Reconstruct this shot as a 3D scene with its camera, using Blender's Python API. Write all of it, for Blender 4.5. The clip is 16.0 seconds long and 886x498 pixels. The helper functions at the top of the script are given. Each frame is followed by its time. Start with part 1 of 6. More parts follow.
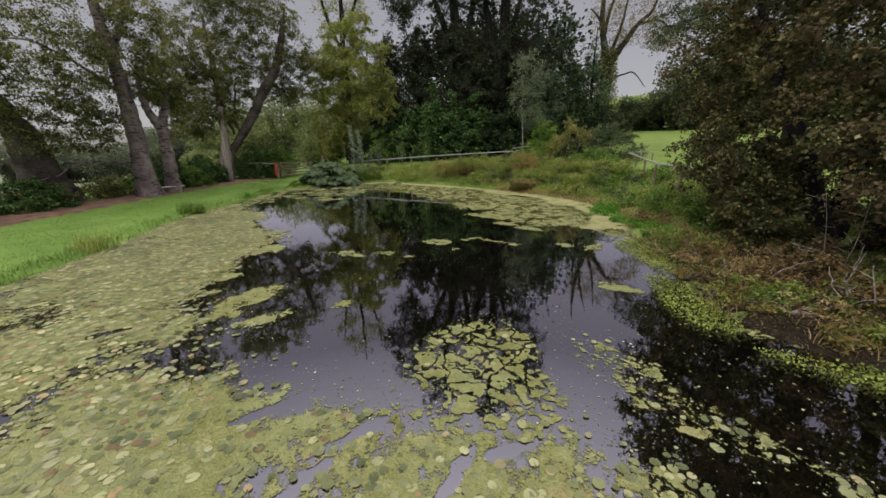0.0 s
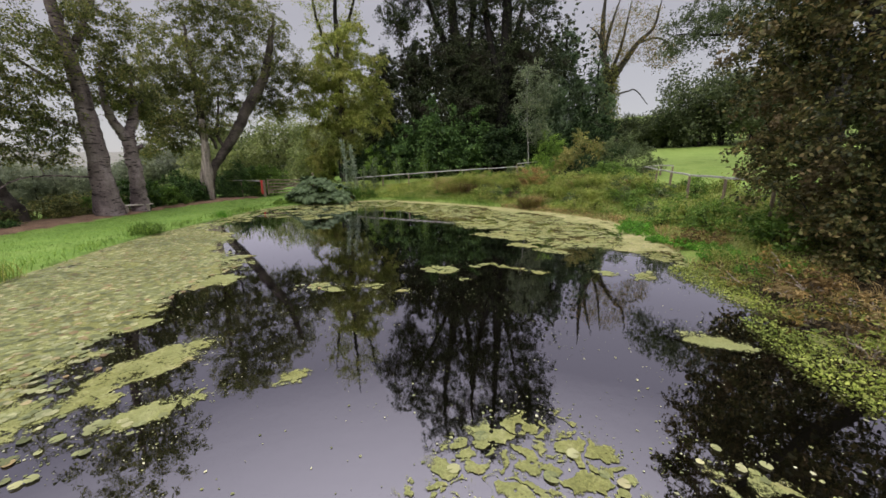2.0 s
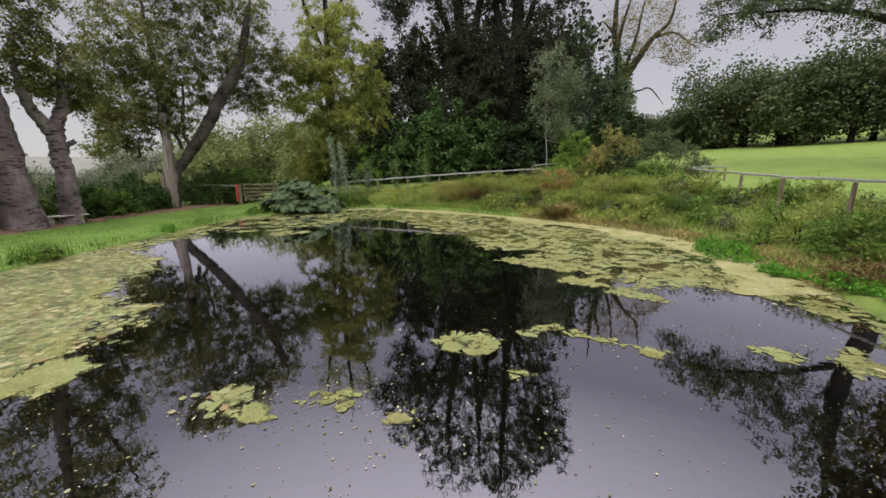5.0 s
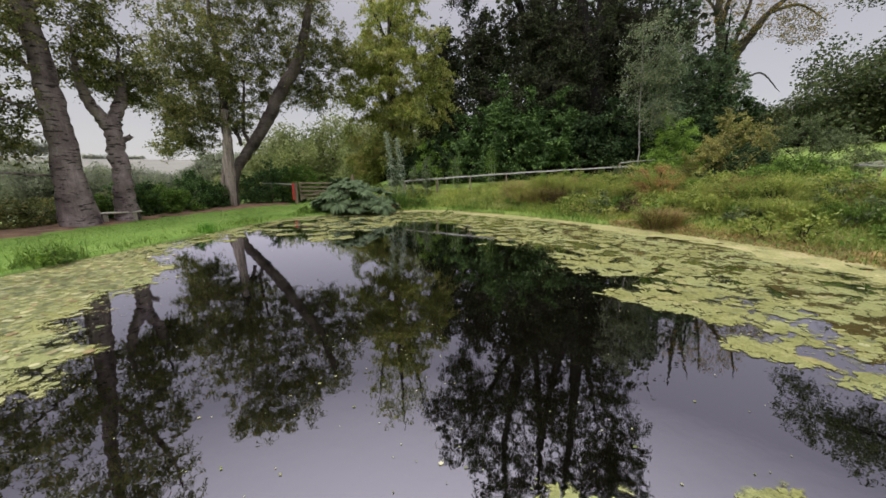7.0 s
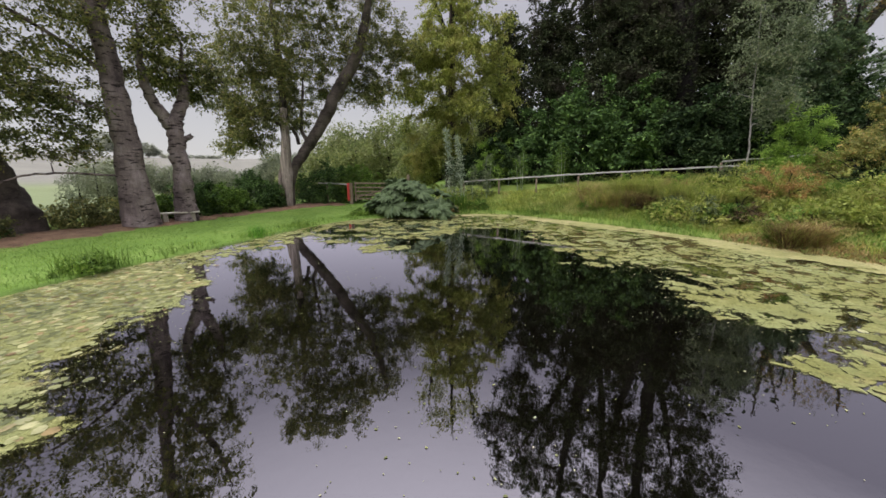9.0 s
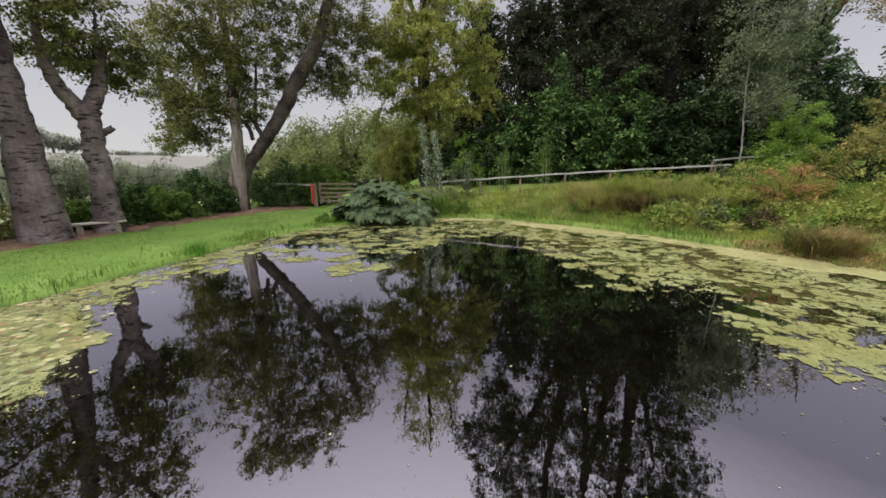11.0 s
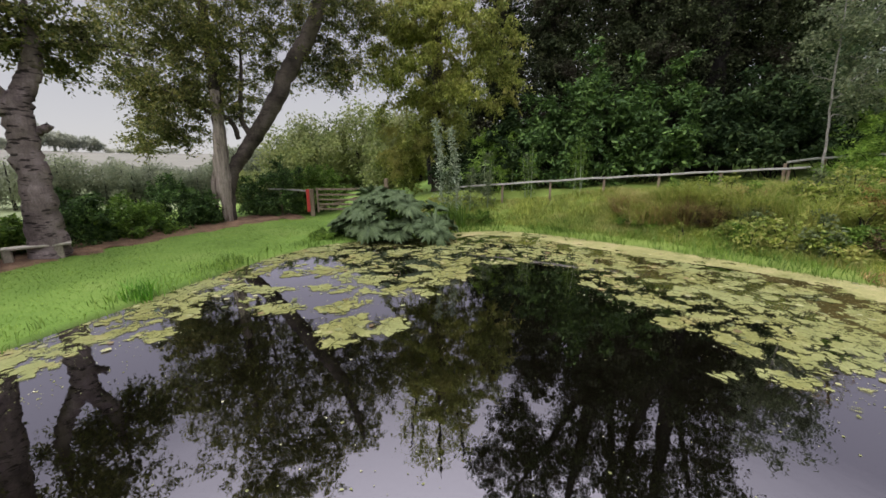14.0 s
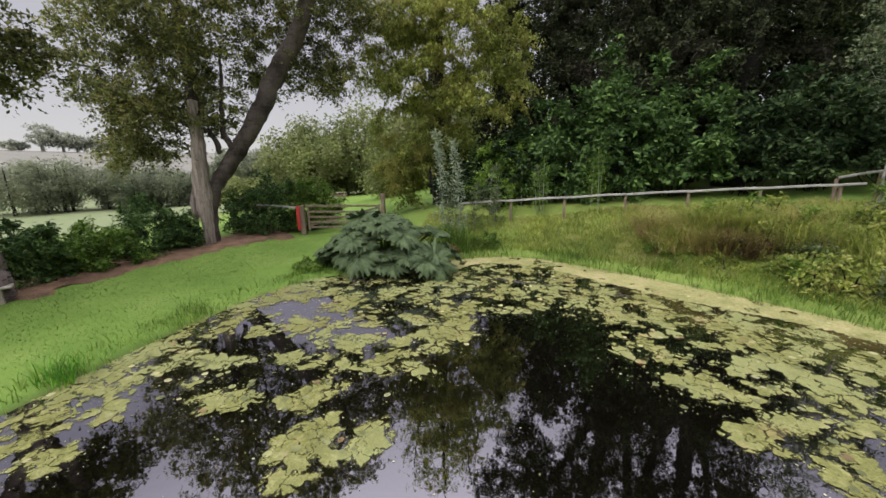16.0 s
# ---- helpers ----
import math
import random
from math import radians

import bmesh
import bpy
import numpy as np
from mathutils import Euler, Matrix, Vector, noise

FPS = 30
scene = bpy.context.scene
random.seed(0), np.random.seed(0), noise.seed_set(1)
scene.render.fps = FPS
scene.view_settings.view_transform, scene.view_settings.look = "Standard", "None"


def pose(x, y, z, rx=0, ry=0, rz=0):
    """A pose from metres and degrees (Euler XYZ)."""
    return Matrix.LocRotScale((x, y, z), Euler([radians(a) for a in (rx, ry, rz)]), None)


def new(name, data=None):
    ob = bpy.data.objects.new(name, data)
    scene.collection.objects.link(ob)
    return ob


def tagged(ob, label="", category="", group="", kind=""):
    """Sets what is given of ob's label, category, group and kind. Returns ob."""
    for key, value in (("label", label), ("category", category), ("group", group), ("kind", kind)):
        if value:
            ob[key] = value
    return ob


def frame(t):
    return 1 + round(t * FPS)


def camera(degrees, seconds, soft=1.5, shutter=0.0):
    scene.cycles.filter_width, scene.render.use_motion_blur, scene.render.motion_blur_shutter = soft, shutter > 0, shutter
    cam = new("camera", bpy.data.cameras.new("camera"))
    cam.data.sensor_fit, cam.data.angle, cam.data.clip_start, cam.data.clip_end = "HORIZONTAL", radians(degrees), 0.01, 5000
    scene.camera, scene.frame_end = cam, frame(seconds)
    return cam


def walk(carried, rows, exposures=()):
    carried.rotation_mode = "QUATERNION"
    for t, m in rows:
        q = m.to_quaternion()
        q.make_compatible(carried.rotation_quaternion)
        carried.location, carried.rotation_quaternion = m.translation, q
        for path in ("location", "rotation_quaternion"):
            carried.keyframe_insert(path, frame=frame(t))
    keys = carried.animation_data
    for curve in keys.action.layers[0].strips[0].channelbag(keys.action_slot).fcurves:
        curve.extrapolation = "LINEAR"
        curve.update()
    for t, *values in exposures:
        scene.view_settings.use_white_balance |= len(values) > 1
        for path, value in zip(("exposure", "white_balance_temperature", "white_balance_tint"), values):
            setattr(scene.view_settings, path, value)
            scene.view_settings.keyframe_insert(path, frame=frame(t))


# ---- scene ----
cam = camera(101.06, 16.0, 1.6)
ROWS = [
    (0, 0.0, 0.0, 2.9, 73.831, 0.06, -0.017),
    (0.5, 0.013, 0.614, 2.789, 73.932, 0.093, -0.049),
    (1, -0.006, 1.244, 2.68, 73.955, 0.124, -0.11),
    (1.5, -0.04, 1.829, 2.559, 73.933, 0.186, -0.177),
    (2, -0.141, 2.444, 2.415, 77.052, 0.248, -0.361),
    (2.5, -0.19, 3.051, 2.237, 78.024, 0.23, -0.552),
    (3, -0.206, 3.691, 2.113, 78.052, 0.183, -0.971),
    (3.5, -0.251, 4.296, 2.146, 77.963, 0.24, -1.205),
    (4, -0.349, 4.943, 2.266, 77.766, 0.252, -1.416),
    (6.5, -0.671, 8.389, 2.084, 77.983, 0.279, 5.482),
    (7, -0.722, 9.003, 2.022, 78.107, 0.189, 9.07),
    (7.5, -0.845, 9.505, 1.989, 78.142, 0.163, 12.488),
    (8, -1.038, 9.956, 2.0, 78.162, 0.124, 15.829),
    (8.5, -1.268, 10.294, 2.03, 78.08, 0.069, 17.025),
    (9, -1.533, 10.638, 2.093, 77.926, 0.08, 17.127),
    (9.5, -1.778, 11.014, 2.143, 77.728, 0.091, 15.179),
    (10, -2.017, 11.453, 2.15, 77.632, 0.044, 13.296),
    (12.5, -3.16, 13.484, 2.324, 77.457, 0.147, 11.778),
    (13, -3.355, 13.884, 2.378, 77.344, 0.174, 12.192),
    (13.5, -3.504, 14.302, 2.418, 77.141, 0.284, 12.339),
    (14, -3.655, 14.794, 2.456, 77.043, 0.299, 12.453),
    (14.5, -3.802, 15.254, 2.477, 76.969, 0.141, 12.569),
    (15, -3.87, 15.766, 2.542, 76.681, 0.256, 12.586),
    (15.5, -3.869, 16.148, 2.773, 76.513, 0.578, 12.909),
    (16, -3.877, 16.483, 3.151, 76.532, 0.779, 13.277),
]
walk(cam, [(t, pose(x, y, z, rx, ry, rz)) for t, x, y, z, rx, ry, rz in ROWS],
     [(0.0, -0.08), (1.0, 0.07), (1.5, 0.14), (2.0, 0.31), (3.5, 0.32), (6.5, 0.39), (10.0, 0.41), (16.0, 0.43)])

# ---- light: an even overcast sky, brighter overhead, and a weak wide sun ----
SUN_EL, SUN_AZ = 52.0, 215.0
world = bpy.data.worlds.new("overcast_sky")
scene.world = world
world.use_nodes = True
wt = world.node_tree
wt.nodes.clear()
w_sky = wt.nodes.new("ShaderNodeTexSky")
w_sky.sky_type = "NISHITA"
w_sky.sun_disc = False
w_sky.sun_elevation, w_sky.sun_rotation = radians(SUN_EL), radians(SUN_AZ)
w_co = wt.nodes.new("ShaderNodeTexCoord")
w_sep = wt.nodes.new("ShaderNodeSeparateXYZ")
w_ramp = wt.nodes.new("ShaderNodeValToRGB")
w_ramp.color_ramp.elements[0].position, w_ramp.color_ramp.elements[0].color = 0.0, (0.45, 0.436, 0.446, 1)
w_ramp.color_ramp.elements[1].position, w_ramp.color_ramp.elements[1].color = 1.0, (2.6, 2.55, 2.63, 1)
for at, shade in ((0.13, (0.40, 0.386, 0.402, 1)), (0.32, (0.345, 0.332, 0.362, 1)), (0.5, (0.395, 0.38, 0.428, 1))):
    w_ramp.color_ramp.elements.new(at).color = shade
w_scale = wt.nodes.new("ShaderNodeMix")
w_scale.data_type, w_scale.blend_type = "RGBA", "ADD"
w_scale.inputs[0].default_value = 0.012
w_bg = wt.nodes.new("ShaderNodeBackground")
w_bg.inputs[1].default_value = 1.0
w_out = wt.nodes.new("ShaderNodeOutputWorld")
wt.links.new(w_co.outputs["Generated"], w_sep.inputs[0])
wt.links.new(w_sep.outputs[2], w_ramp.inputs[0])
wt.links.new(w_ramp.outputs[0], w_scale.inputs[6])
wt.links.new(w_sky.outputs[0], w_scale.inputs[7])
wt.links.new(w_scale.outputs[2], w_bg.inputs[0])
wt.links.new(w_bg.outputs[0], w_out.inputs[0])
sun_data = bpy.data.lights.new("sun", "SUN")
sun_data.energy, sun_data.angle, sun_data.color = 2.0, radians(40), (1.0, 0.96, 0.9)
sun = new("sun", sun_data)
sun.matrix_world = pose(0, 0, 60, 90 - SUN_EL, 0, 180 - SUN_AZ)



# ---- materials ----
def material(name, rough=0.8, spec=0.3):
    m = bpy.data.materials.new(name)
    m.use_nodes = True
    b = m.node_tree.nodes["Principled BSDF"]
    b.inputs["Roughness"].default_value = rough
    b.inputs["Specular IOR Level"].default_value = spec
    return m, m.node_tree, b


def noise_node(nt, scale, detail=4.0, coord="Object", rough=0.6, stretch=None):
    co = nt.nodes.new("ShaderNodeTexCoord")
    n = nt.nodes.new("ShaderNodeTexNoise")
    n.inputs["Scale"].default_value, n.inputs["Detail"].default_value, n.inputs["Roughness"].default_value = scale, detail, rough
    if stretch:
        mp = nt.nodes.new("ShaderNodeMapping")
        mp.inputs["Scale"].default_value = stretch
        nt.links.new(co.outputs[coord], mp.inputs[0])
        nt.links.new(mp.outputs[0], n.inputs["Vector"])
    else:
        nt.links.new(co.outputs[coord], n.inputs["Vector"])
    return n.outputs["Fac"]


def ramp_node(nt, fac, stops):
    r = nt.nodes.new("ShaderNodeValToRGB")
    els = r.color_ramp.elements
    while len(els) < len(stops):
        els.new(0.5)
    for el, (p, c) in zip(els, stops):
        el.position, el.color = p, (*c, 1)
    nt.links.new(fac, r.inputs[0])
    return r.outputs[0]


def mix_node(nt, fac, a, b, blend="MIX"):
    m = nt.nodes.new("ShaderNodeMix")
    m.data_type, m.blend_type = "RGBA", blend
    for sock, val in ((m.inputs[0], fac), (m.inputs[6], a), (m.inputs[7], b)):
        if isinstance(val, (int, float)):
            sock.default_value = val
        elif isinstance(val, tuple):
            sock.default_value = (*val, 1)
        else:
            nt.links.new(val, sock)
    return m.outputs[2]


def bump_node(nt, b, height, strength, distance=0.02):
    n = nt.nodes.new("ShaderNodeBump")
    n.inputs["Strength"].default_value, n.inputs["Distance"].default_value = strength, distance
    nt.links.new(height, n.inputs["Height"])
    nt.links.new(n.outputs[0], b.inputs["Normal"])


def leaf_material(name, stops, patch=0.35, trans=0.35, rough=0.55, spec=0.25, shift=None):
    """Foliage: one shade a leaf, larger lighter and darker patches, light coming through."""
    m, nt, b = material(name, rough, spec)
    geo = nt.nodes.new("ShaderNodeNewGeometry")
    col = ramp_node(nt, geo.outputs["Random Per Island"], stops)
    big = ramp_node(nt, noise_node(nt, patch, 3.0), [(0.3, (0.62, 0.66, 0.6)), (0.7, (1.25, 1.2, 1.0))])
    col = mix_node(nt, 1.0, col, big, "MULTIPLY")
    col = mix_node(nt, 0.8, col, ramp_node(nt, noise_node(nt, patch * 7.0, 2.0), [(0.35, (0.62, 0.64, 0.62)), (0.65, (1.3, 1.28, 1.2))]), "MULTIPLY")
    if shift:
        col = mix_node(nt, ramp_node(nt, noise_node(nt, patch * 1.7, 2.0, rough=0.5), [(0.5, (0, 0, 0)), (0.66, (0.8, 0.8, 0.8))]), col, shift)
    nt.links.new(col, b.inputs["Base Color"])
    tr = nt.nodes.new("ShaderNodeBsdfTranslucent")
    nt.links.new(col, tr.inputs[0])
    mx = nt.nodes.new("ShaderNodeMixShader")
    mx.inputs[0].default_value = trans
    nt.links.new(b.outputs[0], mx.inputs[1])
    nt.links.new(tr.outputs[0], mx.inputs[2])
    nt.links.new(mx.outputs[0], nt.nodes["Material Output"].inputs[0])
    return m


def rough_material(name, dark, light, scale=3.0, fine=40.0, rough=0.85, bump=0.4, distance=0.02, stretch=None, spec=0.2, third=None):
    m, nt, b = material(name, rough, spec)
    big = noise_node(nt, scale, 4.0, stretch=stretch)
    small = noise_node(nt, fine, 3.0, stretch=stretch)
    stops = [(0.3, dark), (0.7, light)] if third is None else [(0.3, dark), (0.52, light), (0.7, third)]
    col = ramp_node(nt, big, stops)
    col = mix_node(nt, 0.55, col, ramp_node(nt, small, [(0.3, (0.45, 0.45, 0.45)), (0.7, (1.4, 1.4, 1.4))]), "MULTIPLY")
    nt.links.new(col, b.inputs["Base Color"])
    bump_node(nt, b, small, bump, distance)
    return m


def bark_material(name, dark, mid, light, scars=0.5):
    """Bark: upright ridges, short level slits and worn paler patches."""
    m, nt, b = material(name, 0.9, 0.2)
    patch, ridge, grain = noise_node(nt, 1.3, 4.0), noise_node(nt, 4.0, 5.0, stretch=(2.4, 2.4, 0.5), rough=0.7), noise_node(nt, 30.0, 3.0)
    scar = noise_node(nt, 3.2, 2.0, stretch=(0.9, 0.9, 3.6))
    col = ramp_node(nt, patch, [(0.3, dark), (0.5, mid), (0.68, light)])
    col = mix_node(nt, 0.35, col, ramp_node(nt, ridge, [(0.34, (0.4, 0.39, 0.39)), (0.62, (1.25, 1.25, 1.25))]), "MULTIPLY")
    col = mix_node(nt, scars, col, ramp_node(nt, scar, [(0.36, (0.10, 0.09, 0.095)), (0.44, (1.0, 1.0, 1.0))]), "MULTIPLY")
    col = mix_node(nt, 0.4, col, ramp_node(nt, grain, [(0.3, (0.5, 0.5, 0.5)), (0.7, (1.4, 1.4, 1.4))]), "MULTIPLY")
    nt.links.new(col, b.inputs["Base Color"])
    bump_node(nt, b, mix_node(nt, 0.35, ridge, scar), 0.9, 0.06)
    return m


LEAF_OAK = leaf_material("oak_leaf", [(0.0, (0.08, 0.095, 0.042)), (0.45, (0.16, 0.178, 0.07)), (0.85, (0.27, 0.28, 0.115)), (1.0, (0.35, 0.30, 0.13))], trans=0.48)
LEAF_ASH = leaf_material("yellow_green_leaf", [(0.0, (0.13, 0.16, 0.04)), (0.5, (0.265, 0.31, 0.085)), (1.0, (0.46, 0.48, 0.16))], trans=0.55, patch=0.5, shift=(0.37, 0.34, 0.11))
LEAF_DARK = leaf_material("dark_evergreen_leaf", [(0.0, (0.022, 0.03, 0.02)), (0.6, (0.052, 0.066, 0.042)), (1.0, (0.12, 0.14, 0.085))], trans=0.22, shift=(0.058, 0.048, 0.04), rough=0.85, spec=0.06)
LEAF_LAUREL = leaf_material("laurel_leaf", [(0.0, (0.026, 0.056, 0.02)), (0.6, (0.065, 0.125, 0.04)), (1.0, (0.15, 0.25, 0.08))], trans=0.2, rough=0.6, spec=0.2, patch=0.6)
LEAF_LAUREL_DARK = leaf_material("dark_laurel_leaf", [(0.0, (0.014, 0.028, 0.015)), (0.6, (0.034, 0.06, 0.028)), (1.0, (0.09, 0.135, 0.065))], trans=0.15, rough=0.7, spec=0.08, patch=0.6)
LEAF_FRESH = leaf_material("fresh_green_leaf", [(0.0, (0.05, 0.10, 0.018)), (0.6, (0.11, 0.20, 0.035)), (1.0, (0.20, 0.30, 0.07))], patch=0.7)
LEAF_LIGHT = leaf_material("light_green_leaf", [(0.0, (0.08, 0.15, 0.03)), (0.6, (0.16, 0.27, 0.055)), (1.0, (0.27, 0.38, 0.10))], patch=0.7, trans=0.45)
LEAF_FEATHER = leaf_material("feathery_leaf", [(0.0, (0.12, 0.22, 0.04)), (0.6, (0.22, 0.36, 0.07)), (1.0, (0.34, 0.48, 0.12))], patch=0.7, trans=0.45)
LEAF_GREY = leaf_material("grey_green_leaf", [(0.0, (0.065, 0.09, 0.045)), (0.6, (0.125, 0.16, 0.08)), (1.0, (0.22, 0.26, 0.15))], patch=0.7)
LEAF_BIRCH = leaf_material("birch_leaf", [(0.0, (0.095, 0.125, 0.08)), (0.6, (0.18, 0.22, 0.15)), (1.0, (0.30, 0.34, 0.245))], patch=0.7, trans=0.45)
LEAF_CONIFER = leaf_material("conifer_leaf", [(0.0, (0.055, 0.09, 0.055)), (0.6, (0.11, 0.165, 0.098)), (1.0, (0.20, 0.27, 0.155))], patch=0.5, trans=0.3)
LEAF_SILVER = leaf_material("silver_leaf", [(0.0, (0.23, 0.285, 0.24)), (0.6, (0.36, 0.425, 0.375)), (1.0, (0.52, 0.575, 0.53))], patch=0.9)
LEAF_AUTUMN = leaf_material("turning_hazel_leaf", [(0.0, (0.025, 0.036, 0.015)), (0.4, (0.066, 0.076, 0.03)), (0.75, (0.15, 0.145, 0.058)), (0.92, (0.23, 0.165, 0.085)), (1.0, (0.40, 0.37, 0.19))], patch=0.45, shift=(0.15, 0.105, 0.06))
LEAF_TINT = leaf_material("orange_tinted_leaf", [(0.0, (0.09, 0.10, 0.03)), (0.45, (0.18, 0.175, 0.05)), (0.75, (0.30, 0.22, 0.07)), (1.0, (0.36, 0.20, 0.09))], patch=0.8)
LEAF_ORANGE = leaf_material("orange_seed_head", [(0.0, (0.19, 0.11, 0.05)), (0.5, (0.40, 0.235, 0.105)), (1.0, (0.55, 0.36, 0.18))], patch=0.9)
LEAF_RUST = leaf_material("rusty_leaf", [(0.0, (0.08, 0.055, 0.026)), (0.5, (0.19, 0.12, 0.055)), (1.0, (0.31, 0.22, 0.11))], patch=0.9)
LEAF_LITTER = leaf_material("dead_leaf_litter", [(0.0, (0.03, 0.022, 0.014)), (0.5, (0.07, 0.05, 0.028)), (0.85, (0.15, 0.105, 0.058)), (1.0, (0.27, 0.20, 0.13))], patch=1.2)
# far belts: leaf green lifted and greyed to paint distance haze
LEAF_HAZED = leaf_material("hazed_leaf", [(0.0, (0.185, 0.215, 0.165)), (1.0, (0.235, 0.265, 0.205))], patch=0.12, trans=0.65, shift=(0.225, 0.245, 0.185))
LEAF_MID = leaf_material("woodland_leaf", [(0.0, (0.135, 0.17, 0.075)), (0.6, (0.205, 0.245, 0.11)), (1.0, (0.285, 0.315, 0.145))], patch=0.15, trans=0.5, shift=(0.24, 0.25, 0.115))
LEAF_WOOD = leaf_material("hedgerow_leaf", [(0.0, (0.045, 0.065, 0.035)), (0.6, (0.085, 0.11, 0.055)), (1.0, (0.14, 0.165, 0.08))], patch=0.15)
# hilltop leaf and bark: haze is painted in as a pale blue-grey
LEAF_HILL_HAZE = leaf_material("hilltop_haze_leaf", [(0.0, (0.36, 0.38, 0.38)), (1.0, (0.44, 0.46, 0.45))], patch=0.05, trans=0.5)
LEAF_GUNNERA = leaf_material("gunnera_leaf", [(0.0, (0.05, 0.08, 0.042)), (1.0, (0.13, 0.18, 0.10))], patch=3.5, trans=0.2, rough=0.6)
GRASS = leaf_material("grass_blade", [(0.0, (0.09, 0.165, 0.034)), (0.5, (0.155, 0.26, 0.052)), (1.0, (0.26, 0.37, 0.10))], patch=0.5, trans=0.5)
GRASS_TALL = leaf_material("tall_grass_blade", [(0.0, (0.17, 0.235, 0.05)), (0.5, (0.31, 0.385, 0.09)), (0.85, (0.46, 0.48, 0.16)), (1.0, (0.52, 0.46, 0.22))], patch=0.45, trans=0.5, shift=(0.38, 0.37, 0.13))
GRASS_BRIGHT = leaf_material("bright_water_plant_leaf", [(0.0, (0.06, 0.18, 0.02)), (0.6, (0.11, 0.30, 0.03)), (1.0, (0.20, 0.40, 0.06))], patch=0.9, trans=0.35)
LEAF_LIME = leaf_material("lime_leaf", [(0.0, (0.14, 0.19, 0.04)), (0.6, (0.25, 0.30, 0.07)), (1.0, (0.38, 0.42, 0.13))], patch=0.9)
STRAW = leaf_material("straw_blade", [(0.0, (0.20, 0.135, 0.065)), (0.6, (0.37, 0.265, 0.135)), (1.0, (0.52, 0.41, 0.24))], patch=0.8)
SEDGE_DEAD = leaf_material("dead_sedge_blade", [(0.0, (0.09, 0.06, 0.035)), (0.6, (0.19, 0.13, 0.075)), (1.0, (0.33, 0.25, 0.14))], patch=0.8)
GRASS_BANK = leaf_material("bank_grass_blade", [(0.0, (0.16, 0.215, 0.05)), (0.5, (0.29, 0.345, 0.09)), (1.0, (0.46, 0.46, 0.17))], patch=0.6, trans=0.5, shift=(0.40, 0.37, 0.15))
LEAF_BLUSH = leaf_material("blushing_leaf", [(0.0, (0.14, 0.165, 0.055)), (0.6, (0.28, 0.29, 0.10)), (0.85, (0.40, 0.34, 0.14)), (1.0, (0.49, 0.34, 0.17))], patch=0.8, trans=0.45)
PAD = leaf_material("lily_pad_leaf", [(0.0, (0.105, 0.115, 0.06)), (0.35, (0.195, 0.21, 0.11)), (0.65, (0.285, 0.29, 0.165)), (0.86, (0.40, 0.385, 0.26)), (0.93, (0.30, 0.22, 0.13)), (1.0, (0.16, 0.10, 0.065))], patch=0.4, trans=0.12, rough=0.5)
SPECK = leaf_material("duckweed_speck", [(0.0, (0.10, 0.11, 0.05)), (0.7, (0.22, 0.23, 0.12)), (1.0, (0.48, 0.47, 0.38))], patch=0.5, trans=0.1)


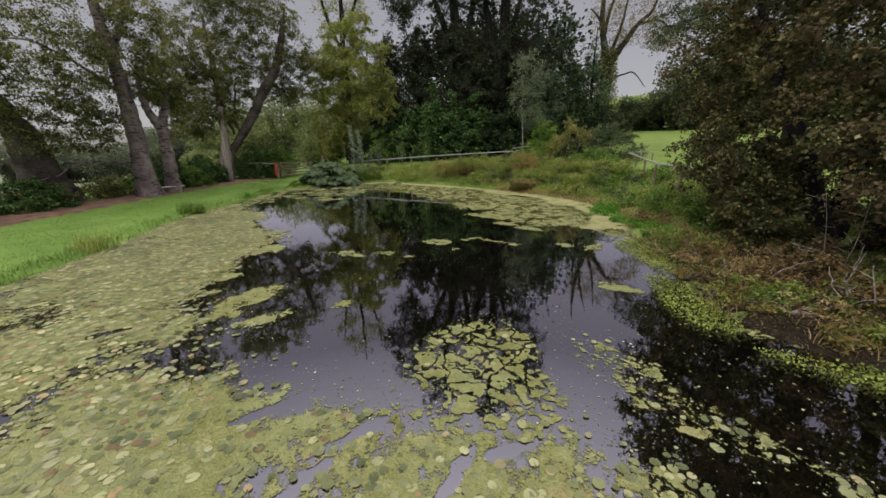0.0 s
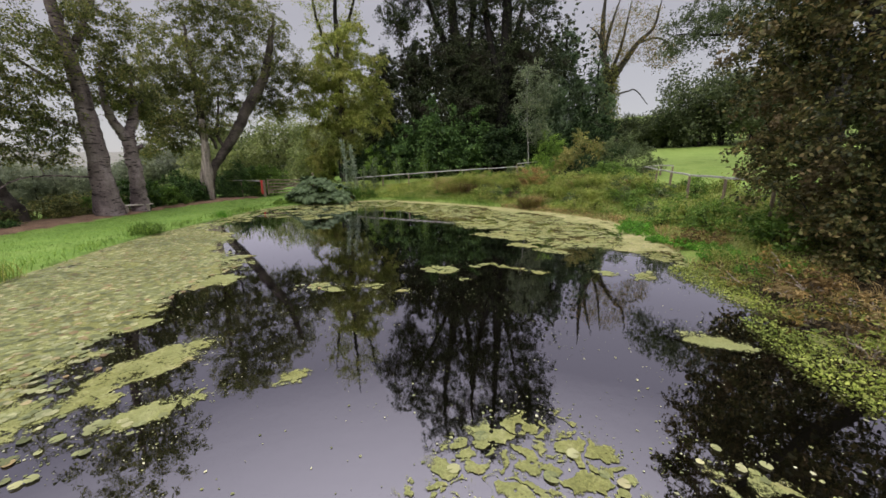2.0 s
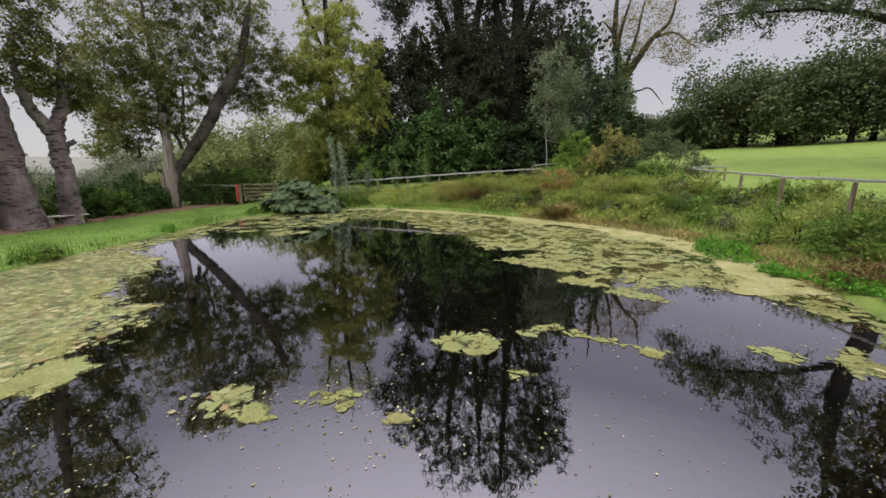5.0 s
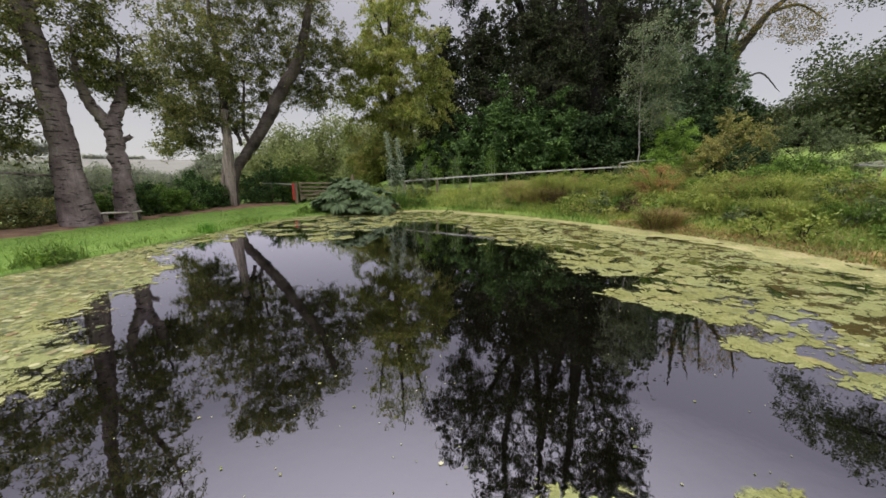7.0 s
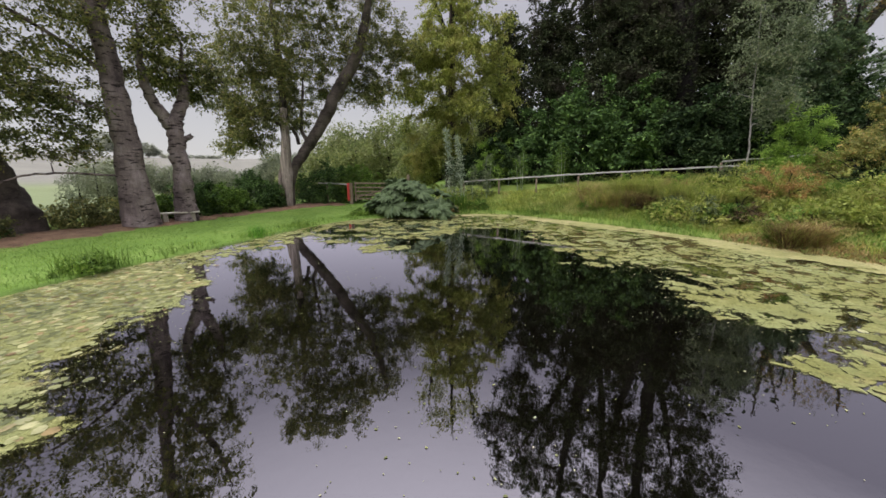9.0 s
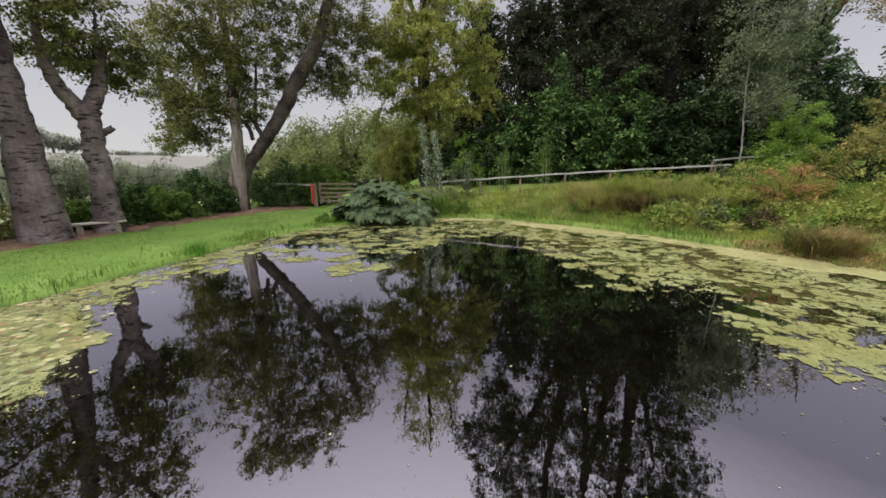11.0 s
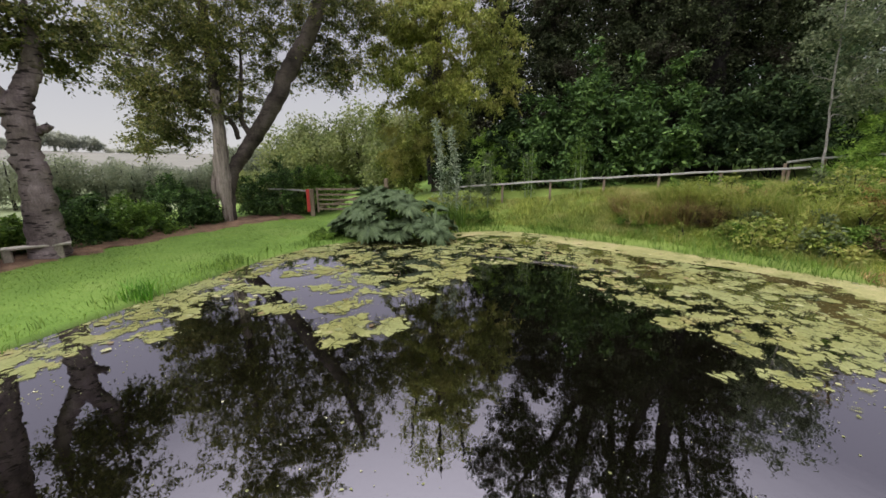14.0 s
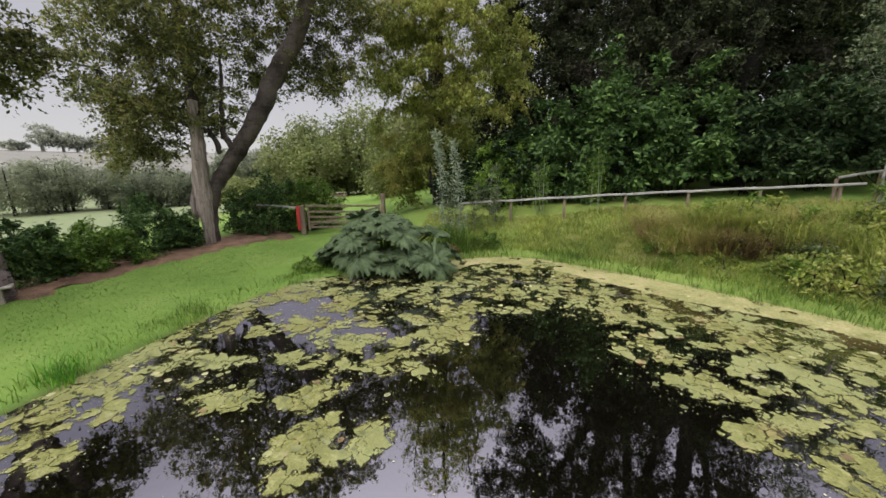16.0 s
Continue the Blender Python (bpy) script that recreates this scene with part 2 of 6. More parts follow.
def algae_material(name, dark, mid, light):
    """A floating film: thick where plants close up, torn into patches and flecks where they thin out."""
    m, nt, b = material(name, 0.8, 0.15)
    at = nt.nodes.new("ShaderNodeAttribute")
    at.attribute_name = "cover"
    sp = nt.nodes.new("ShaderNodeSeparateColor")
    nt.links.new(at.outputs["Color"], sp.inputs[0])

    def calc(op, x, y, clamp=False):
        n = nt.nodes.new("ShaderNodeMath")
        n.operation, n.use_clamp = op, clamp
        for sock, val in zip(n.inputs, (x, y)):
            if isinstance(val, (int, float)):
                sock.default_value = val
            else:
                nt.links.new(val, sock)
        return n.outputs[0]

    mid_n, fine_n, tiny_n = noise_node(nt, 2.2, 3.0), noise_node(nt, 9.0, 4.0, rough=0.7), noise_node(nt, 45.0, 2.0)
    vor = nt.nodes.new("ShaderNodeTexVoronoi")
    vor.feature = "DISTANCE_TO_EDGE"
    vor.inputs["Scale"].default_value = 3.4
    warp = nt.nodes.new("ShaderNodeTexCoord")
    add = nt.nodes.new("ShaderNodeVectorMath")
    add.operation = "MULTIPLY_ADD"
    wn = nt.nodes.new("ShaderNodeTexNoise")
    wn.inputs["Scale"].default_value = 4.0
    wn.inputs["Detail"].default_value = 4.0
    nt.links.new(warp.outputs["Object"], wn.inputs["Vector"])
    nt.links.new(wn.outputs["Color"], add.inputs[0])
    add.inputs[1].default_value = (0.75, 0.75, 0.0)
    nt.links.new(warp.outputs["Object"], add.inputs[2])
    nt.links.new(add.outputs[0], vor.inputs["Vector"])
    gap = nt.nodes.new("ShaderNodeMapRange")
    gap.inputs[1].default_value, gap.inputs[2].default_value, gap.inputs[3].default_value, gap.inputs[4].default_value = 0.0, 0.2, 1.0, 0.0
    nt.links.new(vor.outputs["Distance"], gap.inputs[0])
    rag = calc("ADD", calc("MULTIPLY", calc("SUBTRACT", mid_n, 0.5), 0.75), calc("MULTIPLY", calc("SUBTRACT", fine_n, 0.5), 0.55))
    rag = calc("ADD", rag, calc("MULTIPLY", calc("SUBTRACT", tiny_n, 0.5), 0.3))
    h = calc("ADD", sp.outputs[0], calc("MULTIPLY", rag, sp.outputs[2]))
    h = calc("SUBTRACT", h, calc("MULTIPLY", calc("MULTIPLY", gap.outputs[0], calc("MULTIPLY", sp.outputs[1], calc("ADD", mid_n, 0.5))), 0.33))
    alpha = nt.nodes.new("ShaderNodeMapRange")
    alpha.inputs[1].default_value, alpha.inputs[2].default_value = 0.455, 0.56
    nt.links.new(h, alpha.inputs[0])
    col = ramp_node(nt, calc("ADD", calc("MULTIPLY", mid_n, 0.5), calc("MULTIPLY", fine_n, 0.5)), [(0.33, dark), (0.52, mid), (0.66, light)])
    col = mix_node(nt, 0.7, col, ramp_node(nt, tiny_n, [(0.3, (0.55, 0.55, 0.55)), (0.7, (1.35, 1.35, 1.35))]), "MULTIPLY")
    shade = noise_node(nt, 0.7, 3.0)
    col = mix_node(nt, ramp_node(nt, shade, [(0.42, (0, 0, 0)), (0.62, (0.75, 0.75, 0.75))]), col, mix_node(nt, tiny_n, (0.15, 0.165, 0.065), (0.275, 0.29, 0.13)))
    rust = noise_node(nt, 1.3, 4.0)
    col = mix_node(nt, ramp_node(nt, rust, [(0.58, (0, 0, 0)), (0.72, (0.55, 0.55, 0.55))]), col, (0.30, 0.22, 0.11))
    nt.links.new(col, b.inputs["Base Color"])
    bump_node(nt, b, calc("ADD", fine_n, tiny_n), 0.8, 0.03)
    tr = nt.nodes.new("ShaderNodeBsdfTransparent")
    mx = nt.nodes.new("ShaderNodeMixShader")
    nt.links.new(alpha.outputs[0], mx.inputs[0])
    nt.links.new(tr.outputs[0], mx.inputs[1])
    nt.links.new(b.outputs[0], mx.inputs[2])
    nt.links.new(mx.outputs[0], nt.nodes["Material Output"].inputs[0])
    return m


ALGAE = algae_material("algae_film", (0.106, 0.111, 0.037), (0.188, 0.189, 0.065), (0.29, 0.279, 0.133))
SCUM = rough_material("shore_scum", (0.18, 0.178, 0.068), (0.27, 0.256, 0.112), 1.4, 18.0, 0.85, 0.6, 0.02, third=(0.36, 0.305, 0.17))
# brown of submerged weed, darkened for bank shrubs mirrored between the rafts
BROWN_SHEET = rough_material("brown_water_sheet", (0.022, 0.019, 0.006), (0.065, 0.05, 0.017), 2.2, 22.0, 0.97, 0.8, 0.02, spec=0.03)
BARK = bark_material("oak_bark", (0.06, 0.045, 0.048), (0.185, 0.145, 0.145), (0.30, 0.245, 0.25), 0.9)
BARK_BROWN = bark_material("dark_oak_bark", (0.03, 0.024, 0.022), (0.085, 0.068, 0.062), (0.14, 0.115, 0.105), 0.35)
BARK_DARK = rough_material("dark_bark", (0.008, 0.007, 0.007), (0.024, 0.02, 0.019), 1.5, 18.0, 0.9, 0.8, 0.03, (1, 1, 0.3))
BARE_WOOD = rough_material("bare_weathered_wood", (0.15, 0.12, 0.105), (0.47, 0.40, 0.36), 2.6, 14.0, 0.85, 1.0, 0.05, (3.5, 3.5, 0.22))
BARK_PALE = rough_material("pale_birch_bark", (0.15, 0.145, 0.135), (0.32, 0.305, 0.29), 6.0, 30.0, 0.7, 0.4)
BARK_YELLOW = rough_material("lichen_bark", (0.018, 0.016, 0.013), (0.06, 0.052, 0.04), 1.2, 12.0, 0.9, 0.6)
RAIL = rough_material("grey_weathered_rail", (0.25, 0.24, 0.23), (0.46, 0.445, 0.43), 3.0, 40.0, 0.8, 0.5, 0.01, (1, 4, 4))
POST = rough_material("brown_fence_wood", (0.12, 0.09, 0.065), (0.28, 0.22, 0.17), 4.0, 40.0, 0.85, 0.5, 0.01, (4, 4, 0.6))
RED_PAINT = rough_material("red_paint", (0.36, 0.035, 0.03), (0.55, 0.06, 0.05), 5.0, 30.0, 0.5, 0.2, 0.005, spec=0.4)
BENCH_WOOD = rough_material("silvered_bench_wood", (0.28, 0.25, 0.22), (0.52, 0.48, 0.42), 4.0, 45.0, 0.8, 0.5, 0.01, (0.6, 5, 5))
BENCH_LEG = rough_material("bench_stone", (0.2, 0.17, 0.14), (0.38, 0.34, 0.28), 6.0, 40.0, 0.9, 0.5, 0.01)
SOIL = rough_material("brown_leaf_litter", (0.10, 0.06, 0.042), (0.24, 0.15, 0.10), 2.5, 25.0, 0.95, 1.0, 0.04)
MUD = rough_material("dried_mud_and_litter", (0.013, 0.011, 0.008), (0.045, 0.034, 0.022), 1.8, 20.0, 0.97, 1.0, 0.04, spec=0.03)


def ground_material():
    m, nt, b = material("meadow_ground", 0.9, 0.15)
    lawn = ramp_node(nt, noise_node(nt, 0.55, 5.0), [(0.3, (0.10, 0.175, 0.034)), (0.55, (0.14, 0.225, 0.046)), (0.75, (0.19, 0.265, 0.07))])
    bank = ramp_node(nt, noise_node(nt, 0.8, 5.0), [(0.3, (0.12, 0.175, 0.036)), (0.7, (0.195, 0.245, 0.062))])
    # greyed field colour with distance haze mixed into it
    hazed_field = ramp_node(nt, noise_node(nt, 0.05, 4.0), [(0.3, (0.165, 0.16, 0.145)), (0.7, (0.21, 0.202, 0.18))])
    at = nt.nodes.new("ShaderNodeAttribute")
    at.attribute_name = "cover"
    sp = nt.nodes.new("ShaderNodeSeparateColor")
    nt.links.new(at.outputs["Color"], sp.inputs[0])
    col = mix_node(nt, sp.outputs[0], lawn, bank)
    col = mix_node(nt, sp.outputs[1], col, hazed_field)
    bed = (0.02, 0.018, 0.01)
    col = mix_node(nt, sp.outputs[2], col, bed)
    fine = noise_node(nt, 30.0, 4.0)
    col = mix_node(nt, 0.45, col, ramp_node(nt, fine, [(0.3, (0.6, 0.6, 0.6)), (0.7, (1.3, 1.3, 1.3))]), "MULTIPLY")
    nt.links.new(col, b.inputs["Base Color"])
    bump_node(nt, b, fine, 0.5, 0.03)
    return m


def water_material():
    """Still dark pond water: a black body under a mirror whose strength follows the angle."""
    m, nt, b = material("pond_water", 0.9, 0.0)
    b.inputs["Base Color"].default_value = (0.002, 0.0018, 0.001, 1)
    gl = nt.nodes.new("ShaderNodeBsdfGlossy")
    gl.inputs["Roughness"].default_value = 0.015
    gl.inputs["Color"].default_value = (0.93, 0.885, 1.0, 1)
    fr = nt.nodes.new("ShaderNodeFresnel")
    fr.inputs[0].default_value = 1.36
    mr = nt.nodes.new("ShaderNodeMapRange")
    mr.inputs[1].default_value, mr.inputs[2].default_value = 0.0, 0.45
    mr.inputs[3].default_value, mr.inputs[4].default_value = 0.17, 0.98
    nt.links.new(fr.outputs[0], mr.inputs[0])
    mx = nt.nodes.new("ShaderNodeMixShader")
    nt.links.new(mr.outputs[0], mx.inputs[0])
    nt.links.new(b.outputs[0], mx.inputs[1])
    nt.links.new(gl.outputs[0], mx.inputs[2])
    nt.links.new(mx.outputs[0], nt.nodes["Material Output"].inputs[0])
    bp = nt.nodes.new("ShaderNodeBump")
    bp.inputs["Strength"].default_value, bp.inputs["Distance"].default_value = 0.05, 0.02
    nt.links.new(noise_node(nt, 3.0, 3.0), bp.inputs["Height"])
    nt.links.new(bp.outputs[0], gl.inputs["Normal"])
    return m


GROUND = ground_material()
WATER = water_material()


# ---- mesh tools ----
def mesh_np(name, verts, *faces):
    """A mesh from an array of corners and arrays of faces, each array of one face size."""
    me = bpy.data.meshes.new(name)
    verts = np.asarray(verts, dtype=np.float32)
    faces = [np.asarray(f, dtype=np.int32) for f in faces if len(f)]
    loops = np.concatenate([f.ravel() for f in faces])
    sizes = np.concatenate([np.full(len(f), f.shape[1], dtype=np.int32) for f in faces])
    starts = np.concatenate([[0], np.cumsum(sizes)[:-1]]).astype(np.int32)
    me.vertices.add(len(verts))
    me.vertices.foreach_set("co", verts.ravel())
    me.loops.add(len(loops))
    me.loops.foreach_set("vertex_index", loops)
    me.polygons.add(len(sizes))
    me.polygons.foreach_set("loop_start", starts)
    me.update(calc_edges=True)
    me.validate()
    return me


def thing(name, label, category, at=(0, 0, 0), turn=0.0, group="", kind=""):
    ob = new(name)
    ob.empty_display_size = 0.2
    ob.matrix_basis = pose(*at, 0, 0, turn)
    return tagged(ob, label, category, group, kind)


def part(name, data, mat, parent=None, label="", smooth=False, kind=""):
    if isinstance(data, bmesh.types.BMesh):
        me = bpy.data.meshes.new(name)
        data.to_mesh(me)
        data.free()
        data = me
    ob = new(name, data)
    if mat is not None and not data.materials:
        data.materials.append(mat)
    if smooth:
        data.polygons.foreach_set("use_smooth", np.ones(len(data.polygons), dtype=bool))
    ob.parent = parent
    return tagged(ob, label, kind=kind)


def unit(v):
    return v / np.maximum(np.linalg.norm(v, axis=-1, keepdims=True), 1e-9)


def tubes(paths, sides=6, ripple=0.0, seed=1):
    """Tapered tubes: paths is a list of (points, radii)."""
    rng = np.random.default_rng(seed)
    V, Q, T, base = [], [], [], 0
    for pts, rad in paths:
        pts, rad = np.asarray(pts, float), np.asarray(rad, float)
        n = len(pts)
        tan = unit(np.gradient(pts, axis=0))
        ref = np.where(np.abs(tan[:, 2:3]) > 0.9, [[1.0, 0, 0]], [[0, 0, 1.0]])
        a = unit(np.cross(tan, ref))
        for i in range(1, n):
            a[i] = a[i - 1] - tan[i] * (a[i - 1] @ tan[i])
            a[i] /= max(np.linalg.norm(a[i]), 1e-9)
        b = np.cross(tan, a)
        th = np.linspace(0, 2 * np.pi, sides, endpoint=False)
        rr = rad[:, None] * (1 + (ripple * rng.standard_normal((n, sides)) if ripple else 0))
        ring = pts[:, None] + rr[..., None] * (np.cos(th)[None, :, None] * a[:, None] + np.sin(th)[None, :, None] * b[:, None])
        V.append(ring.reshape(-1, 3))
        i, j = np.meshgrid(np.arange(n - 1), np.arange(sides), indexing="ij")
        j2 = (j + 1) % sides
        Q.append(base + np.stack([i * sides + j, i * sides + j2, (i + 1) * sides + j2, (i + 1) * sides + j], -1).reshape(-1, 4))
        V.append(pts[-1:] + tan[-1:] * rad[-1])
        tip = base + n * sides
        k = np.arange(sides)
        T.append(np.stack([base + (n - 1) * sides + k, base + (n - 1) * sides + (k + 1) % sides, np.full(sides, tip)], -1))
        base += n * sides + 1
    return np.concatenate(V), np.concatenate(Q), np.concatenate(T)


def bend(points, steps, wobble=0.0, seed=0):
    """A smooth line through a few points, with a little unevenness."""
    rng = np.random.default_rng(seed)
    p = np.asarray(points, float)
    s = np.concatenate([[0], np.cumsum(np.linalg.norm(np.diff(p, axis=0), axis=1))])
    ext = np.vstack([2 * p[0] - p[1], p, 2 * p[-1] - p[-2]])
    out = []
    for u in np.linspace(0, s[-1], steps):
        k = min(np.searchsorted(s, u, "right") - 1, len(p) - 2)
        t = (u - s[k]) / max(s[k + 1] - s[k], 1e-9)
        a, b, c, d = ext[k:k + 4]
        out.append(0.5 * (2 * b + (c - a) * t + (2 * a - 5 * b + 4 * c - d) * t * t + (3 * b - a - 3 * c + d) * t ** 3))
    out = np.array(out)
    out[1:-1] += wobble * rng.standard_normal((len(out) - 2, 3))
    return out


def leaf_cloud(centres, size, rng, aspect=0.55, droop=0.3, spread=1.0):
    """Pointed leaves, each a lozenge with its own turn."""
    n = len(centres)
    az = rng.uniform(0, 2 * np.pi, n)
    el = rng.normal(-droop, 0.55, n)
    along = np.stack([np.cos(az) * np.cos(el), np.sin(az) * np.cos(el), np.sin(el)], -1)
    side = unit(np.cross(along, rng.normal(0, spread, (n, 3)) + [0, 0, 1.0]))
    s = (size * rng.uniform(0.65, 1.3, n))[:, None]
    mid = centres + along * s * 0.5
    lift = np.cross(side, along) * s * 0.06
    V = np.stack([centres, mid + side * s * aspect * 0.5 + lift, centres + along * s, mid - side * s * aspect * 0.5 + lift], 1).reshape(-1, 3)
    return V, np.arange(n * 4).reshape(-1, 4)


def blades(base, height, width, rng, lean=0.35):
    """Grass blades that bend over: two steps and a tip."""
    n = len(base)
    az = rng.uniform(0, 2 * np.pi, n)
    out = np.stack([np.cos(az), np.sin(az), np.zeros(n)], -1)
    turn = az + np.pi / 2 + rng.normal(0, 0.5, n)
    side = np.stack([np.cos(turn), np.sin(turn), np.zeros(n)], -1) * (width * rng.uniform(0.6, 1.3, n))[:, None]
    h = height * rng.uniform(0.55, 1.25, n)
    ln = (lean * h * rng.uniform(0.2, 1.4, n))[:, None]
    up = np.array([0, 0, 1.0])
    mid = base + out * ln * 0.35 + up * (h * 0.6)[:, None]
    tip = base + out * ln * 1.1 + up * (h * rng.uniform(0.8, 1.0, n))[:, None]
    V = np.stack([base - side * 0.5, base + side * 0.5, mid + side * 0.42, mid - side * 0.42, tip], 1).reshape(-1, 3)
    i = np.arange(n)[:, None] * 5
    return V, i + np.array([[0, 1, 2, 3]]), i + np.array([[3, 2, 4]])


def in_blobs(blobs, count, rng, shell=0.35):
    """Points in a few ellipsoids, thicker towards their skins."""
    vol = np.array([b[3] * b[4] * b[5] for b in blobs]) ** 0.66
    pick = rng.choice(len(blobs), count, p=vol / vol.sum())
    d = unit(rng.standard_normal((count, 3)))
    r = rng.uniform(shell, 1.0, count) ** 0.6
    b = np.array(blobs)[pick]
    return b[:, :3] + d * r[:, None] * b[:, 3:6]


def sprays(tips, per, reach, rng, twigs=6, flat=0.7, lift=0.0, sag=0.25):
    """Points for leaves along a few unseen twigs that leave every tip."""
    n = len(tips)
    d = unit(rng.standard_normal((n, twigs, 3)) * [1, 1, flat] + [0, 0, lift])
    size = reach * rng.uniform(0.7, 1.3, (n, 1, 1)) * rng.uniform(0.6, 1.5, (n, twigs, 1))
    row, k = np.arange(n)[:, None], rng.integers(0, twigs, (n, per))
    u = rng.random((n, per, 1)) ** 0.75
    p = tips[:, None] + d[row, k] * size[row, k] * u + rng.normal(0, 0.11 * reach, (n, per, 3))
    p[..., 2:] -= sag * size[row, k] * u ** 2
    return p.reshape(-1, 3)


def grow(trunks, tips, rng, thick=0.012, sag=0.12):
    """Limbs from the nearest part of the skeleton out to every tip."""
    nodes = [p for pts, rad in trunks for p in np.asarray(pts)[len(pts) // 3:]]
    width = [r for pts, rad in trunks for r in np.asarray(rad)[len(rad) // 3:]]
    N, Wd = np.array(nodes), np.array(width)
    paths = []
    order = np.argsort([np.min(np.linalg.norm(N - t, axis=1)) for t in tips])
    for k in order:
        t = tips[k]
        d = np.linalg.norm(N - t, axis=1) + np.maximum(0, N[:, 2] - t[2]) * 0.8
        j = int(np.argmin(d))
        a, L = N[j], np.linalg.norm(t - N[j])
        if L < 0.05:
            continue
        mid1 = a + (t - a) * 0.35 + rng.normal(0, 0.06 * L, 3) + [0, 0, sag * L]
        mid2 = a + (t - a) * 0.7 + rng.normal(0, 0.07 * L, 3) + [0, 0, sag * 0.8 * L]
        pts = bend([a, mid1, mid2, t], 6)
        r0 = min(Wd[j] * 0.7, thick + 0.02 * L)
        rad = np.linspace(max(r0, 0.008), 0.006, 6)
        paths.append((pts, rad))
        N, Wd = np.vstack([N, pts[1:]]), np.concatenate([Wd, rad[1:]])
    return paths


def tree(name, label, at, trunks, blobs, leaf, bark, clusters=160, per=150, size=0.11, clump=0.75, aspect=0.55, droop=0.3, seed=1, sides=18,
         flat=0.7, category="tree", group="", shell=0.35, bark_ripple=0.06, thick=0.012, twigs=6, lift=0.0, sag=0.25):
    """A tree: trunk with limbs, and a crown of leaf sprays on the limbs' ends. Coordinates are world metres."""
    rng = np.random.default_rng(seed)
    root = thing(name, label, category, at, group=group)
    o = np.array(at, float)
    tr = [(np.asarray(p, float) - o, np.asarray(r, float)) for p, r in trunks]
    tips = in_blobs(blobs, clusters, rng, shell) - o
    stems = [(bend(p, max(12, 7 * len(p)), 0.02, seed), np.interp(np.linspace(0, 1, max(12, 7 * len(p))), np.linspace(0, 1, len(r)), r)) for p, r in tr]
    for k, st in enumerate(stems):
        part("trunk" if k == 0 else "bough", mesh_np("trunk", *tubes([st], sides, bark_ripple, seed + k)), bark, root, smooth=True)
    part("branchwork", mesh_np("branchwork", *tubes(grow(stems, tips, rng, thick), 5, 0, seed)), bark, root, smooth=True, kind="stuff")
    part("crown", mesh_np("crown", *leaf_cloud(sprays(tips, per, clump, rng, twigs, flat, lift, sag), size, rng, aspect, droop)), leaf, root, kind="stuff")
    return root


def shrub(name, label, at, radius, height, leaf, count=5000, size=0.08, aspect=0.5, seed=1, stems=14, bark=None, category="shrub", lumps=26, group="", droop=0.2, clump=0.22, bare=0.0):
    rng = np.random.default_rng(seed)
    root = thing(name, label, category, at, group=group)
    d = unit(rng.standard_normal((lumps, 3)) * [1, 1, 0.8])
    d[:, 2] = np.abs(d[:, 2])
    rr = np.broadcast_to(np.asarray(radius, float), (2,))
    tips = d * rng.uniform(0.55, 1.0, (lumps, 1)) * [rr[0], rr[1], height]
    tips[:, 2] = np.maximum(tips[:, 2], 0.12 * height)
    paths = []
    for k in range(min(stems, lumps)):
        f = np.array([rng.normal(0, 0.12) * rr[0], rng.normal(0, 0.12) * rr[1], -0.05])
        paths.append((bend([f, (f + tips[k]) / 2 + [0, 0, 0.12 * height], tips[k]], 6, 0.01, k), np.linspace(0.022, 0.006, 6)))
    part("branchwork", mesh_np("branchwork", *tubes(paths, 5)), bark or BARK_DARK, root, kind="stuff")
    sc = clump * (rr.mean() + height)
    p = sprays(tips, count // lumps, 0.75 * sc, rng, 7, 0.75, 0.15, 0.2)
    p[:, 2] = np.maximum(p[:, 2], rng.uniform(0.01, 0.1, len(p)))
    p = p[p[:, 2] >= bare]
    part("foliage", mesh_np("foliage", *leaf_cloud(p, size, rng, aspect, droop)), leaf, root, kind="stuff")
    return root


# ---- the lie of the land ----
SHORE = np.array([(-9.3, 2.0), (-9.3, 7.2), (-9.7, 10.5), (-10.5, 14.5), (-10.5, 19.0), (-10.4, 22.8), (-9.6, 25.2), (-7.8, 26.3), (-6.1, 27.9), (-4.0, 28.5),
                  (-1.2, 27.2), (1.4, 25.4), (3.8, 23.2), (5.6, 21.2), (7.1, 18.6), (7.4, 15.6), (6.9, 13.2), (6.0, 11.0), (5.9, 9.3), (5.4, 7.5), (5.0, 6.0), (5.3, 4.9),
                  (6.3, 3.6), (7.0, 0.0), (4.5, -4.5), (-2.5, -6.0), (-7.6, -3.6)])


def rounded(poly, k=6):
    n, out = len(poly), []
    for i in range(n):
        a, b, c, d = poly[i - 1], poly[i], poly[(i + 1) % n], poly[(i + 2) % n]
        for t in np.linspace(0, 1, k, endpoint=False):
            out.append(0.5 * (2 * b + (c - a) * t + (2 * a - 5 * b + 4 * c - d) * t * t + (3 * b - a - 3 * c + d) * t ** 3))
    return np.array(out)


EDGE = rounded(SHORE)


def wave(x, y, k=1.0, s=0.0):
    """A smooth uneven field between about -1 and 1."""
    x, y = x * k, y * k
    return (np.sin(1.3 * x + 0.7 * y + s) + np.sin(-0.8 * x + 1.7 * y + 2.1 + s * 1.7) + np.sin(2.3 * x + 1.9 * y + 0.5 - s) * 0.6 + np.sin(3.7 * x - 3.1 * y + s) * 0.35) / 2.3


LATTICE = np.random.default_rng(99).random((128, 128))


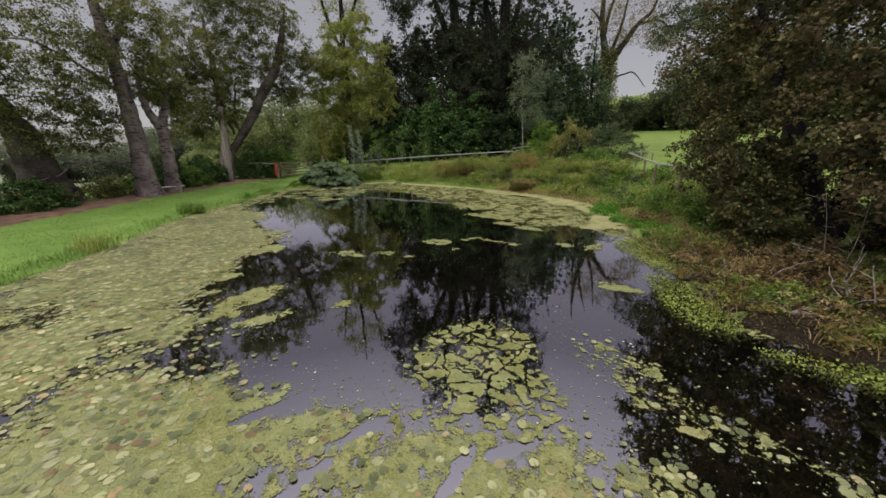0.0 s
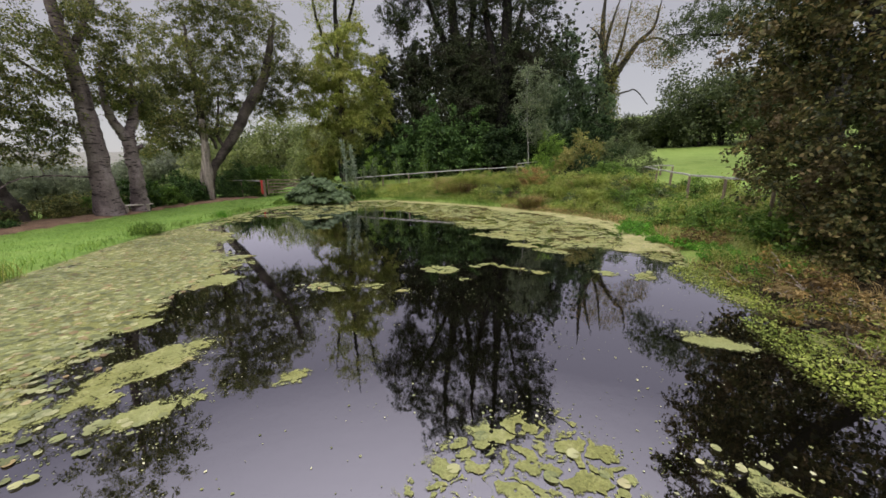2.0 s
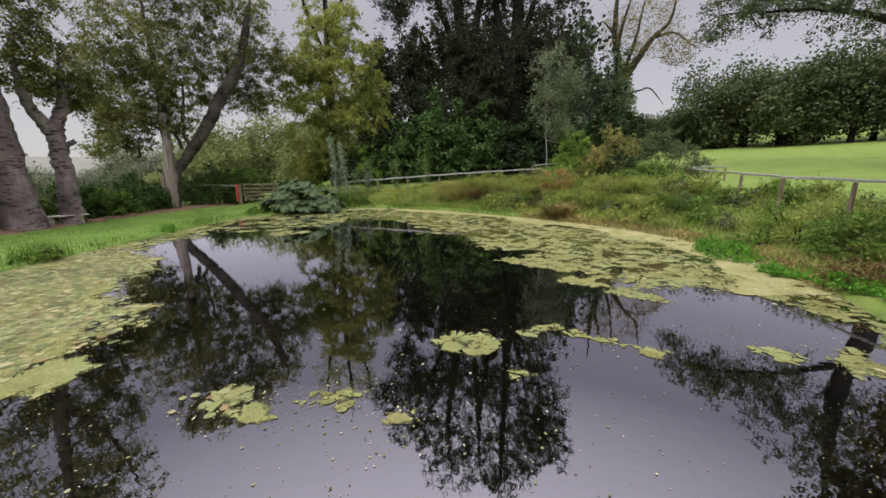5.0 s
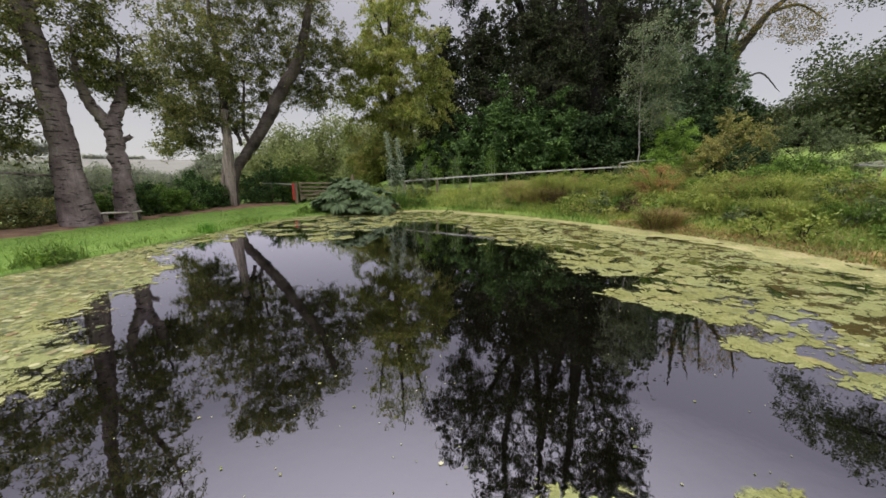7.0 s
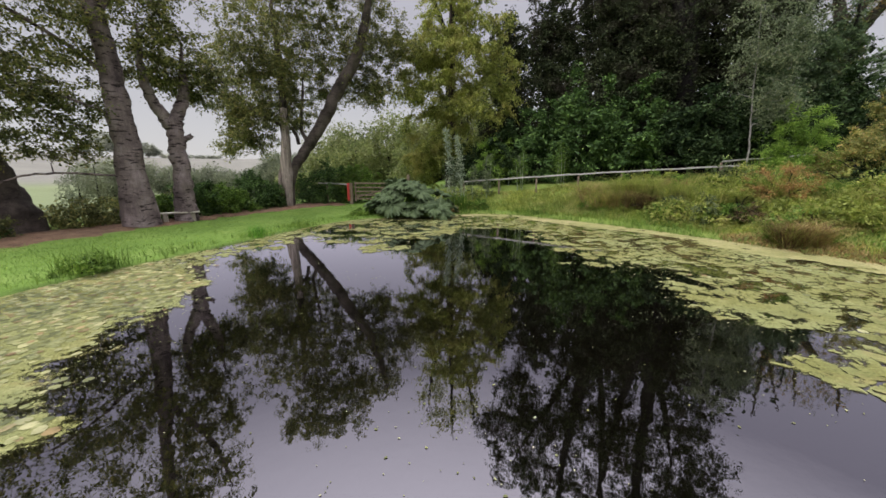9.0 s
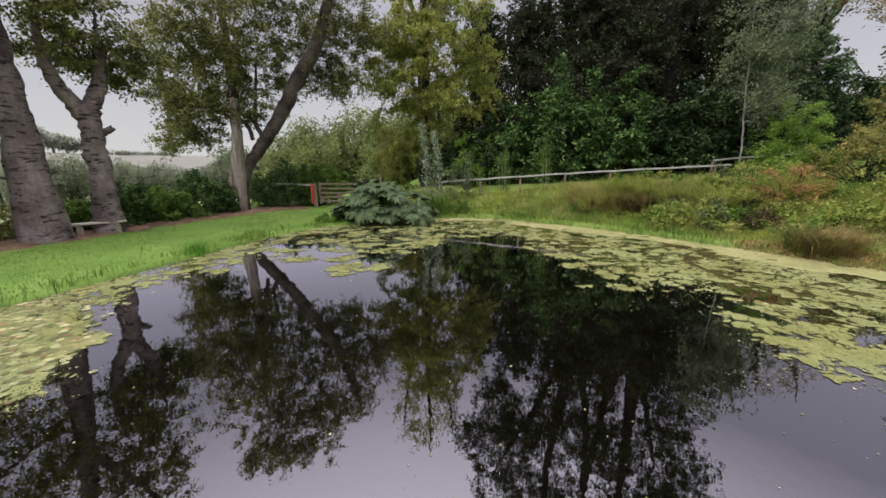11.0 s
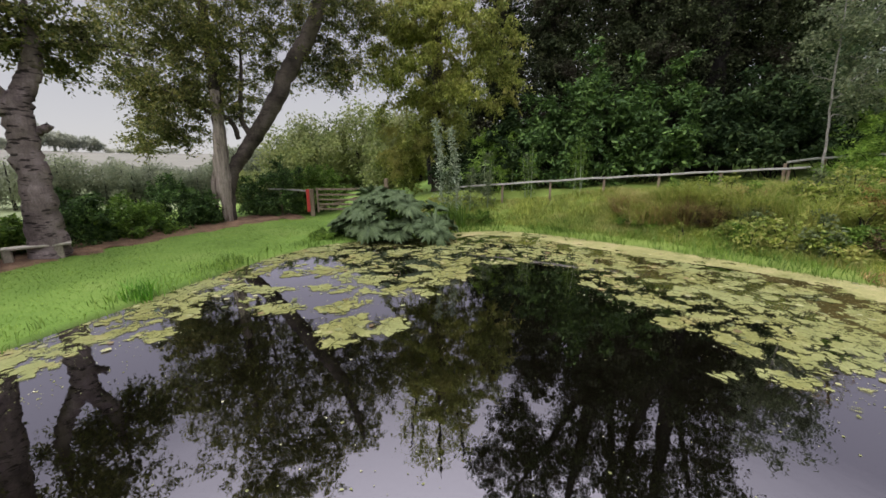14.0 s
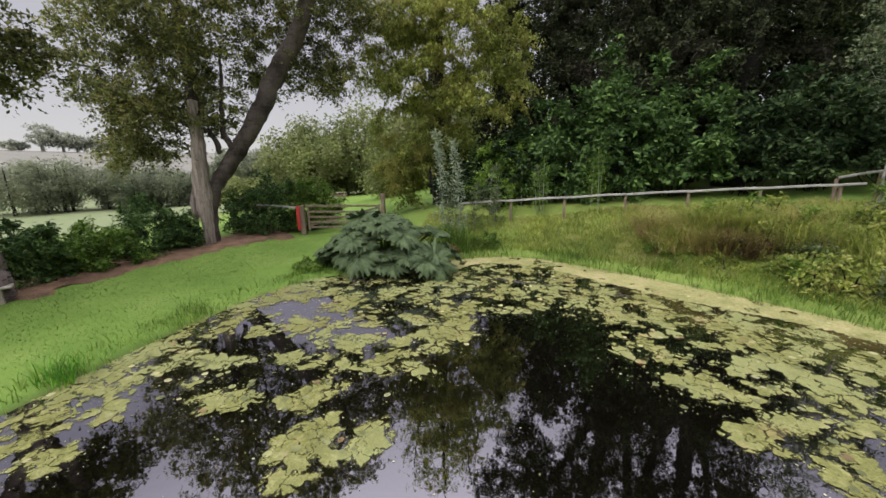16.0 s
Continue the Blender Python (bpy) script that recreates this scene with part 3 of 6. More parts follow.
def cloud(x, y, k, shift=0.0):
    """Uneven blotches of about 1 / k metres, between 0 and 1."""
    u, v = x * k + 37.3 + shift * 5.7, y * k + 11.9 + shift * 9.1
    i, j = np.floor(u).astype(int), np.floor(v).astype(int)
    fu, fv = u - i, v - j
    fu, fv = fu * fu * (3 - 2 * fu), fv * fv * (3 - 2 * fv)
    a, b, c, d = (LATTICE[(i + p) % 128, (j + q) % 128] for p, q in ((0, 0), (1, 0), (0, 1), (1, 1)))
    return (a * (1 - fu) + b * fu) * (1 - fv) + (c * (1 - fu) + d * fu) * fv


def line_distance(edge, x, y):
    """Metres from a closed line, negative within it."""
    shape = np.shape(x)
    p = np.stack([np.ravel(x), np.ravel(y)], -1)
    a, b = edge, np.roll(edge, -1, axis=0)
    best, inside = np.full(len(p), 1e9), np.zeros(len(p), bool)
    for (ax, ay), (bx, by) in zip(a, b):
        dx, dy = bx - ax, by - ay
        t = np.clip(((p[:, 0] - ax) * dx + (p[:, 1] - ay) * dy) / (dx * dx + dy * dy), 0, 1)
        best = np.minimum(best, np.hypot(p[:, 0] - ax - t * dx, p[:, 1] - ay - t * dy))
        cross = (ay > p[:, 1]) != (by > p[:, 1])
        inside ^= cross & (p[:, 0] < dx * (p[:, 1] - ay) / (dy if dy else 1e-9) + ax)
    return np.where(inside, -best, best).reshape(shape)


def shore_distance(x, y):
    """Metres from the pond's edge, negative in the water."""
    return line_distance(EDGE, x, y)


def step(a, b, x):
    t = np.clip((x - a) / (b - a), 0, 1)
    return t * t * (3 - 2 * t)


def height(x, y):
    x, y = np.asarray(x, float), np.asarray(y, float)
    d = shore_distance(x, y)
    r = np.hypot(x, y)
    right = step(-12.5, -4.0, x + 0.25 * (y - 24) * step(20, 30, y))
    plateau = 1.36 + 0.035 * np.clip(x, -8, 300) + 0.04 * np.clip(x - 12, 0, 300) + 0.05 * np.clip(y - 30.5, -25, 300) + 0.045 * np.clip(x + y - 95, 0, 300)
    plateau = np.minimum(plateau, 26 + 0.01 * r)
    left = 0.07 + 0.03 * step(0.3, 4, d) - 0.075 * np.clip(-18.5 - x, 0, 45) - 0.02 * np.clip(y - 36, 0, 60)
    land = left * (1 - right) + (0.1 + (plateau - 0.1) * step(0.15, 4.2, d)) * right
    land = land + 0.03 * wave(x, y, 0.9) * step(0.5, 4, d) * (0.3 + right)
    far = step(130, 470, r) * (19 + 4 * wave(x, y, 0.008)) * step(20, -60, x)
    land = np.where(r > 120, land + far, land)
    bed = -0.9 * step(0.0, -2.0, d)
    return np.where(d < 0, bed + 0.04 * step(-0.25, 0, d) - 0.04, np.maximum(land, -8) * step(-0.02, 0.3, d) + 0.0)


def ground_z(x, y):
    return float(height(np.array([x]), np.array([y]))[0])


def build_ground():
    def axis(lo, hi, fine):
        mid = np.arange(lo, hi, fine)
        out = np.geomspace(1.0, 900.0, 42)
        return np.concatenate([lo - out[::-1], mid, hi + out])
    xs, ys = axis(-20, 16, 0.3), axis(-8, 36, 0.3)
    X, Y = np.meshgrid(xs, ys, indexing="ij")
    Z = height(X, Y)
    n, m = X.shape
    V = np.stack([X, Y, Z], -1).reshape(-1, 3)
    i, j = np.meshgrid(np.arange(n - 1), np.arange(m - 1), indexing="ij")
    F = np.stack([i * m + j, (i + 1) * m + j, (i + 1) * m + j + 1, i * m + j + 1], -1).reshape(-1, 4)
    me = mesh_np("ground", V, F)
    d = shore_distance(X, Y)
    r = np.hypot(X, Y)
    bank = step(-9, -4, X + 0.3 * (Y - 24)) * step(9.5, 4, d) * step(-0.2, 0.2, d)
    bank = np.maximum(bank, 0.6 * step(-20, -26, X))
    bank = np.maximum(bank, 0.75 * step(9, 13, X) * step(10, 14, Y))
    # where the haze-paled field colour goes: far hills and the left fields
    hazed_field = np.maximum(step(170, 230, r) * step(0, -40, X), 0.5 * step(-24, -34, X))
    bed = step(0.02, -0.15, d)
    col = np.stack([bank, hazed_field, bed, np.ones_like(bank)], -1).reshape(-1, 4)
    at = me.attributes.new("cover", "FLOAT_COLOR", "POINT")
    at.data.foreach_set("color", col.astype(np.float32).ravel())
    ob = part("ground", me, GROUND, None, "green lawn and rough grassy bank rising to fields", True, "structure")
    tagged(ob, category="ground")
    wx, wy = np.linspace(-13, 10, 24), np.linspace(-8, 31, 40)
    X, Y = np.meshgrid(wx, wy, indexing="ij")
    n, m = X.shape
    i, j = np.meshgrid(np.arange(n - 1), np.arange(m - 1), indexing="ij")
    F = np.stack([i * m + j, (i + 1) * m + j, (i + 1) * m + j + 1, i * m + j + 1], -1).reshape(-1, 4)
    w = part("water", mesh_np("water", np.stack([X, Y, 0 * X], -1).reshape(-1, 3), F), WATER, None, "still dark pond water mirroring trees and grey sky", True, "structure")
    tagged(w, category="pond")


build_ground()


def strip(name, line, half, lift, mat, label, category):
    """A ribbon of bare earth that follows the ground."""
    p = bend([(x, y, 0) for x, y in line], 60)
    t = unit(np.gradient(p, axis=0))
    s = np.stack([-t[:, 1], t[:, 0], 0 * t[:, 0]], -1)
    rng = np.random.default_rng(3)
    rows = []
    for k in np.linspace(-1, 1, 7):
        q = p + s * (k * half * (1 + 0.25 * rng.standard_normal(60) * (abs(k) > 0.9)))[:, None]
        q[:, 2] = height(q[:, 0], q[:, 1]) + lift * (1 - 0.8 * k * k) - 0.05 * (abs(k) > 0.9)
        rows.append(q)
    V = np.stack(rows, 1)
    n, m = V.shape[:2]
    i, j = np.meshgrid(np.arange(n - 1), np.arange(m - 1), indexing="ij")
    F = np.stack([i * m + j, (i + 1) * m + j, (i + 1) * m + j + 1, i * m + j + 1], -1).reshape(-1, 4)
    ob = part(name, mesh_np(name, V.reshape(-1, 3), F), mat, None, label, True, "structure")
    return tagged(ob, category=category)


strip("soil_border", [(-16.2, 8.0), (-16.6, 13.0), (-16.9, 18.0), (-16.7, 21.0), (-16.5, 25.0), (-15.9, 28.5), (-14.4, 30.5)], 1.5, 0.06, SOIL, "bare brown earth with leaf litter under the hedge", "soil")
strip("muddy_margin", [(7.7, 2.5), (6.8, 4.6), (6.5, 6.0), (6.9, 7.6), (7.4, 9.2)], 1.9, 0.06, MUD, "brown muddy pond margin with dead stalks", "mud")


# ---- trees round the pond ----
def build_trees():
    z = ground_z
    tree("oak_tree", "tall old oak with scarred grey-brown trunk beside the bench", (-16.2, 20.2, z(-16.2, 20.2)),
         [([(-16.2, 20.2, -0.2), (-16.2, 20.2, 0.25), (-16.2, 20.18, 1.0), (-16.2, 20.17, 2.2), (-16.25, 20.13, 4.5), (-16.4, 20.05, 7.0), (-16.6, 19.9, 9.5), (-16.7, 19.7, 14.0)],
           [0.64, 0.44, 0.36, 0.31, 0.25, 0.2, 0.16, 0.05]),
          ([(-16.3, 20.1, 5.2), (-16.9, 18.8, 6.4), (-17.2, 17.0, 7.0), (-17.6, 15.4, 6.8)], [0.07, 0.055, 0.04, 0.015]),
          ([(-16.3, 20.1, 1.9), (-16.9, 18.7, 2.05), (-17.4, 17.6, 1.9), (-17.6, 17.0, 1.5), (-18.0, 16.2, 1.3)], [0.04, 0.034, 0.03, 0.025, 0.012]),
          ([(-16.35, 20.05, 4.0), (-17.3, 18.8, 4.6), (-18.2, 17.4, 4.9), (-18.7, 16.0, 4.4)], [0.055, 0.04, 0.03, 0.015]),
          ([(-16.5, 20.0, 7.0), (-16.2, 21.0, 9.0), (-15.9, 21.7, 11.0), (-15.8, 22.0, 13.0)], [0.15, 0.12, 0.09, 0.04])],
         [(-16.8, 19.4, 9.8, 3.6, 3.6, 3.4), (-17.3, 16.8, 7.2, 2.6, 2.6, 1.5), (-16.2, 20.8, 12.6, 2.8, 2.6, 2.3), (-18.0, 17.6, 5.2, 1.9, 2.4, 1.3), (-17.6, 18.3, 3.4, 1.5, 1.9, 0.8), (-19.6, 15.8, 6.6, 2.4, 2.4, 2.0),
          (-17.0, 18.6, 6.9, 1.5, 1.8, 1.3), (-17.2, 18.4, 4.8, 1.4, 1.9, 1.2), (-16.6, 19.0, 13.8, 2.8, 2.8, 2.2), (-18.4, 16.4, 3.6, 1.4, 1.6, 0.9), (-16.2, 19.8, 7.6, 1.2, 1.4, 1.2), (-16.8, 19.3, 5.7, 0.9, 0.9, 0.8), (-16.9, 19.2, 4.2, 0.8, 0.9, 0.6), (-17.1, 18.9, 2.9, 0.9, 0.9, 0.5),
          (-17.6, 18.9, 6.1, 1.5, 1.6, 0.3), (-17.6, 18.7, 4.7, 1.5, 1.8, 0.22), (-17.6, 19.1, 3.5, 1.4, 1.7, 0.2), (-17.4, 20.2, 4.3, 0.7, 0.8, 0.4), (-17.3, 20.9, 5.9, 0.8, 0.9, 0.6), (-18.6, 18.0, 2.8, 1.2, 1.6, 0.3), (-18.2, 17.0, 4.2, 1.3, 1.4, 0.35), (-18.4, 19.2, 3.2, 1.0, 1.4, 0.3)],
         LEAF_OAK, BARK, 660, 88, 0.115, 0.5, seed=11, thick=0.014, shell=0.2, flat=0.22, lift=-0.08, sag=0.4)
    tree("oak_tree", "smaller forked oak with a broken branch stub beside the bench", (-15.95, 21.8, z(-15.95, 21.8)),
         [([(-15.95, 21.8, -0.2), (-15.95, 21.8, 0.5), (-15.92, 21.8, 2.2), (-15.95, 21.82, 3.3), (-16.0, 21.85, 4.1)], [0.46, 0.37, 0.30, 0.29, 0.26]),
          ([(-16.0, 21.85, 3.6), (-16.1, 21.45, 4.3), (-16.15, 21.15, 5.0), (-16.15, 21.05, 5.6), (-16.1, 21.1, 7.2)], [0.24, 0.2, 0.15, 0.09, 0.03]),
          ([(-16.0, 21.85, 3.8), (-15.9, 22.1, 4.5), (-15.85, 22.25, 4.85), (-15.8, 22.3, 5.4), (-15.75, 22.4, 7.0)], [0.24, 0.22, 0.18, 0.08, 0.03]),
          ([(-15.85, 22.2, 4.9), (-15.8, 22.7, 5.5), (-15.8, 23.8, 5.9), (-15.9, 25.2, 5.8)], [0.07, 0.055, 0.04, 0.02]),
          ([(-15.95, 21.85, 3.2), (-15.75, 22.05, 3.35), (-15.62, 22.2, 3.5)], [0.13, 0.10, 0.09])],
         [(-16.0, 22.2, 6.6, 1.4, 1.4, 1.2), (-16.1, 21.3, 6.0, 1.0, 1.0, 0.9), (-15.8, 22.2, 5.6, 0.8, 0.9, 0.5), (-16.0, 23.3, 5.2, 0.8, 0.8, 0.6), (-15.8, 23.2, 5.8, 1.0, 1.1, 0.7), (-16.0, 24.6, 5.7, 0.9, 1.5, 0.75), (-16.0, 21.9, 8.8, 1.8, 1.6, 1.4), (-16.4, 22.3, 5.5, 0.9, 1.0, 0.6)],
         LEAF_OAK, BARK, 210, 88, 0.115, 0.45, seed=12, shell=0.2, flat=0.45, sag=0.4)
    # darker bark copy: shading on these stems is put into the colour
    tree("oak_tree", "old twin-stemmed oak with a split bare trunk above the hedge", (-16.3, 28.4, z(-16.3, 28.4)),
         [([(-16.3, 28.4, -0.2), (-16.3, 28.4, 0.8), (-16.1, 28.5, 2.0), (-15.6, 28.9, 3.0), (-14.6, 29.6, 4.8), (-13.9, 30.1, 6.4), (-12.6, 30.6, 8.8), (-11.8, 31.0, 12.5)],
           [0.30, 0.25, 0.29, 0.34, 0.33, 0.29, 0.22, 0.06]),
          ([(-16.25, 28.4, 4.2), (-16.25, 28.42, 5.0), (-16.3, 28.5, 7.0), (-16.6, 28.6, 11.5)], [0.22, 0.21, 0.16, 0.06]),
          ([(-15.7, 28.8, 3.6), (-15.9, 28.7, 4.3), (-16.4, 28.3, 4.6), (-17.6, 27.4, 5.4)], [0.10, 0.09, 0.07, 0.03]),
          ([(-15.3, 29.1, 3.6), (-15.6, 29.0, 4.4), (-15.5, 29.0, 5.4), (-15.0, 28.8, 7.4)], [0.12, 0.09, 0.07, 0.03])],
         [(-16.7, 28.4, 9.2, 3.0, 3.2, 3.2), (-13.4, 31.4, 10.8, 3.3, 2.4, 3.2), (-15.2, 28.9, 13.2, 3.2, 3.2, 2.3), (-18.8, 28.0, 7.8, 1.9, 1.9, 1.6), (-11.4, 31.8, 8.8, 2.0, 1.5, 1.4),
          (-18.6, 28.0, 5.6, 1.3, 1.3, 1.1), (-17.5, 28.0, 4.6, 0.9, 1.0, 0.9), (-19.2, 28.1, 4.5, 0.7, 0.8, 0.7), (-14.8, 31.2, 7.4, 2.2, 1.4, 1.7), (-15.6, 28.2, 7.2, 1.2, 0.9, 1.2), (-12.6, 31.6, 6.8, 1.3, 1.0, 1.0), (-11.4, 31.2, 6.8, 1.1, 1.0, 0.8), (-16.6, 28.6, 6.2, 1.5, 1.4, 1.1), (-15.6, 28.9, 5.2, 1.2, 1.0, 0.9), (-17.0, 28.3, 5.2, 1.1, 1.0, 0.8), (-18.0, 27.6, 4.2, 1.3, 1.1, 1.0), (-19.4, 27.8, 5.6, 1.0, 1.0, 1.0), (-19.4, 28.3, 4.2, 0.9, 0.9, 0.9), (-17.4, 28.2, 3.6, 0.8, 0.7, 0.6), (-20.3, 28.3, 3.4, 0.7, 0.7, 0.6)],
         LEAF_OAK, BARK_BROWN, 1200, 104, 0.118, 0.5, seed=13, thick=0.02, shell=0.15, flat=0.6, sag=0.35)
    root = thing("split_trunk", "pale bare split trunk standing in the twin-stemmed oak", "dead trunk", (-16.12, 28.12, 0.05))
    part("trunk", mesh_np("trunk", *tubes([(bend([(0.1, -0.02, -0.1), (0.06, 0.0, 0.8), (-0.04, 0.03, 1.7), (-0.02, 0.1, 3.0), (-0.06, 0.2, 4.4), (-0.1, 0.28, 5.4)], 22, 0.015), np.interp(np.linspace(0, 1, 22), [0, 0.14, 0.3, 0.55, 0.8, 1], [0.1, 0.15, 0.3, 0.27, 0.22, 0.19]))], 16, 0.09)), BARE_WOOD, root, smooth=True)
    part("splinter", mesh_np("splinter", *tubes([(bend([(-0.34, -0.16, 0.7), (-0.36, -0.12, 1.4), (-0.24, -0.04, 2.4), (-0.14, 0.04, 3.2)], 12, 0.015), np.interp(np.linspace(0, 1, 12), [0, 0.3, 1], [0.05, 0.15, 0.05]))], 10, 0.14)), BARE_WOOD, root)
    part("splinter", mesh_np("splinter", *tubes([(bend([(0.02, -0.2, 0.05), (0.05, -0.2, 0.7), (0.1, -0.12, 1.5)], 8, 0.01), [0.05, 0.09, 0.1, 0.1, 0.09, 0.08, 0.06, 0.03])], 7, 0.15)), BARE_WOOD, root)
    tree("leaning_tree", "dark leaning tree trunk with drooping boughs at the lawn's edge", (-19.0, 17.8, z(-19.0, 17.8)),
         [([(-19.0, 17.8, -0.5), (-19.05, 17.75, 0.4), (-19.15, 17.65, 1.6), (-19.3, 17.4, 3.4), (-19.8, 16.7, 5.4), (-20.6, 15.6, 8.0)], [1.15, 0.85, 0.6, 0.46, 0.34, 0.12])],
         [(-21.0, 15.5, 7.0, 3.2, 3.2, 2.4), (-19.5, 14.5, 5.2, 2.6, 2.6, 1.4), (-18.6, 11.5, 6.0, 2.6, 2.6, 1.8)], LEAF_OAK, BARK_BROWN, 150, 95, 0.15, 0.5, seed=14, shell=0.2)
    tree("ash_tree", "tall yellowing tree with drooping feathery foliage behind the fence", (-8.3, 34.2, z(-8.3, 34.2)),
         [([(-8.3, 34.2, -0.2), (-8.3, 34.2, 3.0), (-8.2, 34.3, 8.0), (-8.3, 34.2, 11.5), (-8.1, 34.2, 13.4)], [0.35, 0.3, 0.22, 0.1, 0.03])],
         [(-9.4, 33.4, 4.4, 1.7, 1.5, 1.8), (-9.9, 33.2, 2.4, 0.9, 1.0, 1.6), (-8.6, 33.3, 6.6, 2.3, 1.8, 1.3), (-6.2, 33.4, 6.2, 2.0, 1.6, 1.3), (-4.9, 33.6, 7.6, 1.1, 1.1, 0.9), (-7.4, 33.6, 8.6, 2.9, 2.2, 1.2), (-9.6, 33.9, 9.6, 1.7, 1.6, 1.2),
          (-6.4, 33.9, 10.2, 2.0, 1.7, 1.1), (-8.6, 34.0, 11.4, 1.8, 1.6, 1.2), (-7.2, 34.2, 12.6, 1.2, 1.2, 1.0), (-10.9, 33.4, 7.4, 0.9, 1.0, 1.0), (-7.6, 33.6, 4.2, 1.2, 1.0, 1.0), (-10.0, 33.0, 3.0, 0.9, 0.8, 1.2), (-9.0, 33.0, 3.4, 0.8, 0.8, 1.0)],
         LEAF_ASH, BARK_BROWN, 470, 165, 0.145, 0.58, 0.45, 0.8, 15, shell=0.5, flat=0.3, twigs=6, lift=-0.05, sag=0.55)
    tree("ash_tree", "sparse tree with reddish bare twigs behind the yellowing ash", (-9.6, 38.5, z(-9.6, 38.5)),
         [([(-9.6, 38.5, -0.2), (-9.6, 38.5, 8.0), (-9.4, 38.5, 14.0), (-9.2, 38.5, 22.0)], [0.35, 0.28, 0.2, 0.03]),
          ([(-9.5, 38.5, 11.0), (-11.0, 38.4, 15.0), (-11.6, 38.4, 19.5)], [0.16, 0.12, 0.03]), ([(-9.5, 38.5, 12.0), (-7.8, 38.4, 16.0), (-7.2, 38.4, 20.0)], [0.16, 0.12, 0.03])],
         [(-9.4, 38.5, 17.0, 3.2, 2.6, 4.2)], LEAF_ASH, BARK_DARK, 130, 40, 0.17, 0.8, seed=16)
    for k, (x, y, h, r) in enumerate([(-5.2, 38.4, 11.2, 1.7), (-2.4, 37.8, 11.6, 2.0), (1.6, 36.6, 12.2, 2.6), (4.2, 38.6, 12.6, 2.4), (7.0, 38.2, 11.4, 2.3), (10.0, 38.8, 8.5, 2.0)]):
        g = z(x, y)
        green = x > 9
        tree("green_conifer" if green else "dark_evergreen", "mid-green conifer at the thicket's edge behind the fence" if green else "dark evergreen tree in the thicket behind the fence", (x, y, g),
             [([(x, y, g - 0.2), (x + 0.2, y, g + h * 0.35), (x - 0.1, y + 0.1, g + h * 0.7), (x, y, g + h)], [0.3, 0.24, 0.15, 0.03])],
             [(x, y, g + h * 0.72, r * 0.8, r * 0.8, h * 0.26), (x, y - 0.4, g + h * 0.36, r, r * 0.9, h * 0.3)],
             LEAF_CONIFER if green else LEAF_DARK, BARK_DARK, 240, 130, 0.19, 0.66, 0.42, seed=20 + k, shell=0.25, group="dark evergreens behind the fence")
    x, y, g = 1.6, 37.6, z(1.6, 37.6)
    tree("dark_oak_tree", "very tall dark tree with several upright stems", (x, y, g),
         [([(x, y, g - 0.2), (x, y, g + 7), (x - 0.6, y, g + 13), (x - 1.4, y, g + 20), (x - 1.0, y, g + 28)], [0.6, 0.48, 0.36, 0.22, 0.04]),
          ([(x, y, g + 8), (x - 2.2, y - 0.2, g + 13), (x - 4.4, y, g + 18), (x - 5.6, y, g + 21)], [0.3, 0.22, 0.14, 0.04]),
          ([(x, y, g + 7), (x + 1.2, y + 0.2, g + 14), (x + 1.6, y, g + 24)], [0.32, 0.24, 0.05])],
         [(x - 4.9, y - 0.4, 20.2, 2.8, 2.6, 3.6), (x - 1.6, y, 24.5, 3.6, 3.0, 5.0), (x + 1.0, y, 17.5, 3.4, 2.8, 4.0), (x - 1.6, y - 0.3, 16.0, 1.8, 2.0, 2.4), (x - 4.9, y - 0.3, 15.6, 2.1, 2.0, 2.4), (x - 1.2, y - 0.8, 11.8, 1.7, 1.5, 2.6), (x + 0.8, y - 1.4, 9.4, 2.2, 1.4, 3.0), (x - 7.2, y, 18.4, 1.5, 1.4, 1.6), (x - 5.4, y, 14.6, 1.6, 1.6, 1.6), (x - 3.2, y, 17.6, 2.0, 2.0, 2.2)],
         LEAF_DARK, BARK_DARK, 660, 125, 0.145, 0.72, seed=27, shell=0.15, thick=0.025)
    x, y, g = 5.4, 37.2, z(5.4, 37.2)
    tree("dark_oak_tree", "very tall dark forked tree behind the fence", (x, y, g),
         [([(x, y, g - 0.2), (x, y, g + 6), (x + 0.2, y, g + 12), (x + 0.1, y, g + 20), (x - 0.2, y, g + 29)], [0.65, 0.5, 0.38, 0.24, 0.04]),
          ([(x, y, g + 7), (x - 1.4, y, g + 12), (x - 2.2, y, g + 20), (x - 2.0, y, g + 26)], [0.32, 0.25, 0.15, 0.04]),
          ([(x, y, g + 8), (x + 1.4, y, g + 13), (x + 2.2, y, g + 17)], [0.28, 0.2, 0.05])],
         [(x - 0.4, y, 25.5, 3.8, 3.0, 5.2), (x + 2.3, y, 25.0, 2.6, 2.4, 3.6), (x + 3.2, y, 22.0, 2.2, 2.2, 2.8), (x + 1.4, y, 20.5, 2.4, 2.4, 3.4), (x - 1.5, y - 0.3, 16.5, 2.8, 2.4, 3.0), (x + 4.0, y, 18.6, 2.2, 2.2, 2.8), (x + 4.6, y, 23.6, 2.3, 2.2, 3.6), (x + 2.6, y - 0.2, 15.0, 2.0, 2.0, 2.4), (x + 1.2, y - 1.2, 11.4, 2.2, 1.6, 3.0), (x + 4.0, y - 0.6, 10.4, 1.8, 1.8, 1.8), (x - 1.6, y - 1.4, 9.6, 1.8, 1.2, 2.6)],
         LEAF_DARK, BARK_DARK, 680, 125, 0.145, 0.72, seed=28, shell=0.15, thick=0.025)
    x, y, g = 22.0, 24.0, z(22.0, 24.0)
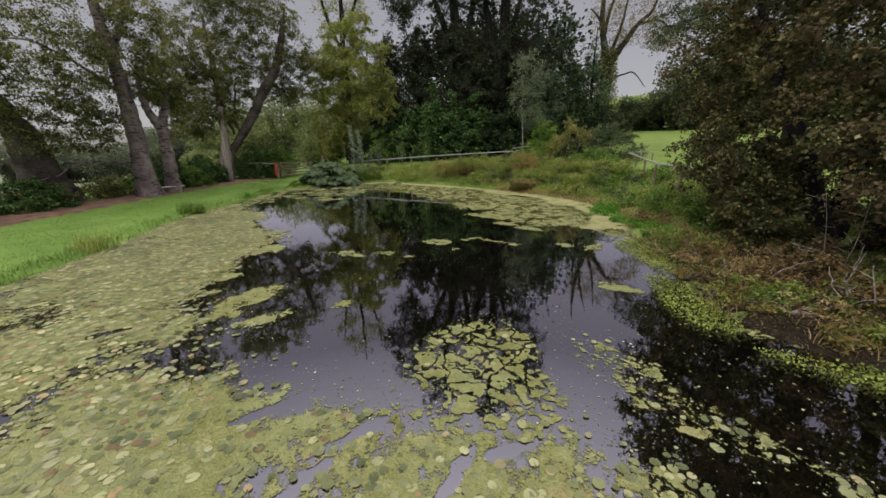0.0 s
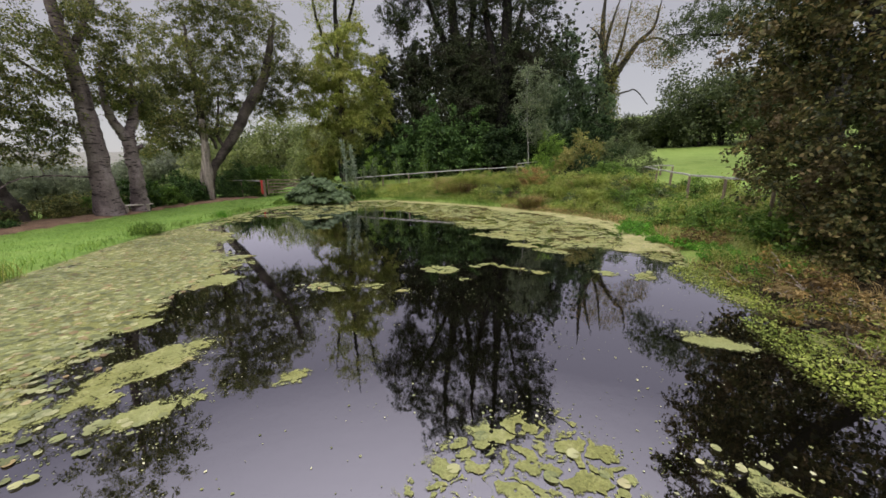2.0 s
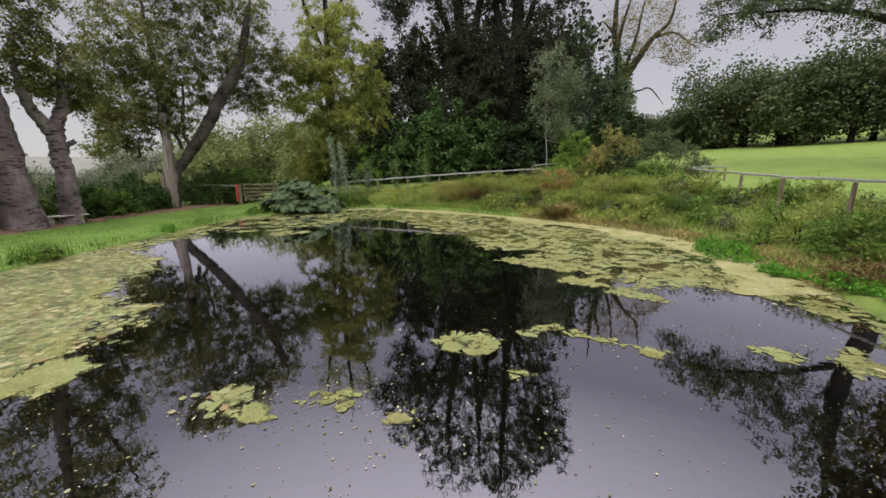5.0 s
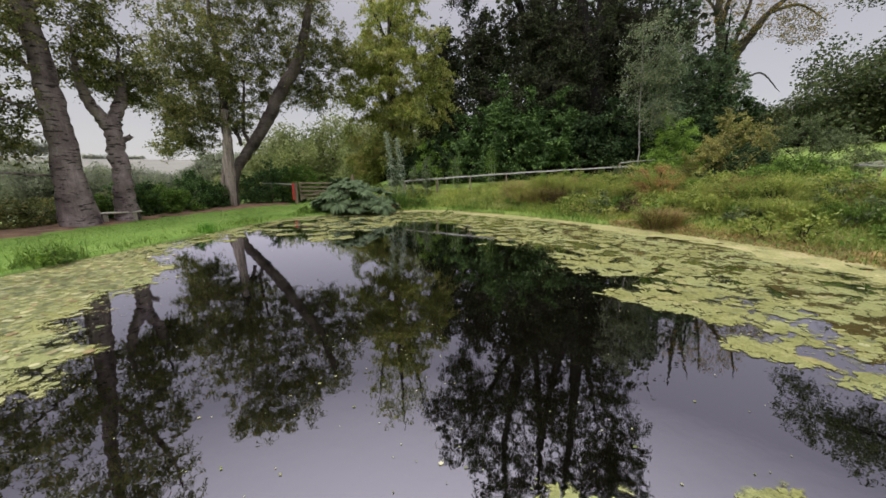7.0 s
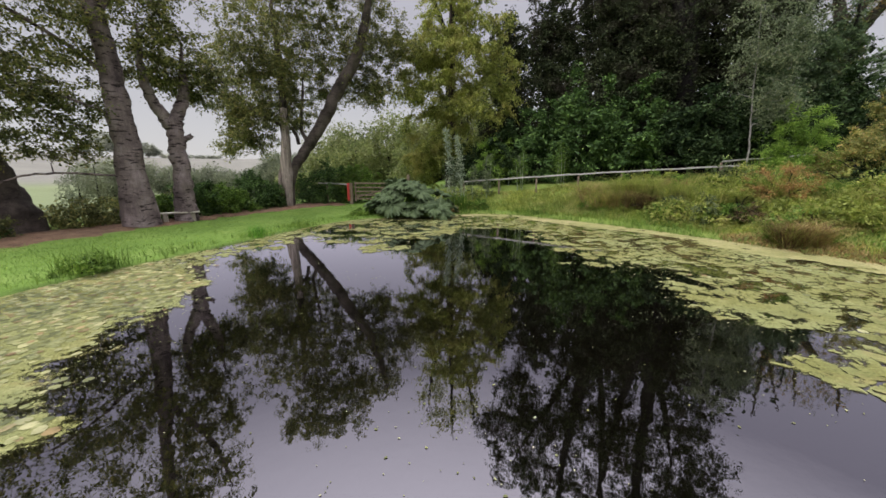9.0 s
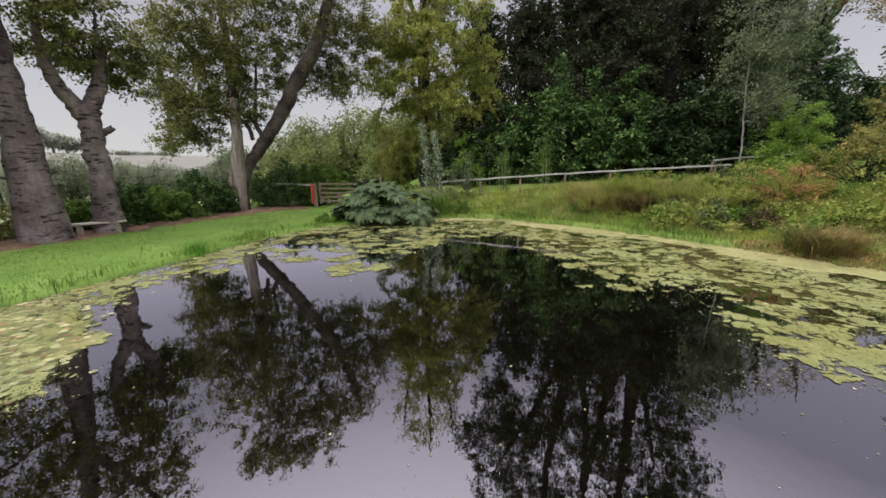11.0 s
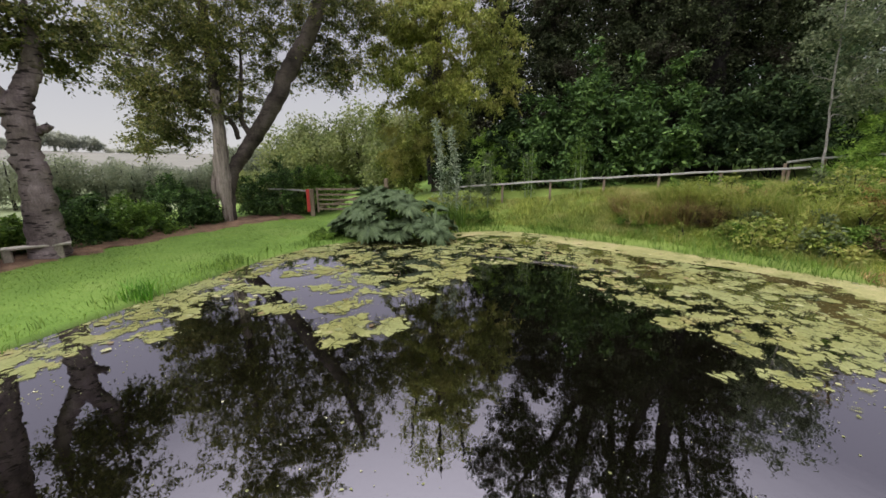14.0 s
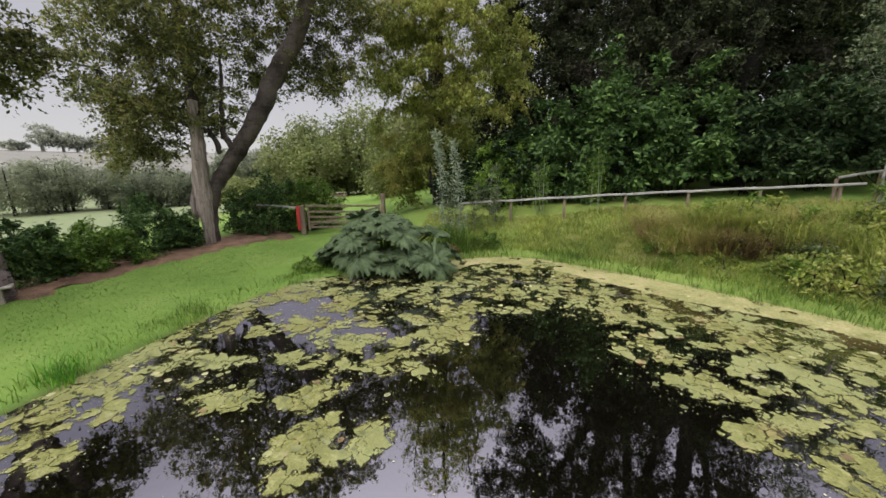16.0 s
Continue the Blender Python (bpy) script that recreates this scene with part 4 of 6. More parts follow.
    tree("field_oak", "large oak at the field's edge with an overhanging bough", (x, y, g),
         [([(x, y, g - 0.2), (x, y, g + 4), (x - 0.3, y + 0.4, g + 8), (x, y, g + 15)], [0.6, 0.45, 0.35, 0.05]),
          ([(x - 0.2, y + 0.3, g + 6), (x - 3.0, y + 1.6, 9.6), (x - 5.4, y + 3.6, 10.3), (x - 5.6, y + 6.6, 11.2), (x - 5.2, y + 9.6, 11.2)], [0.22, 0.12, 0.06, 0.035, 0.015]),
          ([(x - 3.0, y + 1.6, 9.6), (x - 2.6, y + 5.0, 11.5), (x - 2.0, y + 8.0, 12.5)], [0.10, 0.06, 0.02])],
         [(x - 4.9, y + 6.0, 11.6, 1.8, 3.4, 1.4), (x - 2.6, y + 5.0, 12.6, 2.6, 3.6, 1.8), (x, y + 1.0, 13.0, 4.0, 4.0, 3.0), (x - 4.4, y + 9.0, 11.2, 1.1, 1.6, 0.6), (x - 5.0, y + 3.4, 10.6, 1.6, 1.8, 1.3), (x - 2.8, y + 1.6, 9.8, 1.6, 1.6, 1.4)],
         LEAF_WOOD, BARK_DARK, 430, 64, 0.14, 0.55, seed=29, shell=0.1, thick=0.014, lift=-0.25, sag=0.6)
    for k, (x, y, h, r) in enumerate([(-4.8, 33.4, 3.4, 1.7), (-2.6, 34.0, 4.6, 2.0), (-0.2, 33.6, 6.6, 2.3), (2.0, 34.2, 5.6, 2.2), (4.6, 34.0, 4.4, 2.2), (7.2, 34.6, 5.2, 2.4), (10.2, 35.4, 4.6, 2.6), (13.4, 36.2, 5.4, 2.8)]):
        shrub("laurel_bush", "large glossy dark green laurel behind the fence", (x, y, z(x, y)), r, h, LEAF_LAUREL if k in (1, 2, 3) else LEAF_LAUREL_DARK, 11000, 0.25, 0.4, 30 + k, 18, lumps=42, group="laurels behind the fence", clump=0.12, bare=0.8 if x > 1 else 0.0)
    x, y = 6.45, 30.3
    tree("birch_sapling", "slender pale-stemmed sapling by the fence corner", (x, y, z(x, y)),
         [([(x, y, z(x, y) - 0.1), (x - 0.1, y, 3.0), (x - 0.3, y, 6.0), (x - 0.5, y, 9.2)], [0.04, 0.033, 0.022, 0.008])],
         [(x, y, 5.9, 1.4, 1.3, 1.4), (x + 0.3, y, 8.0, 1.5, 1.3, 1.7), (x + 0.8, y, 4.6, 0.8, 0.8, 0.7)], LEAF_BIRCH, BARK_PALE, 130, 75, 0.11, 0.5, seed=41, sides=8, category="sapling")
    x, y = 24.0, 58.6
    g = z(x, y)
    tree("bare_tree", "nearly bare old tree with yellowing leaf tufts on the rise", (x, y, g),
         [([(x, y, g - 0.5), (x, y, 11.0), (x - 0.1, y, 14.0), (x - 0.9, y, 17.0), (x - 1.5, y, 20.5), (x - 1.4, y, 27.0)], [1.2, 0.85, 0.7, 0.42, 0.28, 0.05]),
          ([(x - 0.1, y, 13.2), (x + 1.6, y, 16.0), (x + 3.6, y, 19.0), (x + 5.6, y, 21.0), (x + 6.4, y, 25.0)], [0.55, 0.42, 0.3, 0.18, 0.04]),
          ([(x - 1.0, y, 17.5), (x - 0.4, y, 21.0), (x + 0.9, y, 25.5)], [0.28, 0.18, 0.04]),
          ([(x - 1.3, y, 19.0), (x - 2.2, y, 20.2), (x - 3.2, y, 21.0)], [0.18, 0.14, 0.07]),
          ([(x + 0.2, y, 15.0), (x + 1.4, y, 19.0), (x + 2.2, y, 24.5)], [0.25, 0.18, 0.04]),
          ([(x + 3.6, y, 19.0), (x + 6.5, y, 19.6), (x + 9.5, y, 17.8)], [0.18, 0.12, 0.03]),
          ([(x + 0.3, y, 12.0), (x + 2.6, y, 12.6), (x + 4.0, y, 12.8), (x + 6.0, y, 10.8)], [0.16, 0.11, 0.08, 0.03])],
         [(x + 3.0, y, 20.5, 4.5, 2.5, 4.2), (x + 1.2, y, 17.2, 1.6, 1.5, 1.4), (x + 7.0, y, 17.5, 2.6, 2.0, 2.2), (x - 1.6, y, 20.0, 1.6, 1.6, 3.0)], LEAF_TINT, BARK_YELLOW, 620, 12, 0.2, 0.8, seed=42, thick=0.022)
    rng = np.random.default_rng(142)
    ivy = thing("ivy", "ivy cladding the old tree's lower trunk", "ivy", (x, y, g))
    th, hh = rng.uniform(0, 2 * np.pi, 5000), rng.uniform(0.2, 12.0, 5000)
    rr = 0.75 + rng.random(5000) * 2.0 * (1 - hh / 14)
    part("foliage", mesh_np("foliage", *leaf_cloud(np.stack([rr * np.cos(th), rr * np.sin(th), hh], -1), 0.3, rng)), LEAF_OAK, ivy, kind="stuff")
    x, y = 13.3, 45.0
    g = z(x, y)
    tree("larch_tree", "tall narrow green conifer with a pointed top", (x, y, g),
         [([(x, y, g - 0.3), (x, y, g + 8), (x, y, 17.6)], [0.3, 0.2, 0.02])],
         [(x, y, g + 4, 3.0, 3.0, 3.6), (x - 0.5, y, g + 8.5, 2.0, 2.0, 3.0), (x, y, g + 12, 1.2, 1.2, 3.0)], LEAF_CONIFER, BARK_DARK, 260, 100, 0.2, 0.6, seed=43)
    for k, (cx, cy, ch) in enumerate([(16.4, 43.6, 12.0), (14.4, 42.4, 8.5)]):
        cg = z(cx, cy)
        tree("green_conifer", "dense bluish-green conifer on the rise behind the fence", (cx, cy, cg),
             [([(cx, cy, cg - 0.3), (cx, cy, cg + ch * 0.5), (cx, cy, cg + ch)], [0.25, 0.16, 0.02])],
             [(cx, cy, cg + ch * 0.2, 0.2 * ch, 0.2 * ch, ch * 0.2), (cx, cy, cg + ch * 0.48, 0.15 * ch, 0.15 * ch, ch * 0.22), (cx, cy, cg + ch * 0.78, 0.08 * ch, 0.08 * ch, ch * 0.2)], LEAF_CONIFER, BARK_DARK, 200, 110, 0.17, 0.55, seed=46 + k, group="green conifers")
    x, y = 16.0, 41.0
    g = z(x, y)
    shrub("holly_bush", "dense dark green thicket on the rise", (x, y, g), 3.0, 6.0, LEAF_DARK, 12000, 0.2, 0.5, 44, 18, lumps=50, clump=0.15)


def build_near_tree():
    """The broad many-stemmed tree that overhangs the muddy margin."""
    x, y = 9.4, 8.6
    g = ground_z(x, y)
    tree("hazel_tree", "broad many-stemmed hazel with turning brown-green leaves", (x, y, g),
         [([(x, y, g - 0.2), (x - 0.4, y + 0.5, 2.2), (x - 0.8, y + 1.6, 4.6), (x - 1.2, y + 2.8, 7.5)], [0.24, 0.18, 0.12, 0.03]),
          ([(x + 0.3, y - 0.4, g - 0.2), (x + 0.4, y - 1.4, 2.4), (x + 0.2, y - 2.2, 5.0), (x, y - 2.6, 8.0)], [0.22, 0.17, 0.11, 0.03]),
          ([(x + 0.3, y + 0.3, g - 0.2), (x + 0.9, y + 0.6, 2.6), (x + 0.8, y + 0.6, 5.5), (x + 0.6, y + 0.8, 9.5)], [0.24, 0.18, 0.12, 0.03])],
         [(8.4, 10.5, 2.6, 1.5, 2.2, 1.9), (9.0, 6.2, 3.0, 2.2, 2.4, 2.2), (8.3, 11.6, 4.9, 1.6, 1.8, 1.3), (9.4, 11.6, 6.6, 2.0, 2.0, 1.4), (9.6, 8.6, 7.6, 3.2, 3.4, 2.2), (10.8, 10.8, 3.4, 2.2, 2.4, 2.4),
          (8.4, 8.0, 4.8, 1.6, 2.5, 1.6), (8.0, 9.6, 1.3, 1.0, 1.6, 0.7), (9.2, 13.0, 8.6, 1.6, 1.9, 1.3), (9.6, 11.0, 9.8, 2.4, 2.6, 1.6), (8.8, 6.0, 6.2, 1.8, 2.4, 1.6), (9.8, 3.4, 4.2, 2.0, 2.0, 2.4), (8.9, 12.5, 3.6, 0.8, 0.9, 1.7), (9.0, 12.9, 6.0, 0.9, 0.9, 1.2)],
         LEAF_AUTUMN, BARK_DARK, 1250, 115, 0.105, 0.42, 0.62, 0.3, 51, flat=0.7, shell=0.2)


build_trees()
build_near_tree()


# ---- hedges, shrubs and far woods ----
def build_shrubs():
    z = ground_z
    for k, (x, y, r, h) in enumerate([(-17.3, 23.2, 1.25, 1.7), (-17.1, 24.7, 1.35, 2.05), (-17.2, 26.3, 1.35, 2.0), (-16.9, 27.55, 0.8, 1.7), (-17.7, 21.6, 1.0, 1.1), (-17.6, 15.5, 1.4, 1.4), (-17.2, 12.2, 1.3, 1.6)]):
        shrub("rhododendron_bush", "dark glossy low evergreen bush along the lawn", (x, y, z(x, y)), r, h, (LEAF_LAUREL, LEAF_FRESH)[k % 3 == 1], 9000, 0.13, 0.4, 60 + k, 12, group="low hedge bushes", lumps=44, clump=0.15)
    shrub("garden_bush", "bright green rounded bush beside the gate", (-14.0, 32.0, z(-14.0, 32.0)), (1.5, 1.3), 2.6, LEAF_LIGHT, 16000, 0.11, 0.45, 70, 16, lumps=50, clump=0.16)
    shrub("garden_bush", "dark green bush under the twin-stemmed oak", (-15.6, 30.9, z(-15.6, 30.9)), 1.6, 2.9, LEAF_LAUREL, 17000, 0.12, 0.45, 71, 14, lumps=56, clump=0.15)
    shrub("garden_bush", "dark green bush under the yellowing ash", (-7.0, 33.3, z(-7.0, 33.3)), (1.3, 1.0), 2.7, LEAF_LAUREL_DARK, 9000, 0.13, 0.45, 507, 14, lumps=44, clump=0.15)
    for k, (x, y, r, h) in enumerate([(-9.7, 26.4, 0.6, 0.5), (-10.2, 25.7, 0.45, 0.35), (-6.9, 28.9, 0.7, 0.7), (-9.2, 27.9, 0.8, 0.7), (-5.4, 29.2, 0.6, 0.5)]):
        shrub("leafy_weed", "lush green weeds round the gunnera", (x, y, z(x, y)), r, h, LEAF_LIGHT if k % 2 else LEAF_FRESH, 1800, 0.09, 0.4, 500 + k, 10, lumps=26, group="weeds by the gunnera")
    shrub("garden_bush", "yellow-green leafy bush behind the fence", (-5.2, 32.9, z(-5.2, 32.9)), (1.3, 1.0), 3.0, LEAF_FEATHER, 6500, 0.14, 0.4, 506, 14, lumps=36, clump=0.16)
    shrub("feathery_shrub", "light green feathery shrub on the bank", (7.8, 29.7, z(7.8, 29.7)), 1.45, 3.4, LEAF_FEATHER, 15000, 0.13, 0.22, 72, 16, lumps=50, clump=0.13, droop=0.0)
    shrub("yellowing_shrub", "yellowing shrub with orange tints on the bank", (8.9, 27.4, z(8.9, 27.4)), 2.0, 3.0, LEAF_BLUSH, 18000, 0.10, 0.5, 73, 14, lumps=46, clump=0.13)
    shrub("grey_shrub", "grey-green willow shrub on the bank", (11.9, 27.2, z(11.9, 27.2)), 2.3, 3.3, LEAF_GREY, 20000, 0.12, 0.28, 74, 16, lumps=50, clump=0.12)
    shrub("rust_plant", "rusty brown dying plants on the bank", (5.7, 25.8, z(5.7, 25.8)), (1.15, 0.8), 1.3, LEAF_ORANGE, 7500, 0.07, 0.3, 75, 14, lumps=46, clump=0.15)
    rng = np.random.default_rng(300)
    kinds = [("leafy_weed", "yellow-green seeding weeds on the bank", GRASS_TALL, 0.11), ("leafy_weed", "bright yellow-green leafy weeds on the bank", LEAF_LIME, 0.11), ("leafy_weed", "light green leafy weeds on the bank", LEAF_LIGHT, 0.11),
             ("leafy_weed", "pale yellow-green leafy weeds on the bank", LEAF_LIME, 0.10), ("leafy_weed", "grey-green leafy weeds on the bank", LEAF_GREY, 0.10), ("leafy_weed", "yellow-green leafy weeds on the bank", GRASS_BANK, 0.10), ("leafy_weed", "light green leafy weeds on the bank", LEAF_LIGHT, 0.11)]
    for k in range(84):
        x, y = rng.uniform(1.0, 13.0), rng.uniform(13.0, 29.0)
        while not 0.8 < float(shore_distance(x, y)) < 5.5:
            x, y = rng.uniform(1.0, 13.0), rng.uniform(13.0, 29.0)
        name, lab, m, size = kinds[int(rng.integers(0, 7))]
        shrub(name, lab, (x, y, z(x, y)), (rng.uniform(0.4, 0.95), rng.uniform(0.35, 0.7)), rng.uniform(0.5, 1.05), m, 800, size, rng.uniform(0.3, 0.55), 310 + k, 9, lumps=16, group="bank weeds", clump=0.26)
    shrub("grey_shrub", "small light green bush low on the bank", (9.6, 24.2, z(9.6, 24.2)), 1.5, 1.1, LEAF_LIGHT, 4000, 0.10, 0.4, 77, 12)
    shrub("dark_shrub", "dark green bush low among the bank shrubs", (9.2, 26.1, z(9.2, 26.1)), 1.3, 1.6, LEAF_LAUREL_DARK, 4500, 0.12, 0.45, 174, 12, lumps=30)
    shrub("comfrey_patch", "broad-leaved green weeds on the bank", (10.4, 24.9, z(10.4, 24.9)), 1.6, 0.9, LEAF_LIGHT, 4500, 0.16, 0.5, 175, 12, lumps=34)
    shrub("pale_plant", "bright yellow-green leafy plants on the bank", (6.5, 23.7, z(6.5, 23.7)), (1.3, 0.9), 0.55, LEAF_LIME, 5000, 0.12, 0.55, 176, 12, lumps=34)
    # brown mounds whose dark leaves also stand for shade in the hollows
    shrub("dead_fern", "dark brown dead fern that darkens a hollow of the bank", (2.0, 27.6, z(2.0, 27.6)), (0.8, 0.45), 0.55, LEAF_LITTER, 1800, 0.1, 0.3, 190, 14, lumps=24)
    shrub("dead_fern", "dark brown dead fern that darkens a hollow of the bank", (4.6, 24.9, z(4.6, 24.9)), (0.9, 0.45), 0.55, LEAF_LITTER, 1800, 0.1, 0.3, 191, 14, lumps=24)
    shrub("dock_patch", "dark brown seeding dock among tall grass", (1.6, 28.6, z(1.6, 28.6)), 0.5, 0.7, LEAF_RUST, 900, 0.08, 0.3, 177, 14, lumps=20)
    shrub("leafy_weed", "dark leafy weeds low on the bank", (4.2, 25.2, z(4.2, 25.2)), (0.9, 0.6), 0.5, LEAF_FRESH, 2200, 0.11, 0.45, 192, 12, lumps=26)
    shrub("leafy_weed", "light green leafy weeds low on the bank", (0.2, 28.2, z(0.2, 28.2)), (0.7, 0.5), 0.5, LEAF_LIGHT, 1600, 0.11, 0.4, 193, 12, lumps=26)
    shrub("bramble_patch", "low green and brown bramble by the muddy margin", (8.2, 8.6, z(8.2, 8.6)), (0.9, 1.3), 0.8, LEAF_AUTUMN, 4000, 0.09, 0.6, 178, 12, lumps=30)
    shrub("bramble_patch", "dry brown fern and bramble under the hazel", (7.7, 7.4, z(7.7, 7.4)), (0.8, 1.0), 0.55, LEAF_RUST, 3000, 0.09, 0.4, 179, 12, lumps=30)
    for k, (x, y) in enumerate([(-18.4, 19.6), (-18.2, 16.4), (-19.0, 21.8), (-18.8, 24.0)]):
        shrub("rough_shrub", "rough green and brown shrubs behind the oaks", (x, y, z(x, y)), 1.3, 1.05, LEAF_OAK, 4000, 0.12, 0.5, 180 + k, 12, lumps=34, group="shrubs behind the oaks")
    shrub("bramble_patch", "tangled green bramble on the bank beneath the fence", (8.9, 14.2, z(8.9, 14.2)), 1.2, 0.95, LEAF_LIGHT, 4200, 0.08, 0.6, 78, 12)
    shrub("bramble_patch", "brown bramble at the pond's edge", (7.4, 12.6, z(7.4, 12.6)), 0.7, 0.6, LEAF_RUST, 1800, 0.07, 0.5, 79, 10)
    shrub("bramble_patch", "green bramble beneath the hazel", (8.4, 11.2, z(8.4, 11.2)), 1.0, 1.0, LEAF_FRESH, 3000, 0.09, 0.6, 80, 10)


def wood(name, label, line, depth, low, high, leaf, count, size, seed, category="woodland", base=0.0):
    """A far belt of trees: leafy crowns of many sizes on trunks, too many to count."""
    rng = np.random.default_rng(seed)
    p = bend([(x, y, 0) for x, y in line], 200)
    V, F, S, off = [], [], [], 0
    lumps = max(8, int(np.linalg.norm(np.diff(p, axis=0), axis=1).sum() / (0.17 * high) * (1 + depth / 12)))
    per = count // lumps
    for k in range(lumps):
        q = p[rng.integers(0, 200)] + [rng.uniform(-depth, depth) * 0.5, rng.uniform(-depth, depth) * 0.5, 0]
        g = ground_z(q[0], q[1]) + base
        h = rng.uniform(low, high)
        r = rng.uniform(0.34, 0.55) * h
        sub = unit(rng.standard_normal((26, 3))) * rng.uniform(0.45, 1.0, (26, 1)) * [r, r, 0.46 * h] + [q[0], q[1], g + 0.46 * h]
        c = sub[rng.integers(0, 26, per)] + unit(rng.standard_normal((per, 3))) * (rng.random(per) ** 0.45)[:, None] * 0.16 * h
        c[:, 2] = np.maximum(c[:, 2], g + 0.1)
        v, f = leaf_cloud(c, size, rng, 0.7)
        V.append(v)
        F.append(f + off)
        off += len(v)
        S.append((np.array([[q[0], q[1], g - 0.3], [q[0], q[1], g + 0.3 * h], [q[0], q[1], g + 0.8 * h]]), [0.03 * h, 0.02 * h, 0.006 * h]))
    root = thing(name, label, category, (0, 0, 0), kind="stuff")
    part("crowns", mesh_np("crowns", np.concatenate(V), np.concatenate(F)), leaf, root, kind="stuff")
    part("trunks", mesh_np("trunks", *tubes(S, 5)), BARK_DARK, root, kind="stuff")


build_shrubs()
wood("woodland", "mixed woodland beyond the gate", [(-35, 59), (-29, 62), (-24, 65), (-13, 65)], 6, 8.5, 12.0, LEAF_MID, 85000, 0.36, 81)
wood("woodland", "lower trees beyond the garden hedge, haze in their leaf colour", [(-54, 74), (-47, 80), (-40, 85)], 6, 8.5, 11.5, LEAF_HAZED, 60000, 0.46, 89)
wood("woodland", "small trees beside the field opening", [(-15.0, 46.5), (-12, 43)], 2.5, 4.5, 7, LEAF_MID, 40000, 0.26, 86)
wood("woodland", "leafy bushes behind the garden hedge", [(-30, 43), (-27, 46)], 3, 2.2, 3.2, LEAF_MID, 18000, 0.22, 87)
wood("woodland", "dark trees at the edge of the rising field", [(35.5, 57.5), (40, 53), (45, 48), (60, 36)], 7, 8.0, 12.0, LEAF_WOOD, 95000, 0.34, 82)
wood("woodland", "low dark hedge along the rising field", [(27, 63), (32, 60), (37, 56)], 4, 4.2, 6.2, LEAF_WOOD, 60000, 0.25, 88)
wood("woodland", "belt of hedgerow trees below the lawn", [(-78, 54), (-70, 62), (-60, 71), (-50, 80)], 8, 6.4, 9.2, LEAF_HAZED, 120000, 0.29, 83)
wood("woodland", "wood behind the dark evergreens", [(-2, 47), (4, 48), (10, 50)], 6, 12, 20, LEAF_DARK, 14000, 0.5, 84)


def build_hilltop():
    z = ground_z
    # crowns and stems both take the haze-painted pale colour
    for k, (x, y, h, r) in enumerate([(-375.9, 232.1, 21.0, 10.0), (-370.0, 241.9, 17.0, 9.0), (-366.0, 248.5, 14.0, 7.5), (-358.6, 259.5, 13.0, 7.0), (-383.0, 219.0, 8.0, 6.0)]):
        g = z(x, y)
        tree("hilltop_tree", "distant field tree on the hilltop, paled by haze in its colour", (x, y, g), [([(x, y, g - 1), (x, y, g + 0.4 * h), (x, y, g + 0.8 * h)], [0.06 * h, 0.04 * h, 0.01 * h])],
             [(x, y, g + 0.6 * h, r, r, 0.4 * h), (x + 0.3 * r, y + 0.4 * r, g + 0.45 * h, 0.8 * r, 0.8 * r, 0.3 * h)], LEAF_HILL_HAZE, LEAF_HILL_HAZE, 60, 60, 1.3, 0.28 * r, seed=800 + k, group="hilltop trees", sides=8)
    wood("distant_hedge", "thin hedge along the distant hilltop, haze in its colour", [(-352, 268), (-340, 290), (-330, 310)], 4, 3, 5, LEAF_HILL_HAZE, 5000, 1.0, 85, "hedge")


build_hilltop()


# ---- fence, gate, bench ----
def box(bm, size, at, bevel=0.012, turn=None):
    r = bmesh.ops.create_cube(bm, size=1.0)
    m = Matrix.Translation(at) @ (turn or Matrix.Identity(4)) @ Matrix.Diagonal((*size, 1))
    bmesh.ops.transform(bm, matrix=m, verts=r["verts"])
    if bevel:
        es = list({ed for v in r["verts"] for ed in v.link_edges})
        bmesh.ops.bevel(bm, geom=es, offset=bevel, segments=1, affect="EDGES")
    return bm


def rail_between(name, a, b, w, h, mat, parent, label=""):
    a, b = Vector(a), Vector(b)
    q = (b - a).to_track_quat("X", "Z").to_matrix().to_4x4()
    bm = box(bmesh.new(), ((b - a).length, w, h), (0, 0, 0), 0.012)
    bmesh.ops.subdivide_edges(bm, edges=[ed for ed in bm.edges if abs((ed.verts[0].co - ed.verts[1].co).x) > 0.5], cuts=4)
    for v in bm.verts:
        v.co += Vector((0, 0.006 * math.sin(v.co.x * 3.1), 0.01 * math.sin(v.co.x * 2.3 + 1)))
    bmesh.ops.transform(bm, matrix=Matrix.Translation((a + b) / 2) @ q, verts=bm.verts)
    return part(name, bm, mat, parent, label)


def fence(label, tops, overhang=None):
    root = thing("rail_fence", label, "fence")
    for k, (x, y, t) in enumerate(tops):
        g = ground_z(x, y) - 0.1
        part("post", box(bmesh.new(), (0.085, 0.085, t - 0.05 - g), (x, y + 0.07, (t - 0.05 + g) / 2), 0.015), POST, root)
    for (a, b) in zip(tops[:-1], tops[1:]):
        rail_between("rail", a, b, 0.05, 0.075, RAIL, root)
    if overhang:
        rail_between("rail", tops[-1], overhang, 0.05, 0.075, RAIL, root)
    return root


